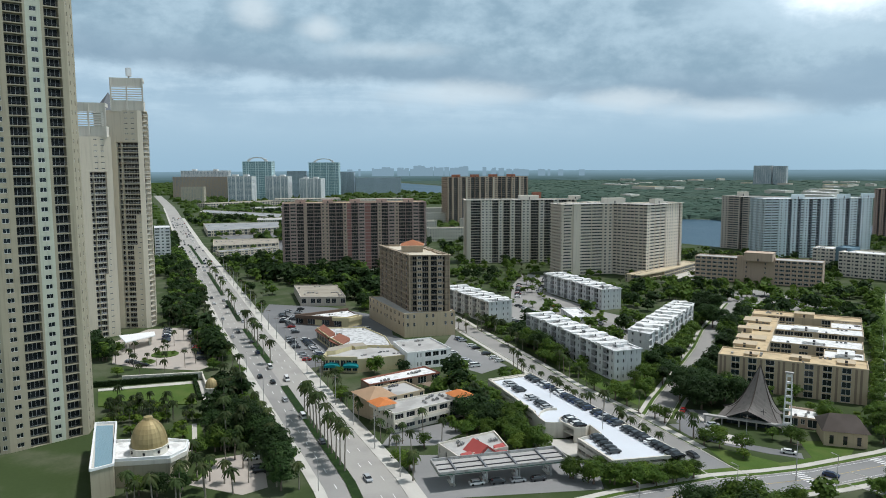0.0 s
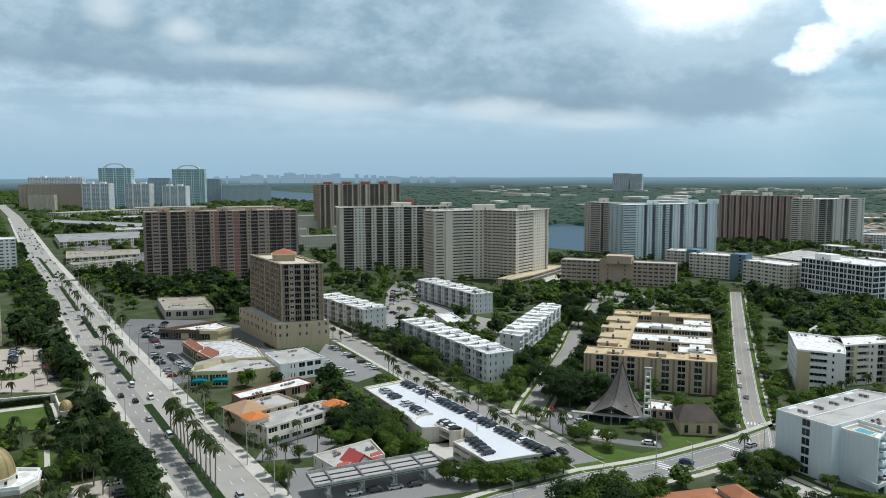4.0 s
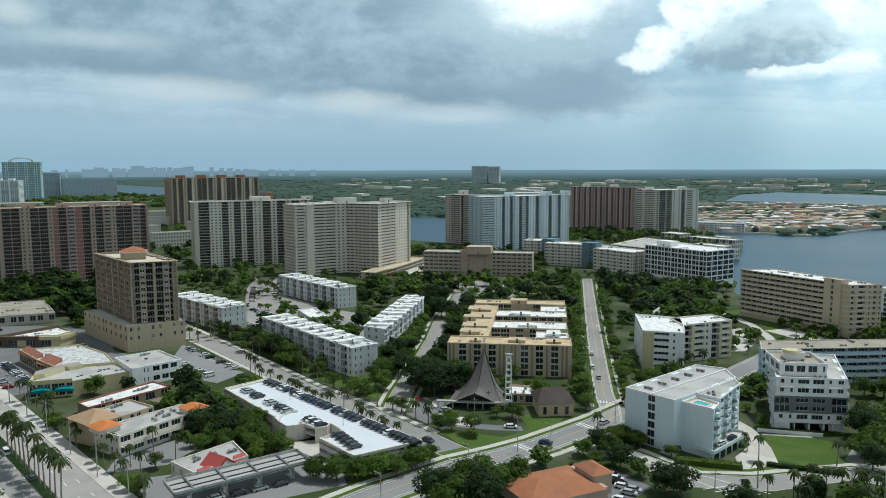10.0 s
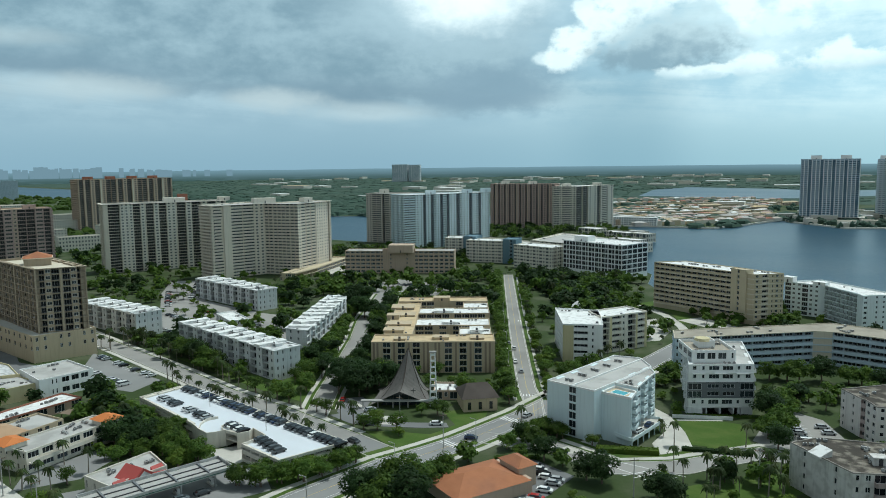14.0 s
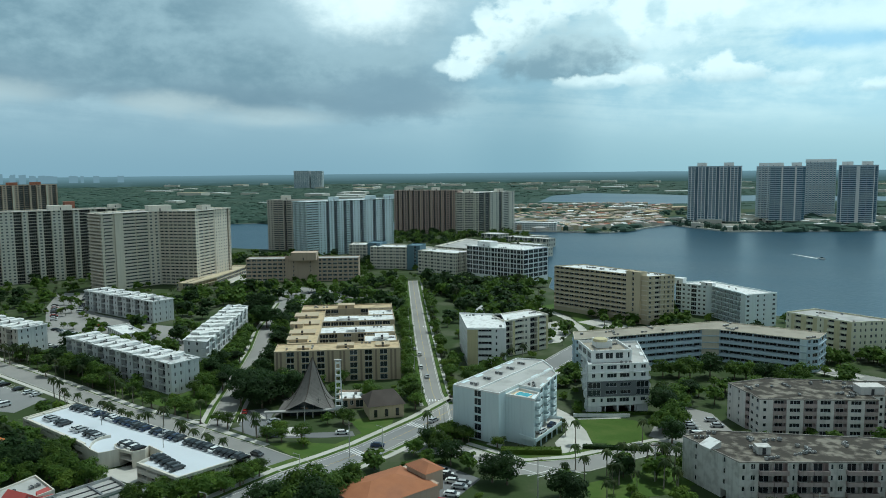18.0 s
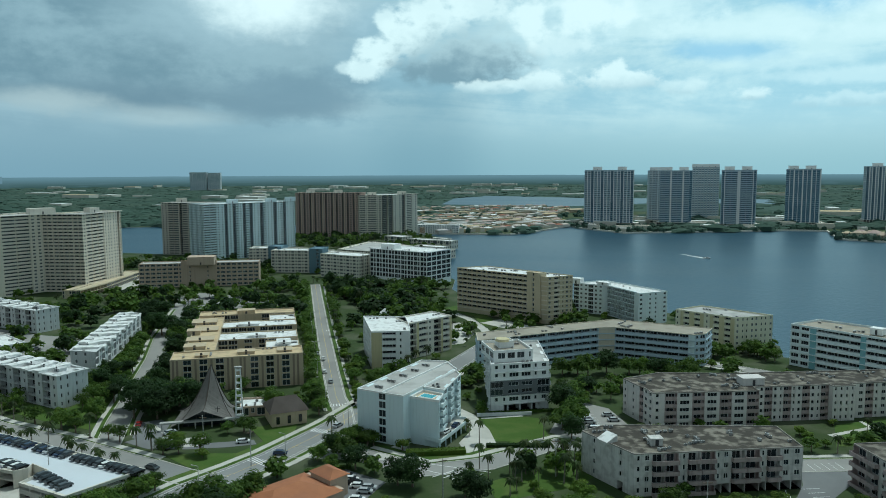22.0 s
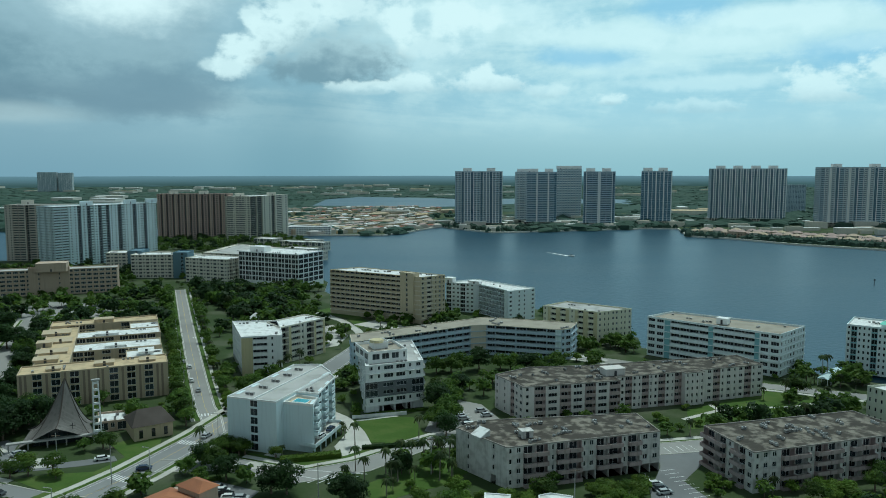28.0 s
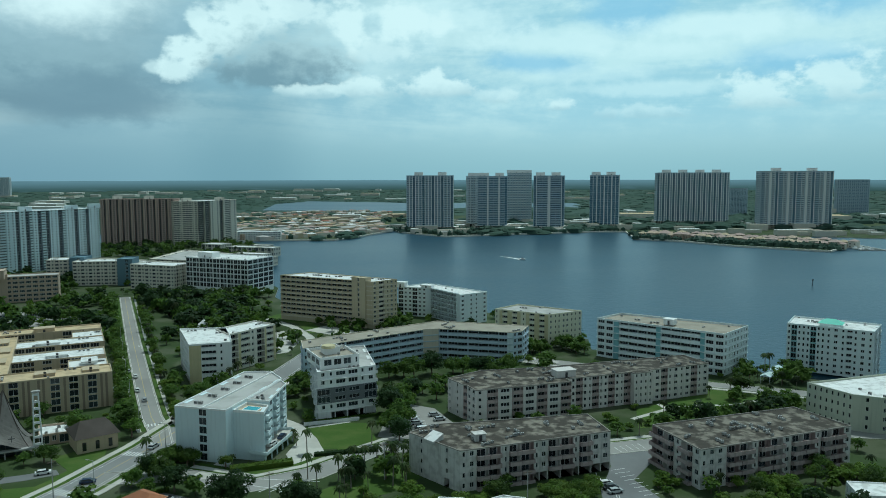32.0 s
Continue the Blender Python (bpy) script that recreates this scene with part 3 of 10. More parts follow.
ribbon("drive", [(-83, 384), (-94.4, 410.5), (-109, 435.5), (-130, 458.7), (-154, 473.6), (-180, 486)], 2.3, ROAD_Z + 0.010, CONCRETE, "pale concrete drive round a lawn")
ribbon("road_side", R3, 4.2, ROAD_Z + 0.012, ASPHALT_L, "grey side street between low apartment blocks")
ribbon("road_straight", R4, 3.7, ROAD_Z + 0.018, ASPHALT_L, "straight pale street lined with trees")
ribbon("road_front", R6, 4.8, ROAD_Z + 0.024, ASPHALT_L, "grey street below a white apartment block")
ribbon("road_bay", R7, 4.0, ROAD_Z + 0.030, ASPHALT_L, "pale street along the bayside buildings")
ribbon("road_link", [(-150, 188), (-135, 184), (-121, 182)], 5.0, ROAD_Z + 0.036, ASPHALT_M, "short asphalt link at a junction")

# pavements
for nm, line, off, hw in (("pavement", AVENUE[:9], 12.1, 1.4), ("pavement", AVENUE[:8], -12.95, 2.25), ("pavement", R2, 6.6, 1.2), ("pavement", R2, -6.2, 1.0),
                          ("pavement", R5N, 8.6, 1.1), ("pavement", R5N, -8.6, 1.1), ("pavement", R3[1:], 6.6, 0.8),
                          ("pavement", R3[1:], -6.6, 0.8), ("pavement", R4[1:], 6.4, 0.7), ("pavement", R4[1:], -6.4, 0.7), ("pavement", R6[1:], 7.2, 1.1),
                          ("pavement", R7, -6.2, 1.1)):
    lft, rgt = strip(line, off)
    mb = MB(CONCRETE)
    a, b = strip(lft, hw)
    for i in range(len(a) - 1):
        q = [b[i], b[i + 1], a[i + 1], a[i]]
        mb.prism(q, 0.0, 0.14, CONCRETE, bottom=False)
    flat(nm, mb, "pale concrete pavement beside the street", "pavement")
    LINES.append((lft, hw))

for pts, hw in (([(58.1, 272.1), (73.5, 284.2), (86, 290), (98, 290), (106.5, 293), (118, 300)], 1.0), ([(82.4, 277.9), (95.2, 281.9), (101, 291)], 0.9), ([(74, 284), (72, 291)], 0.8), ([(-176, 222), (-162, 214), (-150, 207)], 0.8),
                ([(-60, 258), (-46, 265)], 0.7), ([(-262, 64), (-246, 60), (-236, 56)], 0.8), ([(-60, 395), (-30, 384), (14, 372), (40, 356)], 1.4)):
    ribbon("path", pts, hw, 0.07, CONCRETE, "pale concrete footpath", "path", kerb=False)

for line, off, hw in ((R5N, 6.7, 0.75), (R5N, -6.7, 0.75), (R6[1:], 5.5, 0.5), (R3[1:], 4.8, 0.9), (R3[1:], -4.8, 0.9), (R2, 5.1, 0.35), (R4[1:], 4.9, 0.8), (R4[1:], -4.9, 0.8), (R5[1:7], 11.2, 1.3), (R6[1:5], 9.4, 1.0)):
    lft, rgt = strip(line, off)
    ribbon("verge", lft, hw, 0.085, GRASS, "strip of mown grass between street and pavement", "verge", kerb=False)

# lane markings
mk = MB(PAINT, PAINT_Y)


def dashes(pts, off, step, length, w=0.15, m=PAINT, z=ROAD_Z + 0.045, upto=400):
    for x, y, a in along(pts, step, off)[:upto]:
        c, s = math.cos(a) * length / 2, math.sin(a) * length / 2
        mk.bar((x - c, y - s), (x + c, y + s), w, z, z + 0.004, m)


for off in (7.0, 3.6, -3.6, -7.0):
    dashes(AVENUE[:8], off, 12.0, 3.2, 0.2)
for line in (R4, R5N):
    dashes(line, 0.12, 4.2, 4.2, 0.13, PAINT_Y)
for line, o in ((R4, 3.2), (R5, 4.4)):
    dashes(line, o, 4.2, 4.2, 0.14)
    dashes(line, -o, 4.2, 4.2, 0.14)
for p0, p1, n, dx, dy in (((41.5, 223), (47.5, 205), 8, 4.6, 1.8), ((36.6, 221), (40.5, 205), 7, -0.2, -4.6), ((46, 243), (54.5, 246.5), 5, 1.6, -4.6), ((-31, 286), (-19, 254), 12, 4.6, 1.9), ((-300, 213), (-270, 207), 11, 1.0, -4.8),
                          ((-300, 192), (-270, 187), 11, 1.0, 4.6), ((-358, 148), (-314, 140), 15, -1.4, -4.6), ((-96, 163), (-80, 163), 7, 2.0, 4.6)):      # parking bays
    for i in range(n):
        x, y = p0[0] + (p1[0] - p0[0]) * i / (n - 1), p0[1] + (p1[1] - p0[1]) * i / (n - 1)
        mk.bar((x, y), (x + dx, y + dy), 0.16, 0.075, 0.08, PAINT)
mk.bar((-194, 205.5), (-180, 203.5), 0.3, ROAD_Z + 0.05, ROAD_Z + 0.054, PAINT)
mk.bar((-190, 204.5), (-181, 210), 0.3, ROAD_Z + 0.05, ROAD_Z + 0.054, PAINT)
mk.bar((-181, 204), (-188, 209.5), 0.3, ROAD_Z + 0.05, ROAD_Z + 0.054, PAINT)
# zebra crossings and hatched areas
for cx, cy, ang, n, half in ((-109.5, 230, 80, 9, 1.7), (-117.5, 200, 72, 9, 1.7), (-116.5, 259, 118, 7, 1.5), (-176, 384, 119, 7, 1.5)):
    a = radians(ang)
    px, py = -math.sin(a), math.cos(a)
    for i in range(n):
        k = (i - (n - 1) / 2) * 1.15
        x, y = cx + px * k, cy + py * k
        mk.bar((x - math.cos(a) * half, y - math.sin(a) * half), (x + math.cos(a) * half, y + math.sin(a) * half), 0.5, ROAD_Z + 0.05, ROAD_Z + 0.054, PAINT)
for i in range(4):
    mk.bar((-62 + i * 3.0, 203), (-57 + i * 3.0, 209.5), 0.35, ROAD_Z + 0.05, ROAD_Z + 0.054, PAINT)
mk.bar((-70, 208.5), (-46, 202.5), 0.25, ROAD_Z + 0.05, ROAD_Z + 0.054, PAINT)
mk.bar((-70, 212.5), (-46, 211.0), 0.25, ROAD_Z + 0.05, ROAD_Z + 0.054, PAINT)
flat("road_marking", mk, "white and yellow painted lane lines and crossings", "road marking")

# planted medians of the avenue
MEDIANS = [[(-150, 78.5), (-187, 88.5), (-288, 107)], [(-325, 114.5), (-405, 128.5)], [(-426, 132.5), (-500, 147)], [(-520, 150.5), (-645, 174.5)], [(-700, 185), (-880, 218.5)]]
for line in MEDIANS:
    mb = MB(CONCRETE, GRASS)
    a, b = strip(line, 1.5)
    for i in range(len(a) - 1):
        mb.prism([b[i], b[i + 1], a[i + 1], a[i]], 0.0, 0.24, CONCRETE, LEAF_D, bottom=False)
    flat("median", mb, "kerbed green median strip in the avenue", "median")

# lawns, lots, yards: thin slabs on the ground
def slab(name, poly, z, m, label, category, margin=0.0, take=True):
    mb = MB(m)
    mb.prism(poly, 0.0, z, m, bottom=False)
    if take:
        TAKEN.append((poly, margin))
    return flat(name, mb, label, category)


slab("lawn", [(-62, 258), (-56, 236), (-38.6, 239), (-32, 242), (-40, 264), (-50, 264)], 0.05, GRASS, "mown green lawn with palms at its corners", "lawn")
slab("lawn", [(-286, 231), (-212, 213), (-178, 208), (-198, 244), (-208, 262), (-222, 256), (-214, 224), (-270, 236)], 0.04, GRASS,
     "green lawn round a white apartment block", "lawn", take=False)
slab("lawn", [(-136, 226), (-124, 215), (-119, 226), (-124, 240)], 0.05, GRASS, "green church lawn", "lawn")
slab("lawn", [(-149, 196), (-141, 200.5), (-127, 204.5), (-123.5, 196), (-136, 190)], 0.05, GRASS, "green lawn at a street corner", "lawn", take=False)
slab("lawn", [(-321, 41.3), (-311.8, 76.5), (-283.6, 70.6), (-301, 38.4)], 0.3, GRASS, "long rectangular lawn behind a hedge", "lawn")
slab("lawn", [(-46, 203), (-28, 224), (-6, 232), (-22, 206), (-40, 192)], 0.04, GRASS, "green lawn with palms beside a street", "lawn", take=False)
slab("lawn", [(60, 300), (116, 300), (110, 322), (70, 338)], 0.04, GRASS, "green lawn with a path", "lawn", take=False)
slab("lawn", [(-134, 466), (-126, 482), (-104, 456), (-88, 424), (-96, 418), (-108, 444)], 0.04, GRASS, "green lawn below a long apartment block", "lawn")
slab("yard", [(-133, 366), (-112, 358), (-96, 372), (-96, 396), (-112, 424), (-128, 402)], 0.04, CONCRETE, "pale paved yard with palms behind an apartment block", "yard", take=False)
slab("lawn", [(-150, 150), (-142, 182), (-136, 178), (-139, 146)], 0.05, GRASS, "green verge beside a parking deck", "lawn", take=False)
slab("parking_lot", [(-330, 218), (-277, 205), (-262, 203), (-258, 186), (-272, 184), (-300, 190)], 0.05, ASPHALT_M, "pale asphalt parking lot with a few cars", "parking lot")
slab("parking_lot", [(-395, 280), (-300, 262), (-250, 275), (-262, 330), (-330, 330), (-400, 345)], 0.045, ASPHALT_L, "asphalt yard between white apartment blocks", "parking lot", take=False)
slab("parking_lot", [(-376, 136), (-366, 163), (-310, 150), (-308, 124)], 0.05, ASPHALT, "dark asphalt forecourt of low shops", "parking lot")
slab("parking_lot", [(-470, 166), (-436, 196), (-404, 206), (-366, 200), (-345, 190), (-300, 192), (-352, 160), (-376, 138), (-440, 150)], 0.04, ASPHALT, "asphalt lot between shops", "parking lot")
slab("parking_lot", [(-34, 250), (-12, 238), (-2, 252), (-16, 282), (-32, 290)], 0.05, ASPHALT_L, "asphalt car park beside a grey apartment block", "parking lot")
slab("parking_lot", [(35, 196), (36, 208), (42, 226), (44, 246), (58, 248), (56, 231), (47, 216), (52, 203), (50, 190)], 0.05, ASPHALT, "worn asphalt car park with painted bays", "parking lot")
slab("parking_lot", [(-100, 160), (-78, 160), (-74, 196), (-90, 202)], 0.05, ASPHALT, "dark asphalt car park behind a restaurant", "parking lot")
slab("parking_lot", [(-330, 420), (-230, 400), (-250, 470), (-330, 480)], 0.05, ASPHALT_L, "asphalt car park among trees", "parking lot", take=False)
slab("parking_lot", [(-262, 392), (-214, 388), (-222, 420), (-256, 428)], 0.06, CONCRETE, "pale concrete car park among trees", "parking lot", take=False)
slab("parking_lot", [(-1020, 290), (-720, 232), (-660, 320), (-960, 430)], 0.05, ASPHALT, "wide pale car park of a shopping centre", "parking lot", take=False)
slab("parking_lot", [(-486, 392), (-440, 345), (-384, 300), (-352, 276), (-372, 320), (-420, 372), (-452, 408)], 0.05, ASPHALT_L, "pale asphalt yard below tall apartment towers", "parking lot", margin=-3.0)
slab("parking_lot", [(-412, 62), (-434, 83), (-428, 101), (-415, 105), (-390, 97), (-366, 92), (-337, 91), (-332, 84), (-352, 62), (-366, 53.6)], 0.05, PAVER, "pinkish paved forecourt with parked cars and a planted circle", "parking lot")
slab("planted_circle", [(-370 + 6.5 * math.cos(k * 0.52), 78 + 6.5 * math.sin(k * 0.52)) for k in range(12)], 0.25, GRASS, "round planted island in a paved drive", "planting bed")
slab("planted_circle", [(-360 + 4.5 * math.cos(k * 0.52), 68 + 3.5 * math.sin(k * 0.52)) for k in range(12)], 0.25, GRASS, "oval planted island in a paved drive", "planting bed")
slab("garden_path", [(-325.8, 42), (-314, 83.8), (-279, 76.6), (-280, 72.6), (-311.3, 78.5), (-322.4, 41.4)], 0.22, CONCRETE, "pale paved garden path round a lawn", "path", take=False)
slab("parking_lot", [(-226, 61), (-224.3, 73), (-214, 72.5), (-197, 67.6), (-196, 60), (-212, 48.5), (-217, 54)], 0.05, PAVER, "pinkish paved drive curving below palms", "parking lot")
slab("planting_bed", [(-226, 58), (-214, 50.5), (-212, 52), (-223.5, 61)], 0.4, GRASS, "curved planting bed with a pale kerb", "planting bed")
slab("lawn", [(-260, 53), (-262, 66), (-244, 63), (-247, 55)], 0.05, GRASS, "small shaded garden lawn", "lawn", take=False)
slab("lawn", [(58, 262), (62, 284), (84, 299), (100, 306), (122, 302), (120, 288), (104, 274)], 0.035, GRASS, "green lawn crossed by pale paths", "lawn", take=False)
slab("parking_lot", [(-170, 207), (-178, 221), (-172.4, 226), (-166, 222), (-157.7, 203.5)], 0.05, ASPHALT, "small asphalt car park beside a church", "parking lot")
slab("yard", [(-216, 118), (-213, 152), (-206, 150), (-198, 124), (-207, 109)], 0.045, ASPHALT_M, "worn concrete yard in front of a motel", "yard", take=False)
slab("forecourt", [(-196, 112), (-166, 100), (-144, 146), (-160, 158), (-174, 146)], 0.06, ASPHALT_M, "stained worn concrete petrol station forecourt", "forecourt")
slab("forecourt", [(-152.5, 211.5), (-146, 215), (-143.5, 206), (-149.5, 203.5)], 0.075, CONCRETE, "pale church forecourt", "forecourt")
slab("driveway", [(-170, 203), (-158, 199.6), (-146, 202.8), (-134, 208), (-126, 213), (-129, 216.5), (-137, 212.2), (-147, 207.4), (-158, 205), (-167, 208)], 0.065, ASPHALT, "asphalt drive in front of a church", "driveway")
slab("driveway", [(-56.5, 222.4), (-47.6, 226.6), (-49.5, 235), (-54.5, 247), (-63, 261), (-69.9, 267), (-72, 262), (-64.5, 251), (-60.5, 246), (-61.5, 232)], 0.06, CONCRETE, "pale concrete driveway beside an apartment block", "driveway")
slab("pavement", [(-96.9, 217.5), (-85.5, 213.9), (-80.6, 226.1), (-77.2, 225.1), (-74.6, 215.2), (-82.9, 210.4), (-90.2, 210.9), (-94.7, 212.4)], 0.062, CONCRETE, "pale concrete apron before an apartment block", "pavement")
slab("driveway", [(-82.8, 212.2), (-75.0, 214.8), (-76.4, 223.0), (-80.6, 224.0)], 0.065, CONCRETE, "pale concrete driveway", "driveway")
slab("verge", [(-74, 214.6), (-57, 220.2), (-57.4, 221.8), (-74.4, 216.2)], 0.05, GRASS, "narrow mown verge", "verge", take=False)
slab("pavement", [(-420, 500), (-440, 560), (-380, 590), (-330, 540), (-390, 470)], 0.05, CONCRETE, "pale paved yard between towers", "pavement", take=False)
slab("pavement", [(-100, 426), (-60, 400), (-30, 392), (-26, 402), (-60, 418), (-90, 440)], 0.05, CONCRETE, "pale paved drive by the bay", "pavement", take=False)


# ------------------------------------------------------------ building kit
WIN_CACHE, BAL_CACHE = {}, {}
BAY_W = {"w": 3.4, "W": 4.2, "n": 2.4, "b": 4.4, "g": 4.0, ".": 2.2, "o": 5.0, "d": 4.2, "s": 2.6, "k": 3.6, "r": 4.4, "h": 4.0, "t": 3.0}
#        left right bottom top depth
OPEN = {"w": (0.27, 0.73, 0.34, 0.82, 0.22), "W": (0.12, 0.88, 0.30, 0.82, 0.22), "n": (0.34, 0.66, 0.34, 0.80, 0.22), "b": (0.04, 0.96, 0.02, 0.88, 1.5),
        "g": (0.04, 0.96, 0.12, 0.92, 0.18), "o": (0.05, 0.95, 0.0, 0.86, 5.0), "d": (0.04, 0.96, 0.02, 0.86, 1.1), "s": (0.2, 0.8, 0.25, 0.9, 0.25),
        "k": (0.04, 0.96, 0.38, 0.88, 1.4), "h": (0.0, 1.0, 0.40, 0.88, 1.3), "t": (0.2, 0.8, 0.46, 0.64, 0.25),
        "r": (0.02, 0.98, 0.04, 0.93, 2.2)}


FAR_AT = [0.0, 0.0]          # where the block being built stands


def window_geo(mb, w, h, frame_m, glass_m, ox=0.0, oy=0.0, oz=0.0, rot=None, mull=True, bars=0):
    t = min(0.09, w * 0.08)

    def q(x0, x1, y, z0, z1, m):
        pts = [(x0, y, z0), (x1, y, z0), (x1, y, z1), (x0, y, z1)]
        if rot is not None:
            pts = [tuple(rot @ Vector(p)) for p in pts]
        mb.face([(p[0] + ox, p[1] + oy, p[2] + oz) for p in pts], m)

    x, z = w / 2, h / 2
    q(-x, x, 0.0, -z, z, glass_m)
    if rot is not None and math.hypot(FAR_AT[0], FAR_AT[1]) > 800:
        return
    for a in ((-x, x, -z, -z + t), (-x, x, z - t, z), (-x, -x + t, -z + t, z - t), (x - t, x, -z + t, z - t)):
        q(a[0], a[1], -0.05, a[2], a[3], frame_m)
    if mull and w > 1.1:
        n = max(1, int(w / 1.6)) if not bars else bars
        for i in range(n):
            c = -x + w * (i + 1) / (n + 1)
            q(c - t / 2, c + t / 2, -0.05, -z + t, z - t, frame_m)


def window_mesh(w, h, frame_m, glass_m):
    key = (round(w, 1), round(h, 1), frame_m.name, glass_m.name)
    if key not in WIN_CACHE:
        mb = MB()
        window_geo(mb, w, h, frame_m, glass_m)
        WIN_CACHE[key] = mb.mesh("window")
    return WIN_CACHE[key]


def balcony_geo(mb, w, p, m, style, T=None):
    n0 = len(mb.v)
    if T is not None:                                 # plain far ones
        x = w / 2
        for q in (((-x, -p, -0.22), (x, -p, -0.22), (x, -p, 1.0), (-x, -p, 1.0)), ((-x, 0, -0.22), (x, 0, -0.22), (x, -p, -0.22), (-x, -p, -0.22)),
                  ((-x, 0, -0.22), (-x, -p, -0.22), (-x, -p, 1.0), (-x, 0, 1.0)), ((x, -p, -0.22), (x, 0, -0.22), (x, 0, 1.0), (x, -p, 1.0)), ((-x, -p, 0), (x, -p, 0), (x, 0, 0), (-x, 0, 0))):
            mb.face([tuple(T @ Vector(v)) for v in q], m)
        return
    mb.box(-w / 2, w / 2, -p, 0.02, -0.22, 0.0, m)
    if style == "solid":
        mb.box(-w / 2, w / 2, -p, -p + 0.12, 0.0, 1.0, m)
        mb.box(-w / 2, -w / 2 + 0.12, -p + 0.12, 0.0, 0.0, 1.0, m)
        mb.box(w / 2 - 0.12, w / 2, -p + 0.12, 0.0, 0.0, 1.0, m)
    else:
        r = RAIL if style == "rail" else METAL_D
        mb.box(-w / 2, w / 2, -p, -p + 0.06, 0.95, 1.03, r)
        mb.box(-w / 2, w / 2, -p, -p + 0.06, 0.5, 0.55, r)
        k = max(3, int(w / 0.5))
        for i in range(k + 1):
            c = -w / 2 + 0.03 + (w - 0.06) * i / k
            mb.box(c - 0.03, c + 0.03, -p, -p + 0.06, 0.0, 0.95, r)
        for s in (-w / 2, w / 2 - 0.06):
            mb.box(s, s + 0.06, -p + 0.06, 0.0, 0.95, 1.03, r)
            mb.box(s, s + 0.06, -p + 0.06, 0.0, 0.5, 0.55, r)
    if T is not None:
        for i in range(n0, len(mb.v)):
            mb.v[i] = tuple(T @ Vector(mb.v[i]))


def balcony_mesh(w, p, m, style):
    key = (round(w, 1), round(p, 1), m.name, style)
    if key not in BAL_CACHE:
        mb = MB()
        balcony_geo(mb, w, p, m, style)
        BAL_CACHE[key] = mb.mesh("balcony")
    return BAL_CACHE[key]


def bays(spec, width):
    """'w b1 .2*0.5 | 3': bay kinds with wall-material numbers and widths, and how often the run repeats."""
    run, _, rep = spec.partition("|")
    toks = []
    for s in run.split():
        s, _, k = s.partition("*")
        kind = s[0]
        toks.append((kind, int(s[1:] or 0), BAY_W[kind] * float(k or 1)))
    total = sum(t[2] for t in toks)
    n = int(rep) if rep.strip() else max(1, round(width / total))
    toks = toks * n
    total = sum(t[2] for t in toks)
    out, u = [], 0.0
    for kind, mi, w in toks:
        out.append((kind, mi, u, u + w * width / total))
        u += w * width / total
    return out


AC = None


def ac_mesh():
    global AC
    if AC is None:
        mb = MB(METAL, METAL_D)
        mb.box(-0.75, 0.75, -0.6, 0.6, 0.25, 1.2, METAL, 0.04)
        for sx in (-0.6, 0.6):
            for sy in (-0.45, 0.45):
                mb.box(sx - 0.06, sx + 0.06, sy - 0.06, sy + 0.06, 0.0, 0.25, METAL_D)
        for i in range(4):
            mb.box(-0.76, 0.76, -0.62, -0.6, 0.38 + i * 0.18, 0.46 + i * 0.18, METAL_D)
        fan = MB(METAL_D)
        fan.tube([(0, 0, 1.2), (0, 0, 1.32)], [0.45, 0.42], METAL_D, 8)
        AC = (mb.mesh("rooftop_unit"), fan.mesh("fan_guard"))
    return AC


def rect(p0, p1, depth):
    d = Vector((p1[0] - p0[0], p1[1] - p0[1])).normalized()
    n = Vector((-d.y, d.x)) * depth
    return [p0, p1, (p1[0] + n.x, p1[1] + n.y), (p0[0] + n.x, p0[1] + n.y)]


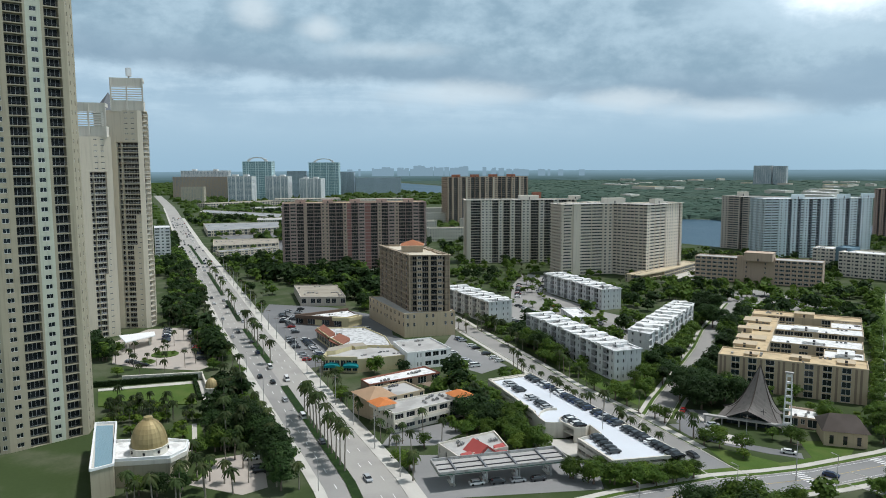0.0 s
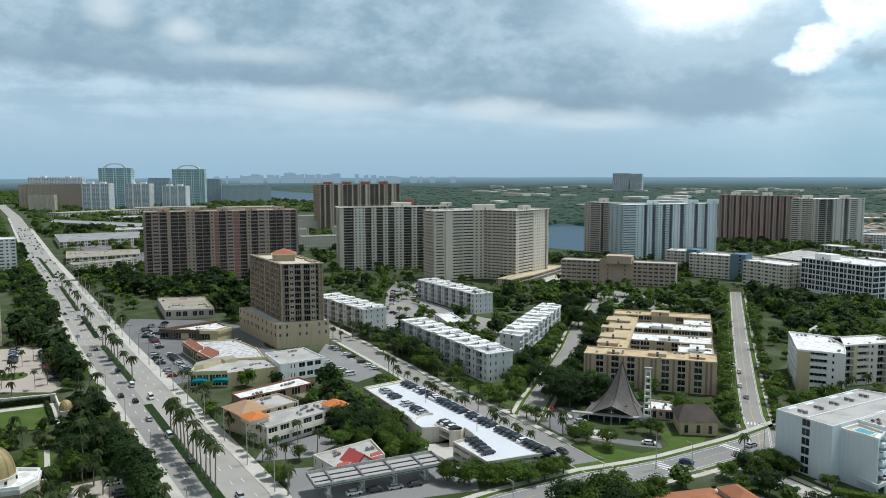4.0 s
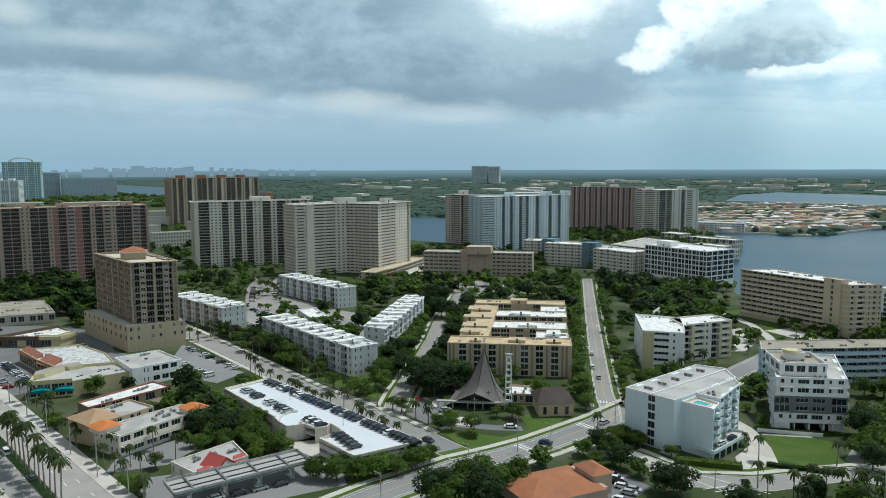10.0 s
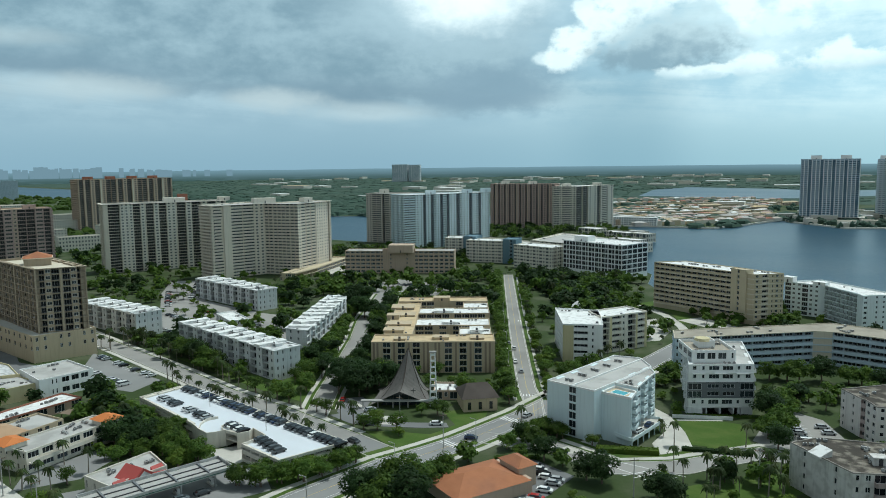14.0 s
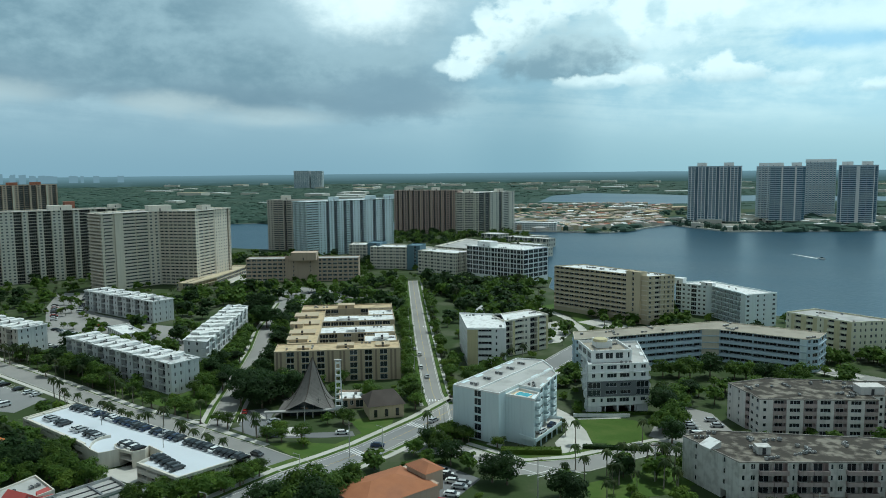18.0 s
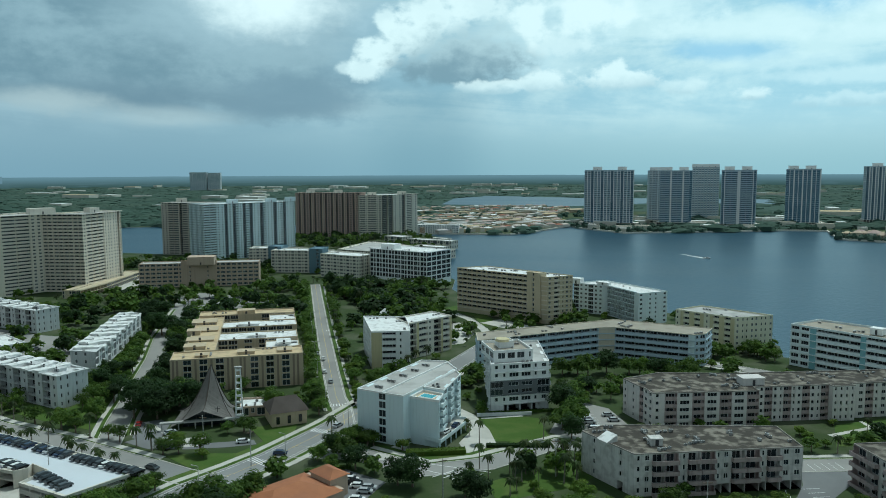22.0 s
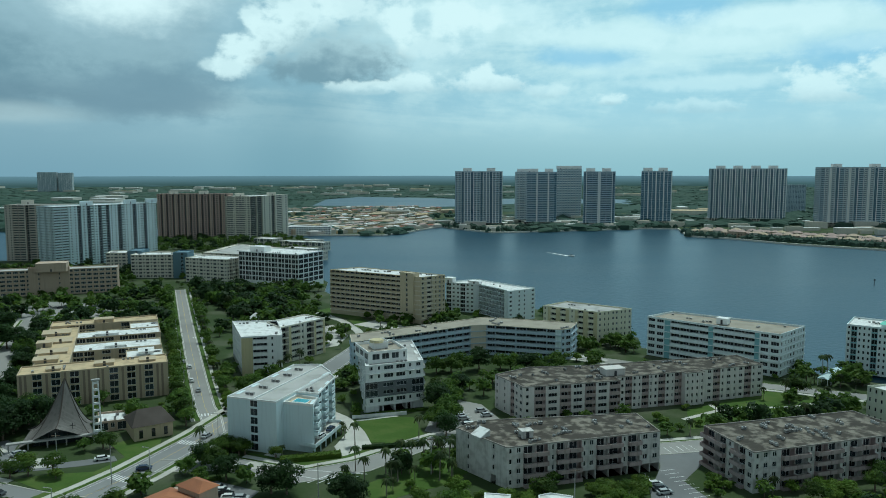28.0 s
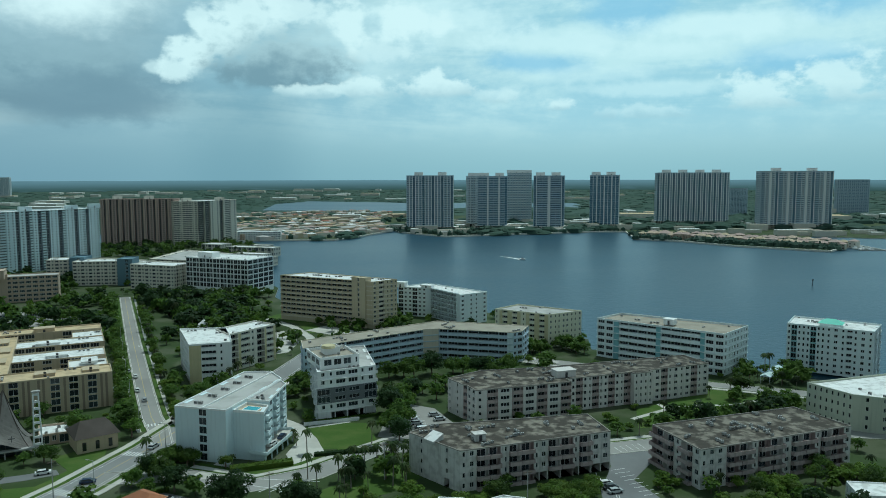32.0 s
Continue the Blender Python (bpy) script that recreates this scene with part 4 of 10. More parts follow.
def building(name, label, poly, h, floors, specs, mats, roof=ROOF_G, z0=0.0, category="apartment building", ground=None, merge=False, style="solid", proj=1.2,
             frame_m=RAIL, glass=GLASS, bands=None, parapet=0.7, units=0, parent=None, balc_m=None, group="", ground_h=None, overhang=0.0, rnd=5, parapet_m=None, ground_n=1):
    """A block on a counter-clockwise footprint. specs: a bay string for each side. Returns the thing."""
    ox, oy = poly[0]
    FAR_AT[:] = [ox, oy]
    P = [Vector((p[0] - ox, p[1] - oy)) for p in poly]
    if parent is None:
        top = thing(name, label, category, Matrix.Translation((ox, oy, 0)), group)
        TAKEN.append((list(poly), 0.8))
        off = Vector((0, 0))
    else:
        top = parent
        off = Vector((ox - parent.location.x, oy - parent.location.y))
        P = [p + off for p in P]
    # far blocks take the haze-paled pane colour
    if glass is GLASS and math.hypot(ox, oy) > 720:
        glass = GLASS_MID
    wall = MB(*mats)
    col_w, col_b = MB(), MB()
    bal_m = balc_m or mats[0]
    rg = random.Random(rnd)
    gh = ground_h if ground_h else (h - z0) / floors
    zs = [z0, z0 + gh] + [z0 + gh + (h - z0 - gh) * (i + 1) / (floors - 1) for i in range(floors - 1)] if floors > 1 else [z0, h]
    for e in range(len(P)):
        a, b = P[e], P[(e + 1) % len(P)]
        L = (b - a).length
        d = (b - a) / L
        inn = Vector((-d.y, d.x))
        ang = math.atan2(d.y, d.x)
        R = Matrix.Rotation(ang, 4, "Z")
        spec = specs[e % len(specs)] if specs else "."
        mid_e = (a + b) / 2 + Vector((top.location.x, top.location.y))
        joined = merge or mid_e.length > 470 or mid_e.dot(inn) < -2.0      # sides that stay far off or turned away

        def pt(u, z, dep=0.0):
            return (a.x + d.x * u + inn.x * dep, a.y + d.y * u + inn.y * dep, z)

        for kind, mi, u0, u1 in bays(spec, L):
            m = mats[min(mi, len(mats) - 1)]
            if kind == ".":
                wall.face([pt(u0, z0), pt(u1, z0), pt(u1, h), pt(u0, h)], m)
                continue
            for i in range(floors):
                k = ground[0] if (ground and i < ground_n and kind != "s" and (len(ground) == 1 or u0 > L * float(ground[1:]))) else kind
                za, zb = zs[i], zs[i + 1]
                if k == ".":
                    wall.face([pt(u0, za), pt(u1, za), pt(u1, zb), pt(u0, zb)], m)
                    continue
                fl, fr, fb, ft, dep = OPEN[k]
                W, Hh = u1 - u0, zb - za
                o0, o1, q0, q1 = u0 + W * fl, u0 + W * fr, za + Hh * fb, za + Hh * ft
                if fb > 0:
                    wall.face([pt(u0, za), pt(u1, za), pt(u1, q0), pt(u0, q0)], m)
                wall.face([pt(u0, q1), pt(u1, q1), pt(u1, zb), pt(u0, zb)], m)
                wall.face([pt(u0, q0), pt(o0, q0), pt(o0, q1), pt(u0, q1)], m)
                wall.face([pt(o1, q0), pt(u1, q0), pt(u1, q1), pt(o1, q1)], m)
                wall.face([pt(o0, q0), pt(o0, q0, dep), pt(o0, q1, dep), pt(o0, q1)], m)
                wall.face([pt(o1, q0, dep), pt(o1, q0), pt(o1, q1), pt(o1, q1, dep)], m)
                wall.face([pt(o0, q0), pt(o1, q0), pt(o1, q0, dep), pt(o0, q0, dep)], m)
                wall.face([pt(o0, q1, dep), pt(o1, q1, dep), pt(o1, q1), pt(o0, q1)], m)
                ww, wh = o1 - o0, q1 - q0
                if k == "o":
                    # dark sheet painted in place of the shade inside
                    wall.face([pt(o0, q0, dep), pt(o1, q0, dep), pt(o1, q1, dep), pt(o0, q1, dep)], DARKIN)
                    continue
                if k in "bdkrh":
                    wall.face([pt(o0, q0, dep), pt(o1, q0, dep), pt(o1, q1, dep), pt(o0, q1, dep)], m)
                    # r, k, h: the dark pane fills the recess to stand for its shade
                    ww, wh = (ww * 0.95, wh * 0.93) if k in "rkh" else (ww * (0.62 if rg.random() < 0.6 else 0.8), wh * 0.86)
                    c = pt((o0 + o1) / 2, q0 + wh / 2, dep - 0.06)
                else:
                    c = pt((o0 + o1) / 2, (q0 + q1) / 2, dep)
                # recessed bays get the matte pane that carries their shade
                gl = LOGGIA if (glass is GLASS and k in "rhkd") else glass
                if joined:
                    window_geo(col_w, ww, wh, frame_m, gl, c[0], c[1], c[2], R.to_3x3(), mull=W > 2.0)
                else:
                    part("window", window_mesh(ww, wh, frame_m, gl), top, Matrix.Translation(c) @ R)
                if k in "b" and proj > 0:
                    pb = pt((o0 + o1) / 2, q0, 0.0)
                    if joined:
                        balcony_geo(col_b, W * 0.96, proj, bal_m, "solid", Matrix.Translation(pb) @ R)
                    else:
                        part("balcony", balcony_mesh(W * 0.96, proj, bal_m, style), top, Matrix.Translation(pb) @ R)
                if k == "r":
                    zr, c0 = q0 + 0.9, pt(o0, q0)
                    for zz in (zr, zr - 0.4):
                        col_b.face([pt(o0, zz, 0.05), pt(o1, zz, 0.05), pt(o1, zz + 0.09, 0.05), pt(o0, zz + 0.09, 0.05)], RAIL if style == "rail" else METAL_D)
                if k == "d":
                    pb = pt((o0 + o1) / 2, q0 + 0.02, 0.1)
                    mb2 = col_b if merge else None
                    if joined:
                        balcony_geo(col_b, ww, 0.12, bal_m, "solid", Matrix.Translation(pb) @ R)
                    else:
                        part("balustrade", balcony_mesh(o1 - o0, 0.12, bal_m, style), top, Matrix.Translation(pb) @ R)
        if bands:
            bm_, bh, bp = bands
            bb = MB(bm_)
            for z in zs[1:-1]:
                bb.face([pt(0, z - bh / 2, -bp), pt(L, z - bh / 2, -bp), pt(L, z + bh / 2, -bp), pt(0, z + bh / 2, -bp)], bm_)
                bb.face([pt(0, z + bh / 2, -bp), pt(L, z + bh / 2, -bp), pt(L, z + bh / 2, 0), pt(0, z + bh / 2, 0)], bm_)
                bb.face([pt(0, z - bh / 2, 0), pt(L, z - bh / 2, 0), pt(L, z - bh / 2, -bp), pt(0, z - bh / 2, -bp)], bm_)
            tagged(part("floor_band", bb, top), "proud floor slab edges", kind="stuff")
    part("wall", wall, top)
    if col_w.f:
        tagged(part("glazing", col_w, top), "tiers of small dark windows", kind="stuff")
    if col_b.f:
        tagged(part("balustrading", col_b, top), "tiers of small balconies", kind="stuff")
    # roof slab, parapet, plant
    rf = MB(roof)
    poly2 = [(p.x, p.y) for p in P]
    rf.face([(x, y, h - parapet + 0.05) for x, y in poly2], roof)
    part("roof", rf, top)
    p_m = parapet_m or mats[0]
    pp = MB(p_m)
    rings = []
    for w in (-overhang - 0.02, 0.28):
        ring = []
        for e in range(len(poly2)):
            p, a, b = Vector(poly2[e]), Vector(poly2[e - 1]), Vector(poly2[(e + 1) % len(poly2)])
            d0, d1 = (p - a).normalized(), (b - p).normalized()
            n0, n1 = Vector((-d0.y, d0.x)), Vector((-d1.y, d1.x))
            mi_ = n0 + n1
            ring.append(p + mi_ * (w / max(0.35, mi_.dot(n0))))
        rings.append(ring)
    zb, zt = (h - parapet + 0.05 if not overhang else h - 0.35), h + 0.06
    nn = len(poly2)
    pp.v.extend([(p.x, p.y, z) for z in (zb, zt) for ring in rings for p in ring])
    for e in range(nn):
        f = (e + 1) % nn
        for q in ((e, f, 2 * nn + f, 2 * nn + e), (nn + f, nn + e, 3 * nn + e, 3 * nn + f), (2 * nn + e, 2 * nn + f, 3 * nn + f, 3 * nn + e), (f, e, nn + e, nn + f)):
            pp.f.append(q)
            pp.m.append(0)
    part("parapet", pp, top)
    if units:
        xs, ys = [p[0] for p in poly2], [p[1] for p in poly2]
        made = 0
        for _ in range(units * 60):
            if made >= units:
                break
            x, y = rg.uniform(min(xs), max(xs)), rg.uniform(min(ys), max(ys))
            if not inside(x, y, poly2) or min(seg_dist(x, y, poly2[i - 1], poly2[i]) for i in range(len(poly2))) < 2.0:
                continue
            a0 = math.atan2(P[1].y - P[0].y, P[1].x - P[0].x)
            a0 += rg.choice((0.0, 0.0, 1.5708, 0.4))
            for k in range(rg.choice((1, 1, 2, 3))):
                q = (x + math.cos(a0) * k * 1.7, y + math.sin(a0) * k * 1.7)
                if inside(*q, poly2) and min(seg_dist(*q, poly2[i - 1], poly2[i]) for i in range(len(poly2))) > 1.2:
                    u_ = part("rooftop_unit", ac_mesh()[0], top, Matrix.Translation((*q, h - parapet + 0.05)) @ Matrix.Rotation(a0 + rg.uniform(-0.08, 0.08), 4, "Z") @ Matrix.Scale(rg.uniform(0.55, 0.8), 4))
                    if math.hypot(ox, oy) < 300:
                        part("fan_guard", ac_mesh()[1], u_)
                    made += 1
    return top


def roof_block(top, cx, cy, w, d, z, h, ang, m, cap=None, name="roof_house"):
    """A stair or lift house on a roof (world place)."""
    mb = MB(m)
    mb.box(-w / 2, w / 2, -d / 2, d / 2, 0, h, m)
    mb.box(-w / 2 - 0.2, w / 2 + 0.2, -d / 2 - 0.2, d / 2 + 0.2, h, h + 0.25, cap or m)
    mb.box(-0.5, 0.5, -d / 2 - 0.03, -d / 2, 0.1, 2.1, METAL_D)
    return part(name, mb, top, Matrix.Translation((cx - top.location.x, cy - top.location.y, z)) @ Matrix.Rotation(radians(ang), 4, "Z"))

# ------------------------------------------------------------ near blocks
def lerp(a, b, t):
    return (a[0] + (b[0] - a[0]) * t, a[1] + (b[1] - a[1]) * t)


def frame_of(p0, p1):
    """Local to world for a footprint whose first side runs from p0 to p1."""
    d = Vector((p1[0] - p0[0], p1[1] - p0[1])).normalized()
    return lambda x, y: (p0[0] + d.x * x - d.y * y, p0[1] + d.y * x + d.x * y)


# white block with the roof pool
q = frame_of((-95.8, 227.5), (-78.0, 223.6))
white = building("apartment_block", "pale blue-white apartment block with a rooftop pool deck", [q(0, 0), q(18.2, 0), q(18.2, 38), q(9.4, 46.2), q(0, 43)], 17.3, 6,
                 [".0*4 g*0.75 .0*3.2", ".0*3 .0*5 W b W b", ".", ".", "W b W b W"], [PALE_BLUE], roof=ROOF_G, frame_m=RAIL, style="rail", units=0, parapet=0.5, parapet_m=WHITE)
for k in range(5):
    for s in (0, 1.7):
        part("rooftop_unit", ac_mesh()[0], white, Matrix.Rotation(math.atan2(-3.9, 17.8), 4, "Z") @ Matrix.Translation((4.6 + s, 5 + k * 8.0, 16.85)) @ Matrix.Scale(0.8, 4))
building("wing", "", [q(18.2, 4.4), q(28.8, 4.8), q(26.6, 12), q(18.2, 13)], 16.0, 6, [".", ".0*0.4 b*1.2 .0*0.4", ".", "."], [PALE_BLUE], roof=CONCRETE, parent=white, style="solid", ground="o", ground_n=2, parapet=0.8, parapet_m=WHITE)
building("wing", "", [q(18.2, 13), q(26.3, 13), q(22.3, 33), q(18.2, 37)], 17.0, 6, [".", "W b W b W", "W", "."], [PALE_BLUE], roof=ROOF_G, parent=white, style="solid", ground="o", ground_n=2, units=3, parapet=0.5, parapet_m=WHITE)
TAKEN.append(([q(17, 0), q(30, 3), q(27, 34), q(18, 40)], 0.6))
pool = MB(POOLW, WHITE)
pool.box(19.8, 25.2, 6.8, 10.8, 15.35, 15.50, WHITE)
pool.face([(20.1, 7.1, 15.52), (24.9, 7.1, 15.52), (24.9, 10.5, 15.52), (20.1, 10.5, 15.52)], POOLW)
part("swimming_pool", pool, white, Matrix.Rotation(math.atan2(-3.9, 17.8), 4, "Z"), "turquoise rooftop pool")
deckp = MB(SAND)
deckp.prism([(18.6, 4.9), (28.2, 5.2), (26.2, 11.6), (18.6, 12.6)], 15.26, 15.34, SAND)
part("pool_deck", deckp, white, Matrix.Rotation(math.atan2(-3.9, 17.8), 4, "Z"), "sand-coloured pool deck")
mb = MB(WHITE)
mb.bar((9.6, 0.6), (10.4, 45.5), 0.35, 16.85, 17.4, WHITE)
part("roof_kerb", mb, white, Matrix.Rotation(math.atan2(-3.9, 17.8), 4, "Z"))
# raised parking deck beside it
deck = thing("parking_ramp", "white raised parking deck on short columns", "parking deck", Matrix.Translation((-66, 235, 0)))
dp = [(-6.0, -9.0), (0.7, -11.8), (4.2, 10.0), (2.8, 12.2), (-3.8, 11.6), (-3.4, 0.0)]
mb = MB(PALE_BLUE)
mb.prism(dp, 2.6, 3.0, PALE_BLUE, CONCRETE)
part("deck_slab", mb, deck)
mb = MB(PALE_BLUE)
for i in (0, 1, 2, 3):
    mb.bar(dp[i], dp[i + 1], 0.2, 3.0, 3.9, PALE_BLUE)
part("parapet", mb, deck)
for i in range(6):
    c = lerp(dp[1], dp[2], 0.03 + i * 0.188)
    mb = MB(PALE_BLUE)
    mb.box(c[0] - 0.6, c[0] - 0.25, c[1] - 0.2, c[1] + 0.2, 0, 2.6, PALE_BLUE)
    part("column", mb, deck)
TAKEN.append(([(-72, 222), (-64, 220), (-61, 247), (-70, 254)], 0.3))
wl = MB(WHITE)
wl.bar((-62, 259.7), (-43, 267), 0.3, 0.0, 1.3, WHITE)
tagged(new("garden_wall", wl.mesh("garden_wall")), "low white garden wall behind a lawn", "wall", kind="structure")

# modern white block with a grey middle and a set-back top storey
modern = building("apartment_block", "modern white apartment block with a slate grey middle band", [(-58.0, 265.1), (-38.0, 276.3), (-47.5, 310), (-67.8, 299.5)], 18.5, 6,
                  ["w n W W n w", "b W b W b W", "w W w", "b W b W b W b"], [WHITE], roof=ROOF_G, style="rail", units=14, ground="o", bands=(WHITE, 0.3, 0.25), proj=0.8)
q = frame_of((-58.0, 265.1), (-38.0, 276.3))
building("band", "", [q(-0.25, -0.35), q(23.15, -0.35), q(23.15, 0.0), q(-0.25, 0.0)], 11.9, 2, ["g .0*0.4 W W .0*0.4 g", ".", ".", "."], [SLATE], z0=6.3, parent=modern, roof=SLATE, parapet=0.1)
building("penthouse", "", [q(2.5, 4.5), q(18, 4.5), q(18, 22), q(2.5, 22)], 22.4, 1, [".0*0.6 W W W .0*0.3 n", "w W w", ".", "W W W"], [WHITE], z0=17.8, parent=modern, roof=ROOF_B, parapet=1.0, units=8)
building("stair_head", "", [q(7, 12), q(13, 12), q(13, 18), q(7, 18)], 24.2, 1, [".", ".", ".", "."], [WHITE], z0=21.4, parent=modern, roof=ROOF_G, parapet=0.3)
mb = MB(YELLOW)
mb.tube([(0, 0, 0), (0, 0, 0.9)], [3.0, 2.6], YELLOW, 12)
x, y = q(9, 14)
part("water_tank", mb, modern, Matrix.Translation((x + 58.0, y - 265.1, 23.9)), "yellow drum on the roof")
for i in range(3):
    mb = MB(WHITE)
    mb.box(0, 4.2, -1.1, 0, 0, 0.14, WHITE)
    x, y = q(1.5 + i * 7.6, 0)
    part("canopy", mb, modern, Matrix.Translation((x + 58.0, y - 265.1, 15.3)) @ Matrix.Rotation(math.atan2(11.2, 20), 4, "Z"))

# cream block with a bright roof, two wings
mid = building("apartment_block", "cream apartment block with a bright white roof", [(-123.7, 311.2), (-107.0, 317.3), (-113, 333), (-120, 348.5), (-141.3, 344.8)], 17.6, 6,
               [".3*1.5 h*1.1 .0*0.25 n*0.7 .0*1.0", "w .", ".", ".", "w w w w w w"], [WHITE, CREAM, WHITE, YELLOW], roof=ROOF_W, units=8, style="solid", proj=0.9, ground="o")
building("wing", "", [(-113, 333), (-98.5, 357.5), (-111, 366), (-124, 345)], 17.6, 6, ["r*0.8 .3*0.5 h n .0*0.3 r*0.8 .3*0.4 h*0.8 .3*0.5", "w w", "w w", "."], [CREAM_PALE, CREAM, WHITE, YELLOW], roof=ROOF_W,
         parent=mid, units=5, style="solid", proj=0.6)
TAKEN.append(([(-113, 333), (-98.5, 357.5), (-111, 366), (-124, 345)], 1.0))

# long bent block with open galleries
bent = building("apartment_block", "long bent grey-cream apartment block with open galleries", [(-75.5, 317.2), (-25.7, 358.8), (-18.3, 361.3), (17.8, 353.6), (22.8, 357.7), (26.5, 371), (-20, 381), (-80, 332.5)], 15.1, 5,
                ["n k h h h .0*0.15 h h h .0*0.15 h h h .0*0.15 h h k", ".1", "k h h .0*0.15 h h h k .2", "w W", "w W w", ".", ".", "w w"], [PALE_GB, CREAM, PALE_BLUE], roof=ROOF_B, units=26, parapet=0.35, bands=(PALE_GB, 0.45, 0.35), proj=0, parapet_m=CREAM)
# tan slab block by the bay
tanlong = building("apartment_block", "long tan apartment slab with ribbon balconies", [(-123.0, 460.4), (-73.7, 438.6), (-60.8, 431.8), (-47.5, 443.5), (-107, 474)], 28.1, 10,
                   ["h .0*0.05 h .0*0.05 | 7", ".", "w .0*0.6 d1 .0*0.6 n w n", ".", "."], [SAND, CREAM], roof=ROOF_W, units=24, balc_m=CREAM, ground=".", parapet=0.5, bands=(CREAM, 0.5, 0.3))
q = frame_of((-73.7, 440.1), (-61.0, 431.8))
building("stair_tower", "", [q(0.5, -1.6), q(11, -1.6), q(11, 4), q(0.5, 4)], 30.0, 10, [".0*2 s .0*2", ".", ".", "."], [SAND], roof=SAND, parent=tanlong, parapet=0.3)
# white blocks by the bay
wht2 = building("apartment_block", "white bayside apartment block with a recessed middle", [(-50.3, 476.8), (-31.6, 470.0), (-29, 470.6), (-12, 449), (-9.3, 442.9), (6.8, 456.3), (-32, 492)], 18.8, 7,
                ["g w w", ".", "r*0.7 r*0.7 r*0.7 r*0.7", ".", "w*0.8 . n .0*0.3 n . w*0.8", ".", "."], [WHITE_B, PALE_BLUE], roof=ROOF_W, units=6, style="solid", proj=0.5)
roof_block(wht2, -48, 478, 6, 5, 18.2, 3.2, -22, WHITE)
roof_block(wht2, -31, 473, 7, 5, 18.2, 2.0, -22, WHITE)
yel = building("apartment_block", "cream and yellow bayside apartment block", [(10.5, 404.0), (38.4, 387.8), (56.9, 399.6), (24, 419)], 17.6, 6,
               ["n .0*0.3 .1*0.9 h*0.9 .1*1.4 h*0.9 .1*1.1 .0*0.3", "w*0.7 .0*0.3 n n .0*0.3 w*0.7", ".", "w w"], [CREAM_Y, YELLOW], glass=LOGGIA, roof=ROOF_G, units=6, style="solid", proj=0.6)
wht3 = building("apartment_block", "white bayside apartment block with aqua panels", [(60.5, 369.9), (111.3, 333.6), (128.6, 353.3), (75, 384)], 19.4, 6,
                ["W*0.9 W*0.9 .1*1.1 h h h h .1*0.9 h h h h .1*0.8 W*0.9 W*0.9", "w .0*0.6 n .0*0.4 n w", ".", "w w"], [WHITE_B, AQUA_D], roof=ROOF_B, units=10, style="solid", proj=0.9, glass=LOGGIA, parapet=0.9, bands=(WHITE_B, 0.3, 0.35))
roof_block(wht3, 93, 357, 5, 4, 18.9, 2.6, -35, WHITE)
grn = building("apartment_block", "white apartment tower with pale green panels and a green hip roof", [(144.2, 347.5), (158, 339.6), (174.1, 328.9), (186, 346), (155, 366)], 21.8, 8,
               ["w*0.7 g1*0.8 w*0.7 w*0.7", "n w*0.8 n h*0.5 n w*0.8 n", "w b w", ".", "w w w"], [WHITE_B, AQUA_D], roof=ROOF_W, units=10, style="solid", proj=0.8)
mb = MB(MINT)
mb.box(-6, 6, -4.5, 4.5, 0, 2.4, WHITE_B)
n = len(mb.v)
mb.v.extend([(-7, -5.5, 2.4), (7, -5.5, 2.4), (7, 5.5, 2.4), (-7, 5.5, 2.4), (-2.5, 0, 5.0), (2.5, 0, 5.0)])
for f in ((0, 1, 5, 4), (1, 2, 5), (2, 3, 4, 5), (3, 0, 4), (3, 2, 1, 0)):
    mb.f.append(tuple(n + i for i in f))
    mb.m.append(mb.slot(MINT))
part("hip_roof", mb, grn, Matrix.Translation((162.5 - 144.2, 344 - 347.5, 21.0)) @ Matrix.Rotation(radians(-33), 4, "Z") @ Matrix.Scale(0.72, 4), "mint green hip roof")
olive = building("apartment_block", "low pale olive apartment block with a pale roof", [(123.7, 278.2), (133.0, 262.8), (141, 259), (176, 268), (160, 292)], 13.0, 4,
                 ["n n n n", ". n .", "w w w w w w", "w", "w"], [OLIVE], roof=ROOF_W, units=8, style="rail")

# grey weathered blocks in front
grey1 = building("apartment_block", "long weathered white apartment block with faded pink panels", [(-10.7, 279), (-4.6, 270.2), (-3.2, 269.2), (0.0, 262.9), (36.0, 276.0), (34.6, 280), (61, 290.5), (62, 288.5),
                 (70, 292), (69, 294), (95.9, 305.8), (89.5, 320), (28, 297), (2, 291)], 13.0, 5,
                 ["n .", "d1", "w", "n .0*0.3 d1*0.75 .0*0.15 W*0.75 .0*0.15 d1*0.75 .0*0.15 W*0.75 .0*0.15 d1*0.75 .0*0.15 W*0.75 .0*0.15 d1*0.75", ".", "n w*0.8 d1*0.9 w*0.8 n d1*0.9", ".", "n n", ".", "n w d1*0.8 n w", "w w", "w w w w", "w w", "w"], [SHELL, GREY_PINK], glass=LOGGIA, roof=ROOF_D, units=56, parapet=0.35,
                 style="solid", balc_m=GREY_PINK, parapet_m=BARK_D)
roof_block(grey1, 34, 285, 8, 5, 12.6, 2.6, 21, SHELL)
grey2 = building("apartment_block", "weathered four-storey apartment block with stained balconies", [(-4.4, 205.1), (41.2, 223.5), (36.6, 240), (-14, 227.5), (-20.2, 219.9)], 12.3, 4,
                 ["n w*0.8 b*0.9 b1*0.9 .0*0.3 n*0.8 b*0.9 b1 n*0.8 w*0.8 b b1 n*0.8 b w w", "w w", "w w w", "n .", ".0*2 n . ."], [GREY_W, GREY_PINK], roof=ROOF_D, units=40, parapet=0.3, style="solid", proj=1.3, ground="o0.42", balc_m=GREY_PINK, parapet_m=BARK_D)
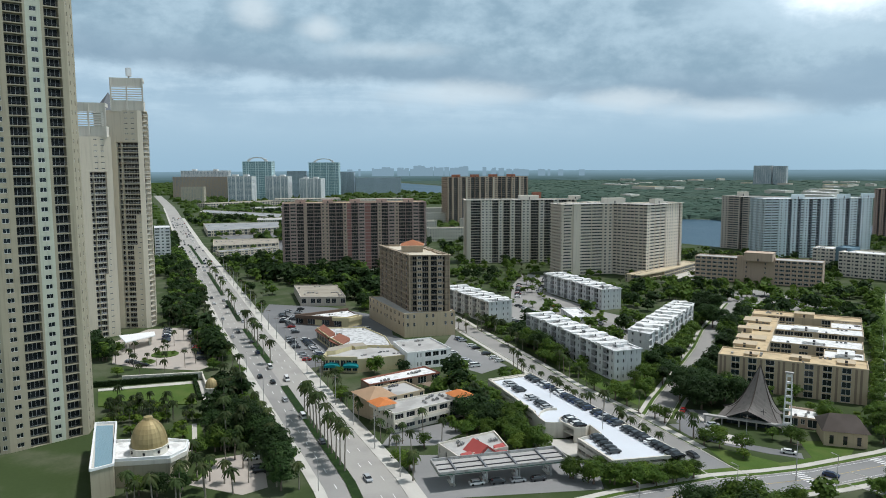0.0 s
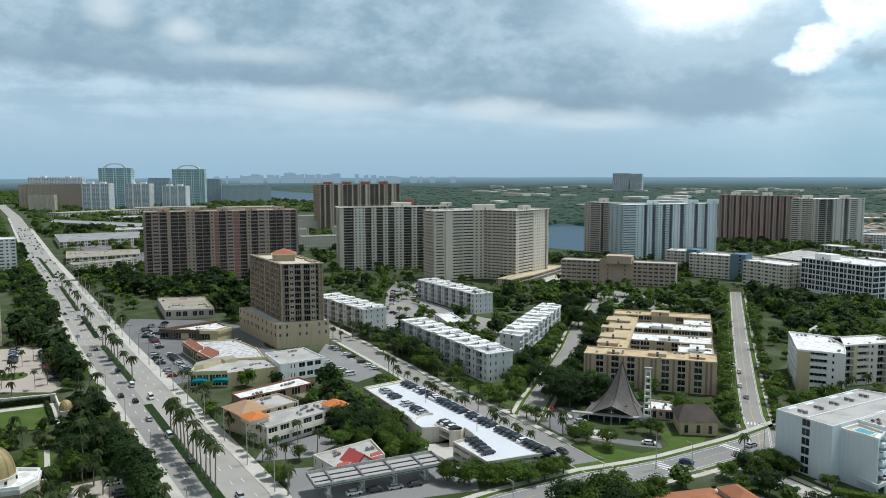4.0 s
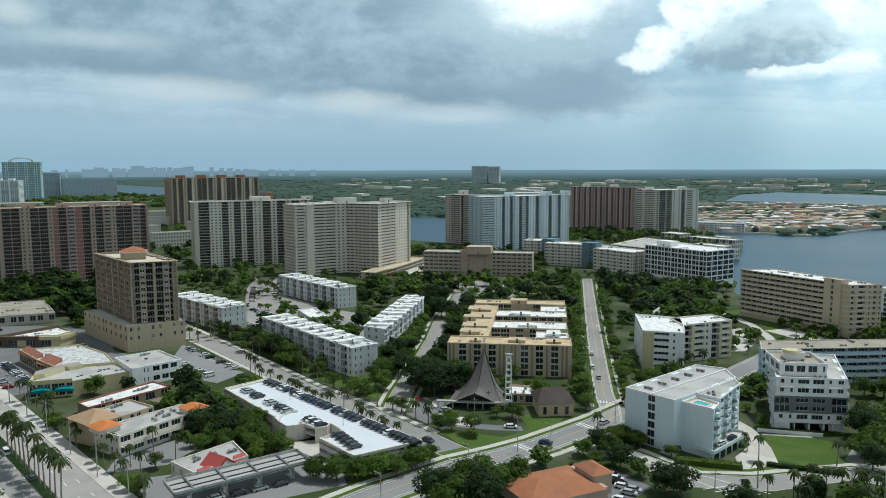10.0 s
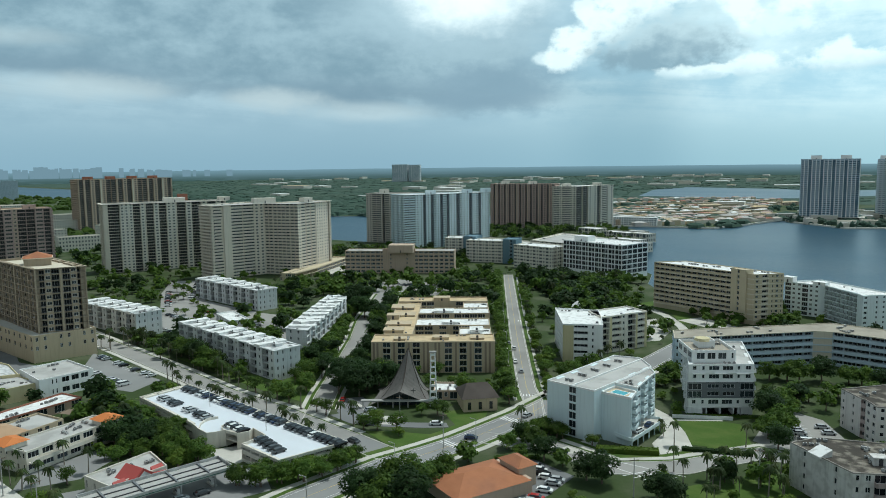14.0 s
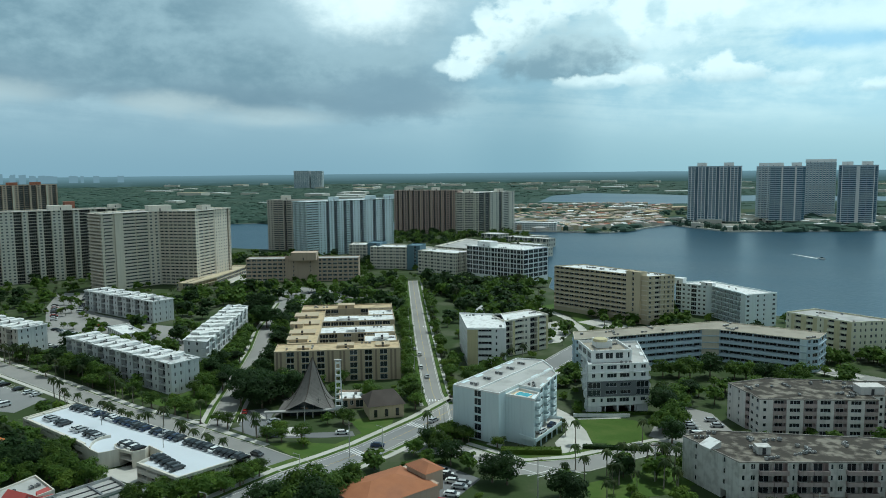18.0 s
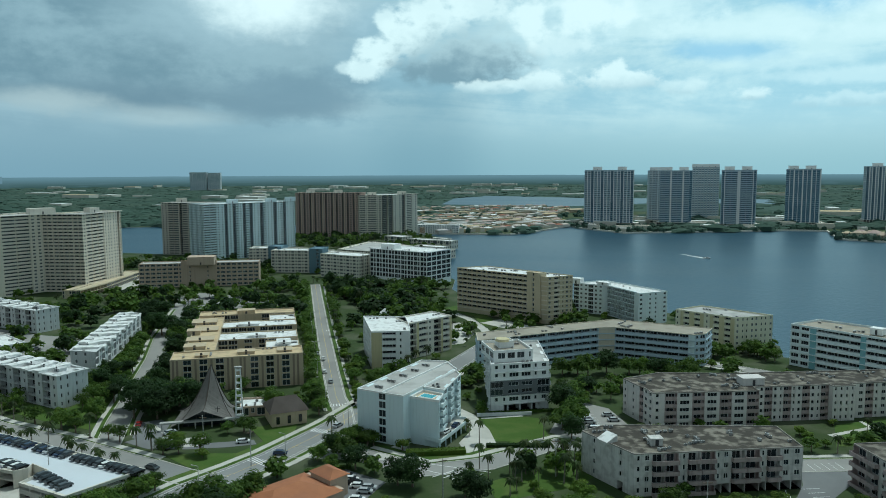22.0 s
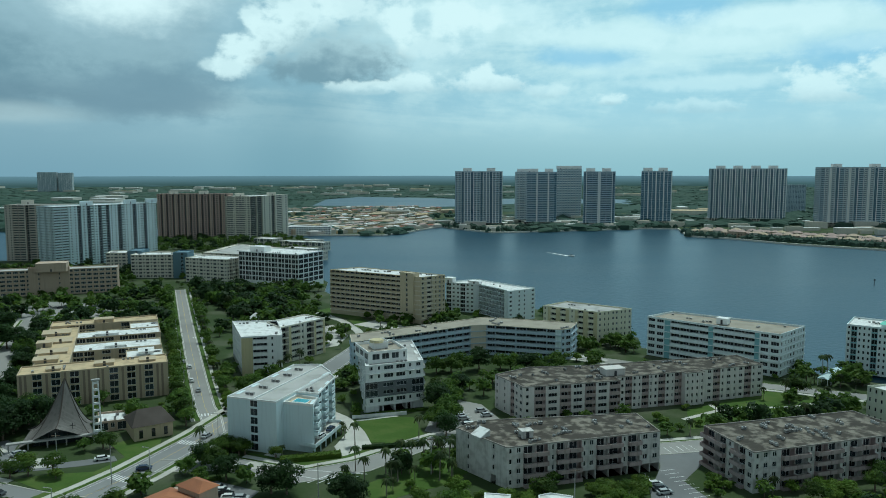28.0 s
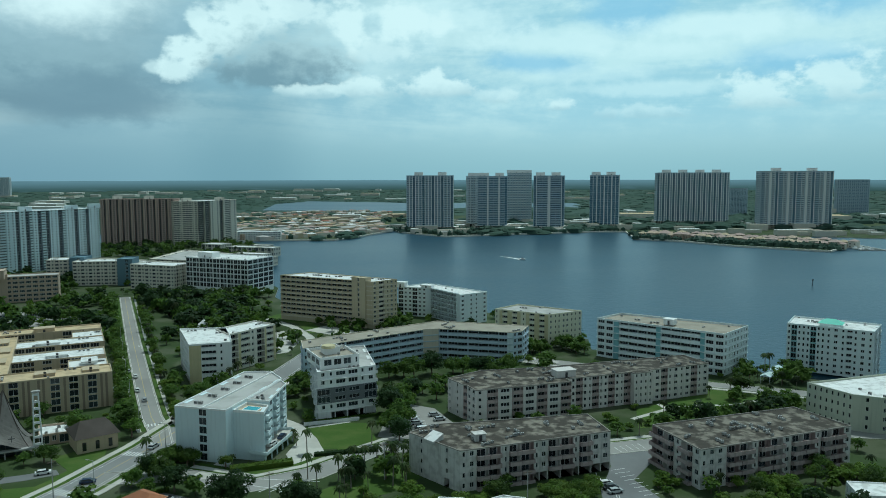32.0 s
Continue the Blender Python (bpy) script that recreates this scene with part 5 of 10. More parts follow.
roof_block(grey2, 1, 215, 3.4, 2.8, 12.0, 2.0, 22, GREY_W)
mb = MB(GREY_W)
mb.v.extend([(-2.2, -2, 0), (2.2, -2, 0), (2.2, 2, 0), (-2.2, 2, 0), (-2.2, -2, 0.8), (2.2, -2, 0.8), (2.2, 2, 2.4), (-2.2, 2, 2.4)])
for f, m in (((0, 1, 5, 4), GREY_W), ((1, 2, 6, 5), GREY_W), ((2, 3, 7, 6), GREY_W), ((3, 0, 4, 7), GREY_W), ((4, 5, 6, 7), ROOF_W)):
    mb.f.append(f)
    mb.m.append(mb.slot(m))
part("stair_head", mb, grey2, Matrix.Translation((-12.5 + 4.4, 214.5 - 205.1, 11.6)) @ Matrix.Rotation(radians(-43), 4, "Z"))
grey3 = building("apartment_block", "weathered four-storey apartment block with a patched dark roof", [(64.3, 209.5), (117.4, 232.2), (107.5, 251), (55.6, 231.0)], 12.0, 4,
                 ["n w*0.8 w*0.8 .0*0.3 b1 b n*0.8 b1 b w*0.8 b b1 n*0.8 b b1 w*0.8", "w w w", ".", "b1 b n b w*0.8"], [GREY_W, GREY_PINK], roof=ROOF_D, units=40, parapet=0.3, style="solid", proj=1.3, balc_m=GREY_PINK, parapet_m=BARK_D)

# beige courtyard block
bq = frame_of((-189.2, 254.7), (-142.7, 280.9))
W_, D_ = 53.4, 105.0
beige = building("apartment_block", "beige courtyard apartment block with tan gravel roofs", [bq(0, 0), bq(W_, 0), bq(W_, 14), bq(0, 14)], 13.8, 5,
                 [".0*0.4 .1*0.5 .0*0.4 .1*0.5 . g*1.1 .0*0.6 .1*0.5 .0*0.5 g*1.1 .0*0.6 .1*0.5 .0*0.6 g*1.1 .0*0.6 .1*0.5 .0*0.5 .1*0.5 .", "w w w", "w w w w w w", "w w"], [TAN, TAN_DARK], roof=ROOF_T, units=8, parapet=0.5)
for poly, hh, sp, rf in (([bq(4, 14), bq(17, 14), bq(17, 96), bq(4, 96)], 13.8, [".", "w w w w w w w w", ".", "w w w w w w w w w w w w"], ROOF_T),
                         ([bq(17, 33), bq(52.6, 33), bq(52.6, 49), bq(17, 49)], 13.8, ["g g . W .", "w w w", "w w w w", "."], ROOF_W),
                         ([bq(17, 61), bq(53.4, 61), bq(53.4, 76), bq(17, 76)], 13.8, ["g g g g .", "w w w", "w w w w", "."], ROOF_W),
                         ([bq(4, 92), bq(53.4, 92), bq(53.4, 105), bq(4, 105)], 14.4, [".0*3 g g g .0*2", "w w w", "w w w w w", "w w"], ROOF_T),
                         ([bq(40, 76), bq(53.4, 76), bq(53.4, 92), bq(40, 92)], 13.6, [".", "w w w", ".", "w w"], ROOF_W),
                         ([bq(38, 14), bq(52.8, 14), bq(52.8, 33), bq(38, 33)], 12.6, [".", "w w w w", ".", "W W"], ROOF_W)):
    building("wing", "", poly, hh, 5, sp, [TAN, TAN_DARK], roof=rf, parent=beige, units=5, parapet=0.6)
TAKEN.append(([bq(-1, 0), bq(54, 0), bq(54, 106), bq(-1, 106)], 1.0))
for x, y, w, d, hh, m in ((8, 22, 9, 7, 1.3, TAN), (9, 38, 12, 8, 0.7, TAN), (5, 52, 6, 6, 2.0, TAN), (11, 60, 9, 9, 0.6, TAN), (8, 78, 12, 10, 1.1, TAN), (30, 7, 7, 5, 1.2, TAN), (12, 6, 5, 5, 0.9, TAN), (46, 8, 6, 6, 0.8, TAN), (34, 40, 8, 6, 1.0, ROOF_W), (30, 68, 10, 6, 0.9, ROOF_W),
                          (46, 24, 6, 8, 0.8, ROOF_W), (28, 98, 9, 6, 2.4, TAN)):
    px_, py_ = bq(x, y)
    roof_block(beige, px_, py_, w, d, 13.2, hh, 29.4, m)

# white low blocks
for p0, p1, dep, sp, un in (((-301.1, 245.6), (-217.8, 225.3), 13, "r*1.15 .0*0.55 w*0.75 .0*0.35", 22), ((-408.9, 349.8), (-333.7, 333.0), 14, "r*1.15 .0*0.55 w*0.75 .0*0.35", 18), ((-400, 257), (-338.6, 249.0), 15, "r*1.15 .0*0.55 w*0.75 .0*0.35", 14)):
    bl = building("apartment_block", "white four-storey apartment block with angled bays", rect(p0, p1, dep), 13.1, 4, [sp, ".0*0.4 n .0*0.4 n .0*0.6", sp, ". n ."], [WHITE_G, GREY], roof=ROOF_P, units=un + 26, glass=LOGGIA,
                  style="dark", proj=0.7, group="white courtyard blocks", overhang=0.4, rnd=int(-p0[0]))
    L = math.hypot(p1[0] - p0[0], p1[1] - p0[1])
    q = frame_of(p0, p1)
    for k in range(int(L / 8.6)):
        x, y = q(4.3 + k * 8.6, dep * 0.5)
        cap = MB(ROOF_W)
        cap.box(-2.1, 2.1, -dep / 2 - 0.5 - 0.5 * (k % 3 == 0), dep / 2 + 0.6, 12.5, 13.4 if k % 2 else 13.8, ROOF_W)
        part("raised_bay_roof", cap, bl, Matrix.Translation((x - p0[0], y - p0[1], 0)) @ Matrix.Rotation(math.atan2(p1[1] - p0[1], p1[0] - p0[0]), 4, "Z"))
        x, y = q(8.6 + k * 8.6 + random.uniform(-1, 1), dep * 0.55)
        roof_block(bl, x, y, random.uniform(3, 5), 3.2, 12.4, random.uniform(0.8, 1.5), math.degrees(math.atan2(p1[1] - p0[1], p1[0] - p0[0])), ROOF_P)
bl = building("apartment_block", "white four-storey apartment block with angled bays", [(-243.4, 260.2), (-231.0, 261.0), (-270.5, 341), (-283, 339.9)], 13.3, 4,
              [".0*0.3 n .0*0.3 n .", "r*1.15 .0*0.55 w*0.75 .0*0.35", ".", "r*1.15 .0*0.55 w*0.75 .0*0.35"], [WHITE_G, GREY], roof=ROOF_P, units=46, glass=LOGGIA, style="dark", proj=0.7, group="white courtyard blocks", overhang=0.4, rnd=9)
for k in range(9):
    x, y = lerp((-238, 264), (-274, 336), (k + 0.5) / 9)
    cap = MB(ROOF_W)
    cap.box(-2.1, 2.1, -6.7, 6.7, 12.7, 13.6 + 0.4 * (k % 2), ROOF_W)
    part("raised_bay_roof", cap, bl, Matrix.Translation((x + 243.4, y - 260.2, 0)) @ Matrix.Rotation(radians(-64), 4, "Z"))
    x, y = lerp((-238, 264), (-274, 336), (k + 0.95) / 9)
    roof_block(bl, x, y, 3.2, random.uniform(3, 5), 12.6, random.uniform(1.1, 1.9), -26, ROOF_W)
lowb = building("shed", "long low pale service building with a flat roof", [(-338, 303), (-313.7, 291), (-309, 301), (-334, 313)], 3.8, 1, ["w w w w w w w w"], [WHITE], roof=ROOF_W, category="shed", units=3)

# tan tower on its podium
podium = building("apartment_tower", "tan apartment tower with arched top storey on a podium", [(-336.5, 192.3), (-327.6, 218.5), (-384, 231), (-394, 201)], 12.9, 3,
                  ["n n . n n . n n", ".", ".", "w . w . w . w . w"], [TAN, CREAM], roof=CONCRETE, parapet=0.5, ground=".")
tw = frame_of((-341, 198), (-330, 216))
building("tower", "", [(-341, 198), (-329.5, 216.5), (-383, 230), (-396, 209.5)], 43.2, 10, [".0*0.3 r W*0.8 r .0*0.3", ".0*0.3 r W*0.8 r .0*0.3 r W*0.8 r .0*0.3 r W*0.8 r .0*0.3", ".", ".0*0.4 r*0.8 W1*0.7 r*0.8 .0*0.4 r*0.8 W1*0.7 r*0.8 .0*0.4 r*0.8 W1*0.7 r*0.8 .0*0.4"], [TAN_T, TAN_DARK], z0=12.4, roof=CREAM, parent=podium,
         style="dark", proj=1.0, parapet=1.0, overhang=0.5)
x, y = -363, 213
mb = MB(TAN_T)
mb.box(-6, 6, -6, 6, 0, 3.4, TAN_T)
mb.box(-6.8, 6.8, -6.8, 6.8, 3.4, 3.8, CREAM)
n = len(mb.v)
mb.v.extend([(-6.6, -6.6, 3.8), (6.6, -6.6, 3.8), (6.6, 6.6, 3.8), (-6.6, 6.6, 3.8), (0, 0, 6.6)])
for f in ((0, 1, 4), (1, 2, 4), (2, 3, 4), (3, 0, 4)):
    mb.f.append(tuple(n + i for i in f))
    mb.m.append(mb.slot(CLAY))
part("lantern", mb, podium, Matrix.Translation((x + 336.5, y - 192.3, 42.3)) @ Matrix.Rotation(radians(58), 4, "Z"), "tan roof house with a clay hip roof")

# ------------------------------------------------------------ towers in the middle distance
brown = building("apartment_tower", "broad rose-brown apartment tower with red piers", rect((-614.1, 231.0), (-566.5, 346.8), 24), 58.9, 20,
                 ["r W r .2*0.8 r r w3*0.7 w3*0.7 r r w3*0.7 .1*1.2 r W .1*1.6 r w3*0.7 r W w3*0.7 r r W r", "b b", ".", "b b"], [ROSE, RED, PINK, PINK], roof=ROOF_T, merge=True, proj=0.7, glass=LOGGIA_F, units=0, bands=(ROSE, 0.5, 0.3), frame_m=CREAM)
for k in range(5):
    x, y = lerp((-614, 231), (-566.5, 346.8), 0.12 + k * 0.19)
    roof_block(brown, x - 9, y + 4, 9, 6, 58, 3.2, 67, ROSE)
winA = building("apartment_tower", "wide cream apartment tower with dark balcony recesses", rect((-568.6, 392.6), (-520.3, 484.0), 26), 58.9, 23,
                [".0*0.8 r*1.1 w1*0.5 w1*0.5 w1*0.5 r*0.7 w1*0.5 .0*0.2 r*0.75 w1*0.6 r*0.75 w1*0.55 w1*0.55 .0*0.2 r*0.9 w1*0.7 r*1.0 w1*0.6 .1*0.2 r*0.9 w1*0.65 r*0.5 | 1", "r w r", ".", "b w b"], [WINSTON, WHITE_C], roof=ROOF_G, merge=True, proj=0.6, overhang=1.4, parapet=0.9, parapet_m=CREAM_PALE, glass=LOGGIA_F)
winB = building("apartment_tower", "cream apartment tower with three wings", [(-457.8, 410.1), (-444.8, 454.6), (-413.8, 461.4), (-421.1, 511.8), (-440, 514), (-447, 478), (-480, 470), (-478, 416)], 58.9, 23,
                ["d .0*1.1 h h w*0.5 w*0.5 | 1", "h h .0*0.2 h h", "n h h h .0*0.3 s*0.3 .0*0.3 w*0.5 w*0.5 .0*0.3 w*0.5 w*0.5 r*0.6 | 1", "b", "b b", "b b", "w b w b", "b"], [WINSTON, WINSTON], roof=ROOF_G, merge=True, proj=0.8, overhang=1.2, parapet=0.9, parapet_m=CREAM_PALE, glass=LOGGIA_F)
roof_block(winA, -552, 452, 18, 9, 58.6, 3.6, 62, CREAM_PALE)
roof_block(winA, -562, 470, 8, 7, 58.6, 6.0, 62, TILE_R)
roof_block(winA, -532, 492, 10, 7, 58.6, 3.0, 62, CREAM_PALE)
roof_block(winB, -452, 462, 18, 9, 58.6, 4.2, 62, CREAM_PALE)
roof_block(winB, -430, 490, 9, 7, 58.6, 3.4, 80, CREAM_PALE)
winpod = building("podium", "low sunlit sand-coloured podium", [(-408, 432), (-396, 436), (-402, 470), (-424, 540), (-438, 536), (-418, 468)], 6.0, 2, ["g g", "o o o o"], [SAND], roof=SAND, category="podium")
winC = building("apartment_tower", "tan apartment tower with small red roofs", rect((-962.7, 629.0), (-929.2, 759.4), 30), 73.5, 25, ["r .0*0.6 r w r .1*0.6 w r | 3", "b", ".", "b"], [PINK, CREAM], roof=ROOF_T, merge=True, proj=0.6)
for k in range(4):
    x, y = lerp((-962.7, 629), (-929.2, 759.4), 0.15 + k * 0.23)
    roof_block(winC, x - 12, y, 12, 8, 73, 4.0, 75, TILE_R)
bluew = building("apartment_tower", "pale blue-white apartment slab with stacked windows", rect((-435.5, 649.5), (-387.5, 750.9), 28), 57.7, 23, ["h h n n r1*0.5 n*1.3 r1*0.5 h*0.5 n r1*0.5 h*0.6 r1*0.5 n n r1*0.6 h*0.5 n n r1*0.6 n h*0.5 r1*0.5 n n h*0.4 | 1", "w b w", ".", "w*0.8 b w*0.8"], [PALE_B2, BLUE_GB], roof=ROOF_W,
                 merge=True, proj=0.5, overhang=0.8)
tanA = building("apartment_tower", "grey-tan apartment slab beside the bay", rect((-521.1, 698.2), (-462, 707.0), 28), 56.7, 23, ["n n h h .0*0.4 r*0.5 h n n h .0*0.4 r*0.5 h h | 1", "w b w", ".", "w b w"], [GREY_T, CREAM], roof=ROOF_G, merge=True, proj=0.6, overhang=0.8)
dark = building("apartment_tower", "dark brown apartment slab with many balconies", rect((-484.7, 942.7), (-393.5, 957.3), 30), 60.5, 24, ["h*0.5 .1*0.5 r*0.5 .2*0.35 n r*0.5 .1*0.5 | 6", "b", ".", "b b"], [UMBER, ROSE, PINK], roof=ROOF_G, merge=True, proj=0.8, overhang=0.8)
tow4 = building("apartment_tower", "white-grey apartment tower by the water", [(-392.9, 952.1), (-363.1, 958.5), (-334.0, 1027.1), (-352, 1045), (-412, 975)], 57.5, 23,
                ["h h n .0*0.5 h", "r r*0.8 n .0*0.4 n r*0.6 .0*0.4 h .0*0.6 n | 1", "w b", ".", "w b w"], [CREAM_PALE, WHITE], roof=ROOF_W, merge=True, proj=0.6, overhang=0.8)
for tt, pts in ((bluew, ((-428, 690), (-405, 730), (-400, 765))), (tanA, ((-505, 712),)), (dark, ((-470, 960), (-430, 965))), (tow4, ((-380, 965), (-350, 1005)))):
    for x, y in pts:
        roof_block(tt, x, y, 11, 7, 57.2 if tt != dark else 60.2, 4.0, 40, CREAM_PALE if tt != bluew else PALE_B2)
# pink mid-rise
pink = building("apartment_block", "pink-tan mid-rise block with rows of small windows", rect((-386.8, 487.7), (-304.4, 526.4), 16), 18.8, 6, ["W*0.62 W*0.62 W*0.62 W*0.62 W*0.62 W*0.62 W*0.62 W*0.62 W*0.62 .0*1.5 n .0*1.5 W*0.62 W*0.62 W*0.62 W*0.62 W*0.62 W*0.62 W*0.62 W*0.62 W*0.62 | 1", "n n", ".", "n n"], [PINK, TAN], roof=ROOF_G, parapet=0.6)
roof_block(pink, -343, 507, 20, 14, 18, 6.0, 25, PINK)
building("entrance_bay", "", rect((-357.5, 500), (-333, 511.5), 4), 20.6, 6, [". . n . .", ".", ".", "."], [PINK], roof=PINK, parent=pink)
# stepped blocks with blue stair towers
steps = [((-360.2, 606), (-342, 612), BLUE_P), ((-332, 596), (-296, 602), BLUE_P), ((-277, 582), (-237, 571), CREAM)]
for i, (p0, p1, m) in enumerate(steps):
    st = building("apartment_block", "cream mid-rise block with a steel blue stair tower", rect(p0, p1, 22), 20.0, 7, ["W w W w W w", "w b", ".", "."], [CREAM_PALE], roof=ROOF_W, units=5, group="stepped mid-rise blocks")
    if i < 2:
        building("stair_tower", "", rect((p1[0], p1[1] - 3), (p1[0] + 12, p1[1] - 1), 20), 22.0, 7, [". . s .", ".", ".", "."], [BLUE_P], roof=BLUE_P, parent=st)
for poly, hh, rf in (([(-392, 668), (-340, 655), (-325, 720), (-385, 735)], 8.0, ROOF_G), ([(-325, 650), (-240, 632), (-232, 672), (-318, 700)], 9.5, ROOF_W), ([(-330, 735), (-262, 715), (-262, 790), (-330, 830)], 7.0, ROOF_G), ([(-238, 628), (-196, 618), (-208, 690), (-240, 690)], 6.0, ROOF_W)):
    building("parking_podium", "low pale parking podium behind the mid-rise blocks", poly, hh, 2, ["o o o o o o"], [CREAM_PALE], roof=rf, category="podium", units=12, group="parking podiums", rnd=int(hh * 10))
for x, y, w, d, hh in ((-236, 742, 34, 14, 9), (-262, 792, 40, 16, 7), (-250, 830, 26, 14, 10), (-290, 858, 44, 16, 8), (-276, 900, 26, 12, 6), (-330, 880, 30, 20, 9), (-225, 700, 24, 12, 6)):
    building("waterfront_block", "low pale waterfront block with a flat roof", rect((x, y), (x + w * 0.9, y - w * 0.3), d), hh, 2, ["g w g w g w", "w w", ".", "w"], [CREAM_PALE, WHITE], roof=ROOF_W, category="commercial block", units=0, group="waterfront blocks", merge=True)
bw = building("apartment_block", "white block with a black window grid", rect((-228.0, 574.0), (-172.4, 553.3), 32), 26.7, 7, ["g*0.7 .0*0.12 g*0.5 .0*0.3 | 9", "g .0*0.12 | 5", ".", "W w W"], [WHITE], roof=ROOF_W, units=6, parapet=0.6, ground=".", glass=LOGGIA)
roof_block(bw, -212, 580, 14, 9, 26, 4.0, -20, WHITE)

# towers across the bay
ISL = [((-114.0, 1219.7), (-36.8, 1224.4), 26, 90.5, "h*0.5 .1*0.25 h*0.5 .1*0.2 g*0.5 .1*0.25 | 5"), ((2, 1256), (51.7, 1253.9), 30, 89.5, "h h .1*0.5 h h .1*0.5 h g*0.5 | 1"),
       ((-14.4, 1299.9), (14, 1304), 24, 89.5, "d .1*0.3 d"), ((57.7, 1398.8), (103.0, 1396.2), 26, 95, "d .0*0.3 d .0*0.3 d"), ((94.0, 1236.4), (144.6, 1231.5), 32, 90, "g*0.5 .1*0.2 h h .1*0.9 h h .1*0.2 g*0.5 | 1"),
       ((196, 1302), (245.6, 1294), 30, 91, "g*0.7 .1*0.14 g*0.7 .1*0.4 | 4"), ((332, 1390), (459, 1380), 30, 95, "g*0.55 .1*0.4 h*0.4 .1*0.3 | 14"), ((482, 1292), (598, 1282), 30, 97, "h*0.9 .1*0.15 d*0.7 .1*0.9 d*0.7 .1*0.15 g*0.5 .1*0.3 | 4")]
for p0, p1, dep, hh, sp in ISL:
    it = building("apartment_tower", "tall blue-grey bayside tower with stacked balconies", rect(p0, p1, dep), hh, 30, [sp, "d d d", ".", "d d d"], [PALE_GB, WHITE], roof=ROOF_G, merge=True, glass=GLASS_BLUE, proj=0, balc_m=WHITE,
                  group="bayside towers", parapet=1.5)
    for f in (0.25, 0.75) if hh < 94 or hh > 96 else (0.15, 0.38, 0.62, 0.85):
        x, y = lerp(p0, p1, f)
        roof_block(it, x, y + dep / 2, 14, 10, hh - 1, 6.0, 0, WHITE)
    building("podium", "", [(p0[0] - 8, p0[1] - 10), (p1[0] + 8, p1[1] - 10), (p1[0] + 8, p1[1] + dep), (p0[0] - 8, p0[1] + dep)], 7.0, 2, ["o o o o o o o o"], [CREAM_PALE], roof=ROOF_W, parent=it)
for p0, p1, dep, hh in (((545, 1640), (585, 1640), 24, 62), ((705, 1850), (745, 1850), 24, 90), ((815, 1730), (880, 1716), 24, 80)):
    building("apartment_tower", "distant pale apartment tower beyond the bay", rect(p0, p1, dep), hh, 24, ["d w d w", "d d", ".", "d"], [PALE_GB], roof=ROOF_G, merge=True, glass=GLASS_BLUE, proj=0, group="distant towers")

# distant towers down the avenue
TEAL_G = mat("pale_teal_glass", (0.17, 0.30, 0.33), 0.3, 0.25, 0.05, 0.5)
for p0, p1, dep, hh, m, sp in (((-1898, 571), (-1856, 620), 30, 67, WHITE, ".0*0.8 g g .0*0.4 g g .0*0.8"), ((-1955, 690), (-1912, 738), 30, 65, WHITE, ".0*0.8 g g .0*0.4 g g .0*0.8"), ((-1892, 762), (-1850, 806), 30, 59, WHITE, ".0*0.8 g g .0*0.4 g g .0*0.8"),
                               ((-1990, 640), (-1945, 705), 34, 105, PALE_AQ, "g g .0*0.7 g .0*0.7 g g"), ((-2110, 880), (-2060, 955), 34, 103, PALE_AQ, "g g .0*0.7 g .0*0.7 g g"), ((-2262, 520), (-2190, 660), 30, 62, PINK, "d w d w d"),
                               ((-2330, 560), (-2250, 680), 30, 80, WHITE, "d w d w d"), ((-2160, 830), (-2130, 876), 30, 78, PALE_GB, "d w d"), ((-2275, 1030), (-2235, 1090), 30, 73, PALE_GB, "d w d"),
                               ((-2200, 1080), (-2150, 1220), 30, 55, PALE_GB, "d w d w d w"), ((-1960, 470), (-1935, 520), 30, 40, CREAM, "d w d")):
    # far panes are paled in colour for the haze
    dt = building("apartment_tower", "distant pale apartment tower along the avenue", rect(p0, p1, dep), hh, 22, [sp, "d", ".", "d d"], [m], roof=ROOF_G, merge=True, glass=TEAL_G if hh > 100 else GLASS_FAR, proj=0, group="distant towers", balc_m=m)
    if hh > 100:                                       # arched crown
        mb = MB(WHITE)
        L_ = math.hypot(p1[0] - p0[0], p1[1] - p0[1])
        for i in range(10):
            a0, a1 = math.pi * i / 10, math.pi * (i + 1) / 10
            for y0_, y1_ in ((0.0, 1.5), (12.0, 13.5)):
                q4 = [(L_ * 0.5 - L_ * 0.34 * math.cos(a) * k, y_, 12 * math.sin(a) * k) for a, k in ((a0, 1), (a1, 1), (a1, 0.8), (a0, 0.8)) for y_ in (y0_,)]
                mb.face(q4, WHITE)
                mb.face([(q4[0][0], y0_, q4[0][2]), (q4[0][0], y1_, q4[0][2]), (q4[1][0], y1_, q4[1][2]), (q4[1][0], y0_, q4[1][2])], WHITE)
        part("crown", mb, dt, Matrix.Translation((0, 0, hh)) @ Matrix.Rotation(math.atan2(p1[1] - p0[1], p1[0] - p0[0]), 4, "Z"), "white arched crown")
    elif m is WHITE:
        for f in (0.25, 0.7):
            x, y = lerp(p0, p1, f)
            roof_block(dt, x - 14, y + 10, 14, 8, hh - 1, 5.0, 48, WHITE)
# white walls and paled panes stand in for haze on these towers
for p0, p1, dep, hh in (((-2157, 3113), (-2084, 3141), 40, 88), ((-2078, 3146), (-2026, 3166), 40, 86)):
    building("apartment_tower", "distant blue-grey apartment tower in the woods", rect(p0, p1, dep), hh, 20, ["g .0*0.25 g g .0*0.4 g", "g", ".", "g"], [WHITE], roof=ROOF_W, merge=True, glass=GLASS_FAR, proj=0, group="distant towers")

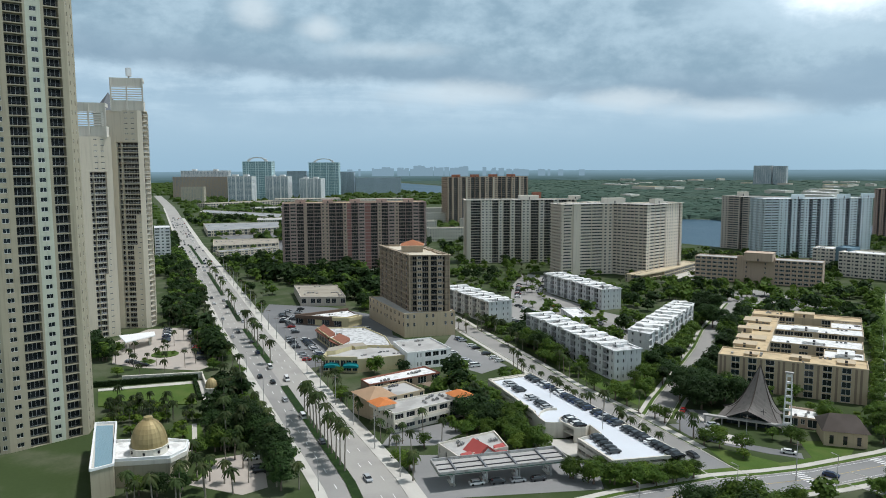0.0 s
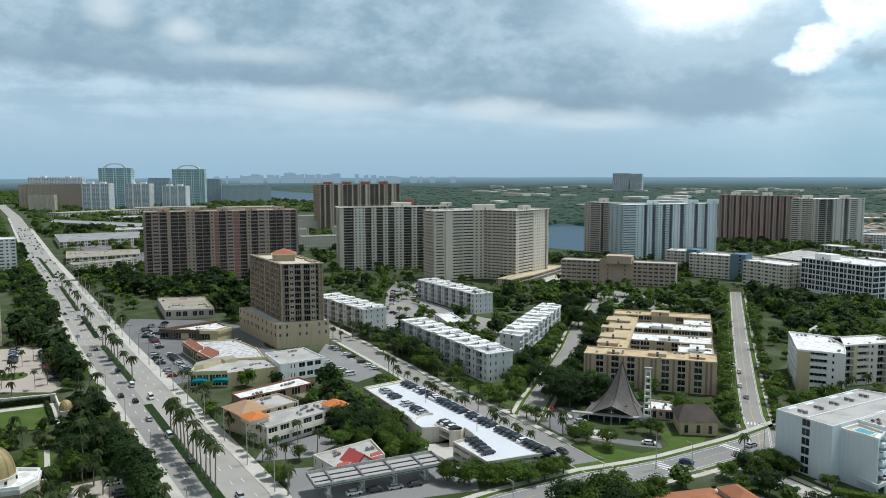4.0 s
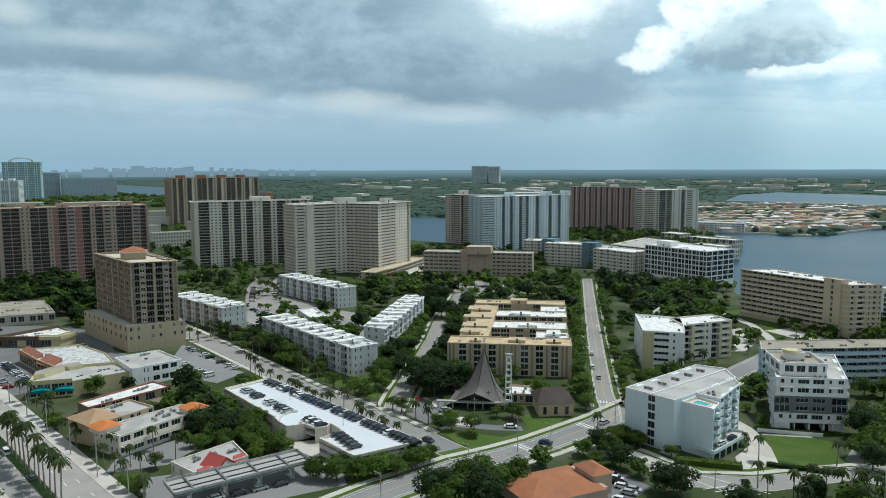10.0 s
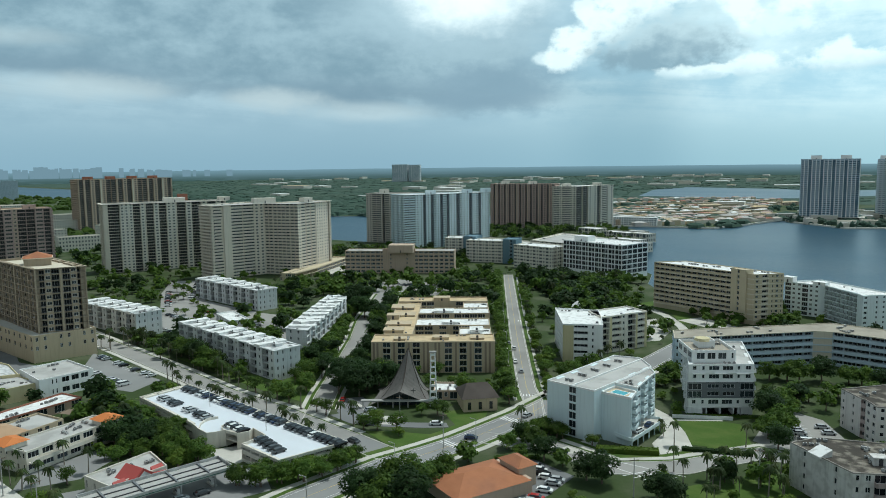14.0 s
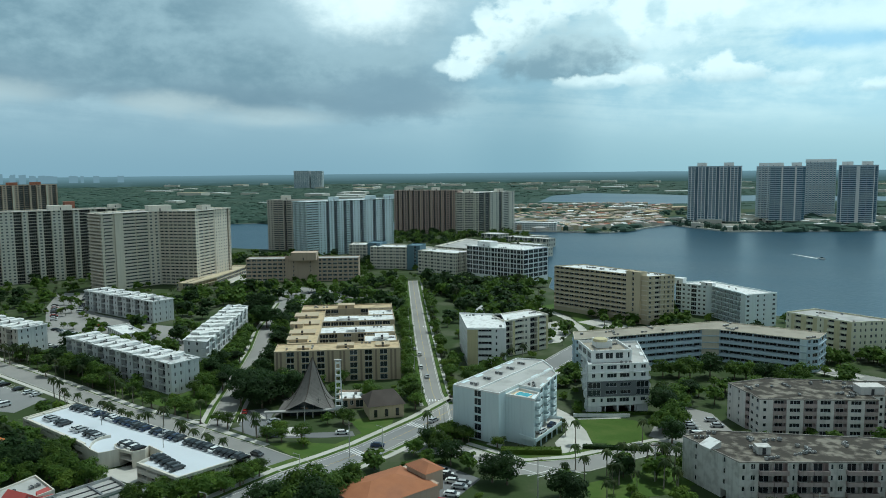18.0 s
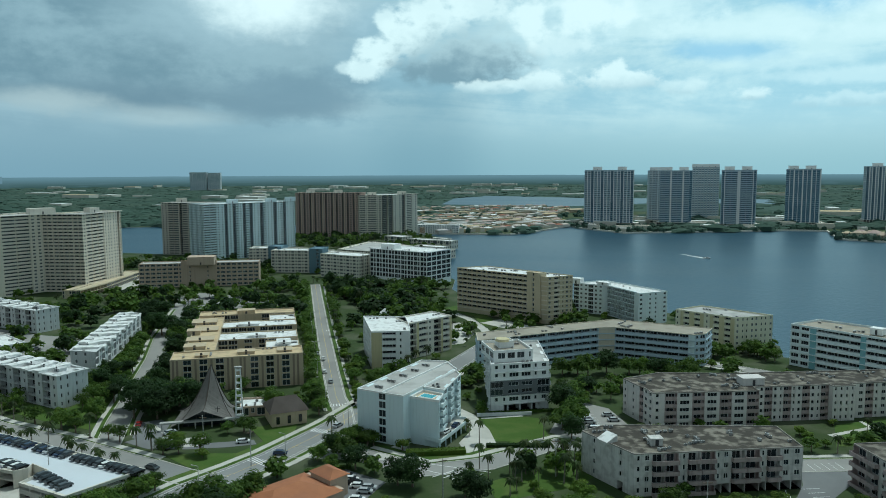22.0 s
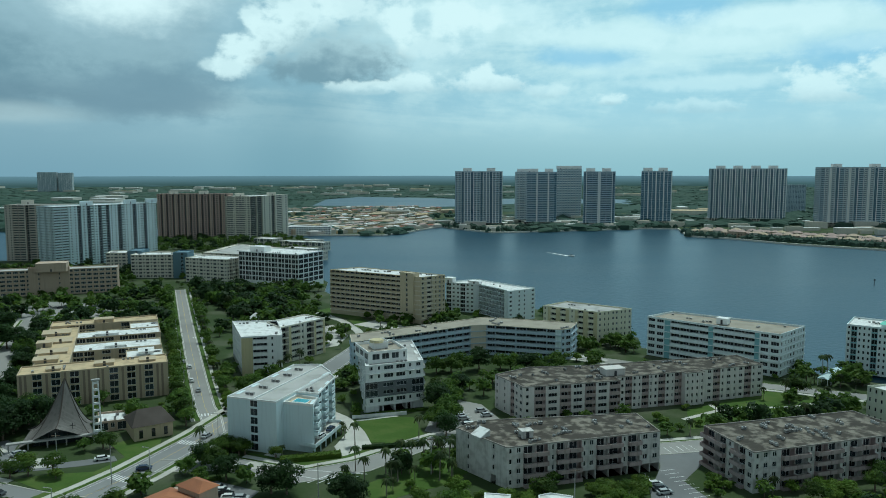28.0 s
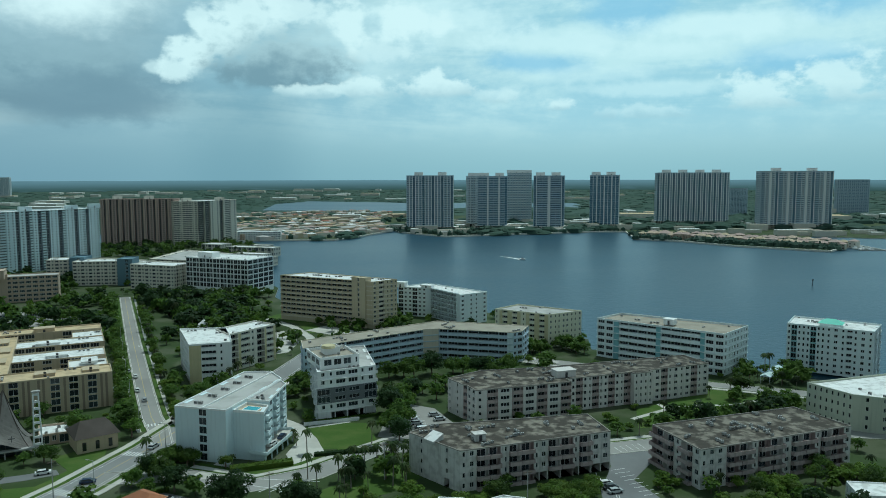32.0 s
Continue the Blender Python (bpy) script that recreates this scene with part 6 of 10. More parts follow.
# ------------------------------------------------------------ beach-side towers and shops
cream_mats = [CREAM, CREAM]
FRONT_T = [(-422.8, 43.6), (-426.7, 67.7), (-450, 70), (-448, 40)]
REAR_T = [(-446.6, 67.8), (-438.2, 83.3), (-438.6, 86), (-443, 89.5), (-470.4, 95.6), (-484, 75)]
# near-black panes put the balcony stacks' shade into the colour
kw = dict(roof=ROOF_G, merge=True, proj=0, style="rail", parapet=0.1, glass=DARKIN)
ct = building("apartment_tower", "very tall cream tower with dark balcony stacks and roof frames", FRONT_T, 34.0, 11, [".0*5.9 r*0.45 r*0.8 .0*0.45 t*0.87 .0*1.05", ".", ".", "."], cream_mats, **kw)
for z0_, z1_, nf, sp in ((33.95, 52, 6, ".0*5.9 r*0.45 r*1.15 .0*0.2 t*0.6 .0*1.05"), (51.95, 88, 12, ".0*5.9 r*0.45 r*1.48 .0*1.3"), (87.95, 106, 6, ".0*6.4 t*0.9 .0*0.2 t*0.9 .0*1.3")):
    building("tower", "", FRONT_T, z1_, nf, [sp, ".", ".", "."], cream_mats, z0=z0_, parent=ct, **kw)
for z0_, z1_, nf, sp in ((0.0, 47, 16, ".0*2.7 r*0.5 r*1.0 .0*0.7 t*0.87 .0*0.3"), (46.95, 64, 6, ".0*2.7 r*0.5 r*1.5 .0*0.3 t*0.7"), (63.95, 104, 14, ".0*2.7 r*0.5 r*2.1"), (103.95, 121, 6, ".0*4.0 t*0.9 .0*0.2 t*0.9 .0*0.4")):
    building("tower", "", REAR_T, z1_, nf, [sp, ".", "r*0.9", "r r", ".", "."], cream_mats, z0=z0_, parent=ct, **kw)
TAKEN.append(([(-484, 66), (-431, 40), (-420, 44), (-436, 92), (-470, 100)], 2))
for cx, cy, z, hh in ((-433, 59, 105.5, 18), (-446, 80.5, 120.5, 18)):
    mb = MB(CREAM_PALE)
    mb.box(-8.4, 8.4, -5, 5, 0, 6, CREAM_PALE)
    part("roof_house", mb, ct, Matrix.Translation((cx + 422.8, cy - 43.6, z)) @ Matrix.Rotation(radians(75), 4, "Z"))
    mb = MB(CREAM_PALE)
    mb.box(-8.4, 8.4, -5.5, -5.2, hh - 4.6, hh, CREAM_PALE)
    for s in (-8.4, 8.1):
        mb.box(s, s + 0.3, -5.2, 4.6, hh - 2.0, hh, CREAM_PALE)
    part("roof_frame", mb, ct, Matrix.Translation((cx + 422.8, cy - 43.6, z)) @ Matrix.Rotation(radians(75), 4, "Z"))
    for s in (-8, 0, 8):
        mb = MB(CREAM_PALE)
        mb.box(s - 0.4, s + 0.4, -6, -5.2, 0, hh if s else hh - 1, CREAM_PALE)
        part("roof_post", mb, ct, Matrix.Translation((cx + 422.8, cy - 43.6, z)) @ Matrix.Rotation(radians(75), 4, "Z"))
    for k in range(6):
        mb = MB(CREAM_PALE)
        mb.box(-8.4, 8.4, -5.9, -5.5, hh - 11.5 + k * 1.25, hh - 11.0 + k * 1.25, CREAM_PALE)
        part("roof_slat", mb, ct, Matrix.Translation((cx + 422.8, cy - 43.6, z)) @ Matrix.Rotation(radians(75), 4, "Z"))
mb = MB(METAL, WHITE)
mb.tube([(0, 0, 136), (0, 0, 142)], [0.5, 0.4], METAL, 6)
mb.box(-1.3, 1.3, -1.3, 1.3, 140, 144.5, WHITE)
part("roof_mast", mb, ct, Matrix.Translation((-446 + 422.8, 81.5 - 43.6, 0)), "white box on a short mast")
spire = thing("apartment_tower", "far cream tower with a dark pointed roof", "apartment building", pose(-590, 92, -11, 0, 0, 10))
mb = MB(CREAM_PALE)
mb.box(-8, 8, -7, 7, 0, 140, CREAM_PALE)
part("wall", mb, spire)
mb = MB(SLATE)
mb.v.extend([(-9, -8, 140), (9, -8, 140), (9, 8, 140), (-9, 8, 140), (0, 1.5, 155)])
for f in ((0, 1, 4), (1, 2, 4), (2, 3, 4), (3, 0, 4), (3, 2, 1, 0)):
    mb.f.append(f)
    mb.m.append(mb.slot(SLATE))
part("pointed_roof", mb, spire, None, "dark blue-grey pointed roof")
# the neighbouring tower close at hand
# wall colour darkened for the side in shade
nb = building("apartment_tower", "cream apartment tower with dark window stacks beside a pool terrace", [(-268, -4), (-266.5, 8), (-271.4, 31.3), (-279.3, 34.4), (-300, 27), (-296, -8)], 150.0, 48, ["r w", ".0*0.3 w .0*0.2 r .0*0.2 w1 .0*0.3 r*0.8 .0*0.6", ".0*0.4 n .0*0.4", "r w", ".", "."], [SHADE_KHAKI, OLIVE],
              roof=ROOF_G, merge=True, proj=0, balc_m=OLIVE)

shops = (("shop", "low grey flat-roofed shop building", [(-452, 181), (-437, 206), (-485, 222), (-502, 196)], 6.0, [GREY_T], ROOF_B, ["W . W", ". ."], 18),
         ("shop", "low brown restaurant with a white roof", [(-401.6, 157.4), (-375.2, 178.2), (-379.3, 188.5), (-402.6, 191)], 4.6, [BROWN_D, YELLOW], ROOF_W, ["g . g .1*0.8 .1*0.8", ".1", ".", "."], 10),
         ("shop", "row of shops with a patched white roof and yellow walls", [(-289.5, 141.5), (-284.5, 164), (-300.7, 165.5), (-322.6, 173.3), (-347.6, 174.3), (-360, 152.4), (-336, 149), (-313, 147.5), (-310, 137), (-298.5, 129)], 6.0, [YELLOW, SAND], ROOF_P, [". .", ".", ".", ".", ".", "g g g g", "g g g", "g g", "g g", "g*0.6 .0*0.15 g*0.6"], 18),
         ("shop", "white two-storey shop with a flat pale roof", [(-280.4, 161.5), (-277.4, 182.6), (-300.5, 186), (-303.5, 167.1)], 8.0, [WHITE], ROOF_G, [".0*1.5 n*0.5 n*0.5 .0*0.3 W*0.7 W*0.7 W*0.7 .0*0.6", ".", ".", "."], 4),
         ("shop", "low shop with a red-brown tiled roof edge", [(-259.4, 131.7), (-258.9, 165.0), (-270.6, 164.5), (-268, 132.3)], 3.8, [TAN_DARK, TILE_R], ROOF_W, [". g", ".", ".", "."], 8),
         ("hotel", "tan two-storey motel front with a hip roof", [(-228.3, 118.5), (-229.8, 139.5), (-243.3, 139.0), (-241.4, 116.2)], 8.0, [TAN, CREAM], ROOF_G, ["s . s", "W W W", ".", "."], 4),
         ("hotel", "pale grey two-storey motel with orange corner roofs", [(-214.8, 118.2), (-216.5, 150.5), (-227.1, 148.5), (-227.5, 117)], 7.0, [CREAM_PALE, WHITE], ROOF_G, ["W W W W W W W", ".", ".", "n"], 9),
         ("petrol_station_shop", "low grey petrol station shop with a red gable", [(-177.0, 118.8), (-174.8, 136), (-188.3, 140.8), (-189.1, 119.6)], 4.6, [CREAM_PALE, SLATE], ROOF_G, [". g g .", ".", ".", "n ."], 5))
for nm, lb, poly, hh, ms, rf, sp, un in shops:
    s = building(nm, lb, poly, hh, 2 if hh > 6.5 else 1, sp, ms, roof=rf, category=nm.replace("_", " "), units=un, parapet=0.6, rnd=int(hh * 7), parapet_m=TILE_R if "red-brown" in lb else None)
    if lb.startswith("pale grey"):
        for cx, cy in ((-217.5, 147), (-224.5, 119)):
            mb = MB(CREAM_PALE)
            mb.box(-3.4, 3.4, -3.4, 3.4, 0, 1.6, CREAM_PALE)
            n = len(mb.v)
            mb.v.extend([(-4, -4, 1.6), (4, -4, 1.6), (4, 4, 1.6), (-4, 4, 1.6), (-1.6, 0, 3.0), (1.6, 0, 3.0)])
            for f in ((0, 1, 5, 4), (1, 2, 5), (2, 3, 4, 5), (3, 0, 4), (3, 2, 1, 0)):
                mb.f.append(tuple(n + i for i in f))
                mb.m.append(mb.slot(TILE_O))
            part("corner_roof", mb, s, Matrix.Translation((cx + 214.8, cy - 118.2, 6.6)), "orange tiled corner roof")
        mb = MB(CREAM_PALE)
        mb.bar((0.9, 0.5), (-0.8, 31.5), 1.6, 3.3, 3.5, CREAM_PALE)
        mb.bar((1.6, 0.5), (-0.1, 31.5), 0.12, 3.5, 4.5, CREAM_PALE)
        part("gallery", mb, s)
    if lb.startswith("tan two"):
        HIP_T = mat("faded_tan_tile", (0.40, 0.27, 0.17), 0.9, 0.12, 0.4, 3.0)
        mb = MB(HIP_T)
        mb.v.extend([(0.6, -3.0, 0), (-0.4, 9, 0), (-14, 9, 0), (-13.8, -3.2, 0), (-6, 3, 2.6), (-8, 3, 2.6)])
        for f in ((0, 1, 4), (1, 2, 5, 4), (2, 3, 5), (3, 0, 4, 5)):
            mb.f.append(f)
            mb.m.append(mb.slot(HIP_T))
        part("hip_roof", mb, s, Matrix.Translation((0, 0, 8.1)), "faded tan hip roof")
    if lb.startswith("low grey petrol"):
        SIGNAL = mat("faded_red_sheet", (0.40, 0.07, 0.06), 0.7, 0.12)
        mb = MB(SIGNAL, WHITE)
        for a in (-1, 1):                                 # the large gable
            mb.face([(2.2, a * 4.4, 3.6), (2.2, 0, 7.0), (-5.5, 0, 7.0), (-5.5, a * 4.4, 3.6)], SIGNAL)
            mb.bar((2.25, a * 4.4), (2.25, a * 3.9), 0.3, 3.3, 3.9, SIGNAL)
            mb.bar((2.0, a * 3.4), (2.0, a * 3.0), 0.4, 0, 3.8, WHITE)
            mb.face([(2.3, a * 4.5, 3.5), (2.3, 0, 6.95), (2.3, 0, 6.2), (2.3, a * 3.6, 3.5)], SIGNAL)
        mb.face([(2.0, -3.6, 3.6), (2.0, 3.6, 3.6), (2.0, 0, 6.3)], WHITE)
        for y0_, y1_ in ((-8.0, -4.2), (4.2, 8.0)):       # sloping strip along the front
            mb.face([(1.5, y0_, 3.3), (1.5, y1_, 3.3), (-0.6, y1_, 5.3), (-0.6, y0_, 5.3)], SIGNAL)
            mb.face([(1.5, y0_, 3.0), (1.5, y1_, 3.0), (1.5, y1_, 3.3), (1.5, y0_, 3.3)], SIGNAL)
            mb.face([(-0.6, y0_, 3.0), (1.5, y0_, 3.3), (-0.6, y0_, 5.3)], SIGNAL)
            mb.face([(-0.6, y1_, 3.0), (1.5, y1_, 3.3), (-0.6, y1_, 5.3)], SIGNAL)
        part("gable_roof", mb, s, Matrix.Translation((0.9, 8.8, 0)), "red gabled porch roof")
    if lb.startswith("low brown"):
        mb = MB(BROWN_D)
        for a, b in (((0, 0), (18.5, 14.6)), ((18.5, 14.6), (26.4, 20.8)), ((26.4, 20.8), (22.3, 31.1)), ((0, 0), (-1.0, 33.6))):
            m_ = YELLOW if b == (26.4, 20.8) or a == (26.4, 20.8) else BROWN_D
            mb.bar(a, b, 1.3, 3.6, 5.5, m_)
        part("mansard_band", mb, s, None, "dark brown roof band with a tan end")
        mb = MB(ROOF_G, YELLOW)
        mb.prism([(16, 13.5), (24.5, 20.2), (21, 29.5), (13, 26)], 4.5, 5.9, YELLOW, ROOF_W)
        part("raised_roof", mb, s)
    if lb.startswith("row of shops"):
        mb = MB(ROOF_G, YELLOW)
        mb.prism([(-1.0, 1.6), (3.6, 21.6), (-10.5, 23.0), (-22.5, 8), (-19.5, -3.6), (-9.2, -11)], 5.66, 5.74, ROOF_G)
        for a, b in (((-20.4, -4.4), (-9.0, -12.4)), ((-9.0, -12.4), (0, 0))):
            mb.bar(a, b, 0.5, 5.8, 7.2, YELLOW)
        mb.bar((-23.4, 7.0), (-11.0, 24.0), 0.45, 5.6, 6.9, YELLOW)
        mb.prism([(-23, 7), (-20.4, -4.6), (-15, -8.2), (-14, -4), (-18, 6)], 5.8, 7.6, YELLOW, ROOF_B)
        mb.prism([(-24, 7.2), (-17, 7.2), (-16, 13), (-23, 14)], 5.8, 7.2, YELLOW, ROOF_B)
        part("shop_front", mb, s, None, "stepped yellow parapet")
        mb = MB(TILE_R)
        for q in (((-359.7, 151.4), (-337.7, 148.8), (-339.4, 153.6), (-361.4, 157)), ((-334, 147.6), (-319.5, 147.6), (-324.5, 154.8), (-337.7, 155.2))):
            o, i_ = [(p[0] + 289.5, p[1] - 141.5) for p in q[:2]], [(p[0] + 289.5, p[1] - 141.5) for p in q[2:]]
            mb.face([(*o[0], 5.0), (*o[1], 5.0), (*i_[0], 7.0), (*i_[1], 7.0)], TILE_R)
            mb.face([(*o[0], 4.6), (*o[1], 4.6), (*o[1], 5.0), (*o[0], 5.0)], TILE_R)
            mb.face([(*o[1], 4.6), (*i_[0], 4.6), (*i_[0], 7.0), (*o[1], 5.0)], TILE_R)
            mb.face([(*i_[0], 4.6), (*i_[1], 4.6), (*i_[1], 7.0), (*i_[0], 7.0)], SAND)
            mb.face([(*i_[1], 4.6), (*o[0], 4.6), (*o[0], 5.0), (*i_[1], 7.0)], TILE_R)
        part("tiled_roof", mb, s, None, "red tiled mansard strips")
        TEAL = mat("teal_canvas", (0.01, 0.20, 0.22), 0.8, 0.08)
        for k in range(2):                              # two arched canvas awnings over the shop windows
            mb = MB(TEAL)
            for i in range(8):
                a0, a1 = math.pi * i / 8, math.pi * (i + 1) / 8
                c0, c1, s0, s1 = -3.5 * math.cos(a0), -3.5 * math.cos(a1), math.sin(a0), math.sin(a1)
                mb.face([(c0, -1.9, 0.75 * s0), (c1, -1.9, 0.75 * s1), (c1, 0, 1.5 * s1 + 0.3), (c0, 0, 1.5 * s0 + 0.3)], TEAL)
                mb.face([(c0, -1.9, -0.5), (c1, -1.9, -0.5), (c1, -1.9, 0.75 * s1), (c0, -1.9, 0.75 * s0)], TEAL)
            for e in (-3.5, 3.5):
                mb.face([(e, -1.9, -0.5), (e, -1.9, 0), (e, 0, 0.3), (e, 0, -0.5)], TEAL)
            part("awning", mb, s, Matrix.Translation((-6.9 + k * 4.9, -8.9 + k * 6.6, 2.9)) @ Matrix.Rotation(math.atan2(12.5, 9.0), 4, "Z"), "turquoise arched awning")

# petrol station canopy with pumps
cq = frame_of((-167.7, 106.5), (-155.7, 143.3))
ca = math.atan2(36.8, 12.0)
can = thing("petrol_canopy", "long flat white petrol station canopy on steel posts", "canopy", Matrix.Translation((-167.7, 106.5, 0)) @ Matrix.Rotation(ca, 4, "Z"))
mb = MB(GREY)
mb.box(0, 38.7, 0, 10, 4.7, 4.9, GREY)
part("deck", mb, can)
for nm, bx in (("fascia", (0, 38.7, -0.15, 0.1)), ("fascia", (0, 38.7, 9.9, 10.15)), ("fascia", (-0.15, 0.1, 0, 10)), ("fascia", (38.6, 38.85, 0, 10))):
    mb = MB(METAL)
    mb.box(*bx, 4.5, 5.7, METAL)
    mb.box(bx[0] - 0.01, bx[1] + 0.01, bx[2] - 0.01, bx[3] + 0.01, 4.7, 4.95, mat("dark_green_stripe", (0.02, 0.09, 0.06), 0.5))
    part(nm, mb, can)
for k in range(4):
    mb = MB(SLATE)
    mb.box(5 + k * 9, 5.5 + k * 9, 0.2, 9.8, 4.9, 5.35, SLATE)
    part("roof_beam", mb, can)
for k in range(2):
    mb = MB(METAL_D)
    mb.box(0.3, 38.4, 3.2 + k * 3.4, 3.4 + k * 3.4, 4.9, 5.2, METAL_D)
    part("roof_pipe", mb, can)
for k in range(4):
    for y in (2.4, 7.6):
        mb = MB(METAL)
        mb.box(4.6 + k * 9.8, 5.0 + k * 9.8, y - 0.2, y + 0.2, 0, 4.7, METAL)
        part("post", mb, can)
    pump = thing("fuel_pump", "grey fuel pump on a concrete island", "fuel pump", Matrix.Translation((*cq(4.8 + k * 9.8, 5.0), 0)) @ Matrix.Rotation(ca, 4, "Z"), "fuel pumps")
    mb = MB(CONCRETE)
    mb.box(-0.8, 0.8, -2.2, 2.2, 0.0, 0.2, CONCRETE)
    part("island", mb, pump)
    mb = MB(WHITE, SLATE)
    mb.box(-0.4, 0.4, -0.7, 0.7, 0.2, 1.9, WHITE, 0.05)
    mb.box(-0.42, 0.42, -0.5, 0.5, 1.0, 1.5, SLATE)
    part("cabinet", mb, pump)
TAKEN.append(([cq(0, 0), cq(39, 0), cq(39, 10), cq(0, 10)], 3.0))

# red tiled restaurant at the corner
rest = thing("restaurant", "low restaurant with a red tiled hip roof", "restaurant", Matrix.Translation((-92.5, 174.5, 0)) @ Matrix.Rotation(radians(-28), 4, "Z"))
TAKEN.append(([(-106, 172), (-101, 192), (-84, 186), (-78, 163), (-94, 156)], 1.0))
mb = MB(PINK)
mb.box(-8, 8, -13, 11, 0, 4, PINK)
part("wall", mb, rest)
mb = MB(CLAY)
mb.v.extend([(-9, -14, 4), (9, -14, 4), (9, 10, 4), (-9, 10, 4), (0, -6, 6.6), (0, 2, 6.6)])
for f in ((0, 1, 4), (1, 2, 5, 4), (2, 3, 5), (3, 0, 4, 5), (3, 2, 1, 0)):
    mb.f.append(f)
    mb.m.append(mb.slot(CLAY))
part("hip_roof", mb, rest, None, "red clay tile hip roof")
mb = MB(PINK, CLAY)
mb.box(-4.5, 4.5, 9, 15, 0, 6.0, PINK)
n = len(mb.v)
mb.v.extend([(-5, 8.5, 6), (5, 8.5, 6), (5, 15.5, 6), (-5, 15.5, 6), (-2, 12, 7.6), (2, 12, 7.6)])
for f in ((0, 1, 5, 4), (1, 2, 5), (2, 3, 4, 5), (3, 0, 4), (3, 2, 1, 0)):
    mb.f.append(tuple(n + i for i in f))
    mb.m.append(mb.slot(CLAY))
part("entrance_tower", mb, rest)

for poly, hh in (([(-10, 186), (-3, 185.7), (-3, 192.7), (-10, 193.1)], 4.0), ([(4.4, 186), (13.5, 186.5), (13.5, 193.5), (7.5, 195), (4.4, 193.1)], 4.0), ([(103, 198), (120, 197), (120, 206), (104.2, 207.4)], 4.3)):
    building("shed", "low white flat-roofed building beside a street", poly, hh, 1, ["w w", "n", "w w", "n", "."], [WHITE], roof=ROOF_W, category="shed", parapet=0.3, group="low white sheds")
pv = thing("garden_pavilion", "open garden pavilion with a pale green gabled roof", "pavilion", pose(131.2, 330, 0, 0, 0, math.degrees(math.atan2(17, 12.6))))
mb = MB(PALE_AQ)
mb.v.extend([(-10.6, -2.2, 3.3), (10.6, -2.2, 3.3), (10.6, 2.2, 3.3), (-10.6, 2.2, 3.3), (-10.6, 0, 4.3), (10.6, 0, 4.3)])
for f in ((0, 1, 5, 4), (2, 3, 4, 5), (0, 4, 3), (1, 2, 5), (3, 2, 1, 0)):
    mb.f.append(f)
    mb.m.append(mb.slot(PALE_AQ))
part("roof", mb, pv)
for k in range(5):
    for s in (-1.9, 1.9):
        mb = MB(WHITE)
        mb.box(-10 + k * 5 - 0.1, -10 + k * 5 + 0.1, s - 0.1, s + 0.1, 0, 3.3, WHITE)
        part("post", mb, pv)
TAKEN.append(([(123, 322), (136, 341), (140, 338), (127, 319)], 0.3))
pc = thing("entrance_canopy", "low white canopy over a tower entrance drive", "canopy", Matrix.Translation((-396, 71, 0)))
mb = MB(WHITE)
mb.prism([(-6.6, -8.2), (10.8, -8.0), (2.9, 7.6), (-6.8, 9.1)], 4.6, 5.1, WHITE)
part("roof", mb, pc)
for x, y in ((-5, -6), (7, -6.4), (1, 5), (-5, 7)):
    mb = MB(CREAM_PALE)
    mb.box(x - 0.35, x + 0.35, y - 0.35, y + 0.35, 0, 4.6, CREAM_PALE)
    part("column", mb, pc)

# shopping centre beside the avenue, far down
for poly, hh, rf in (([(-978, 266), (-979, 363), (-1079, 400), (-1110, 296)], 8.0, ROOF_G), ([(-794, 221), (-787, 291), (-837, 309), (-867, 242)], 7.0, ROOF_T), ([(-750, 215), (-753, 242), (-761, 281), (-775, 283), (-768, 216)], 5.0, ROOF_W),
                     ([(-1419, 373), (-1189, 441), (-1274, 480), (-1490, 400)], 7.0, ROOF_W), ([(-1686, 462), (-1732, 648), (-1775, 640), (-1730, 450)], 9.0, ROOF_T)):
    building("shopping_centre", "long low shopping centre with a pale flat roof", poly, hh, 2, ["g w g w g w"], [CREAM], roof=ROOF_B if rf is ROOF_T else ROOF_M, category="shopping centre", units=26, merge=True, group="shopping centre")

# ------------------------------------------------------------ parking deck
DECK_W = mat("white_coated_deck", (0.63, 0.66, 0.70), 0.7, 0.05, 0.06, 1.5, dirt=(0.60, 0.62, 0.65), dirt_amt=0.5, dirt_scale=0.1)
# dark sheets in the side openings stand for the unlit deck inside
deck2 = building("parking_deck", "two-storey pale concrete parking deck with cars on its roof", [(-235, 172.4), (-195.1, 162.4), (-188.7, 159.7), (-183.5, 158.3), (-181.6, 160.6), (-180.4, 163.2), (-174.5, 162.8), (-172.5, 166.0), (-173.6, 168.8),
                 (-166.1, 166.4), (-166.7, 157), (-147.9, 153.1), (-139.5, 174.6), (-232.5, 192.6)], 5.4, 2,
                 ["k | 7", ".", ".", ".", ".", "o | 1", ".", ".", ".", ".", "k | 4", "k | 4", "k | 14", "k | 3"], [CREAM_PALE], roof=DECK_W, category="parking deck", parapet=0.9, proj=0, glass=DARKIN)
for line in ([(-192.6, 171.5), (-193.9, 169.4), (-193.9, 166.6), (-192.4, 163.6), (-190.0, 161.0)], [(-184.4, 165.4), (-182.6, 164.0), (-180.6, 163.4)], [(-181.2, 170.5), (-183.8, 169.0), (-184.9, 167.0), (-184.4, 165.4)]):
    mb = MB(CREAM_PALE)
    for a, b in zip(line, line[1:]):
        mb.bar((a[0] + 235, a[1] - 172.4), (b[0] + 235, b[1] - 172.4), 0.3, 4.4, 5.4, CREAM_PALE)
    part("ramp_wall", mb, deck2, None, "curved pale ramp wall")
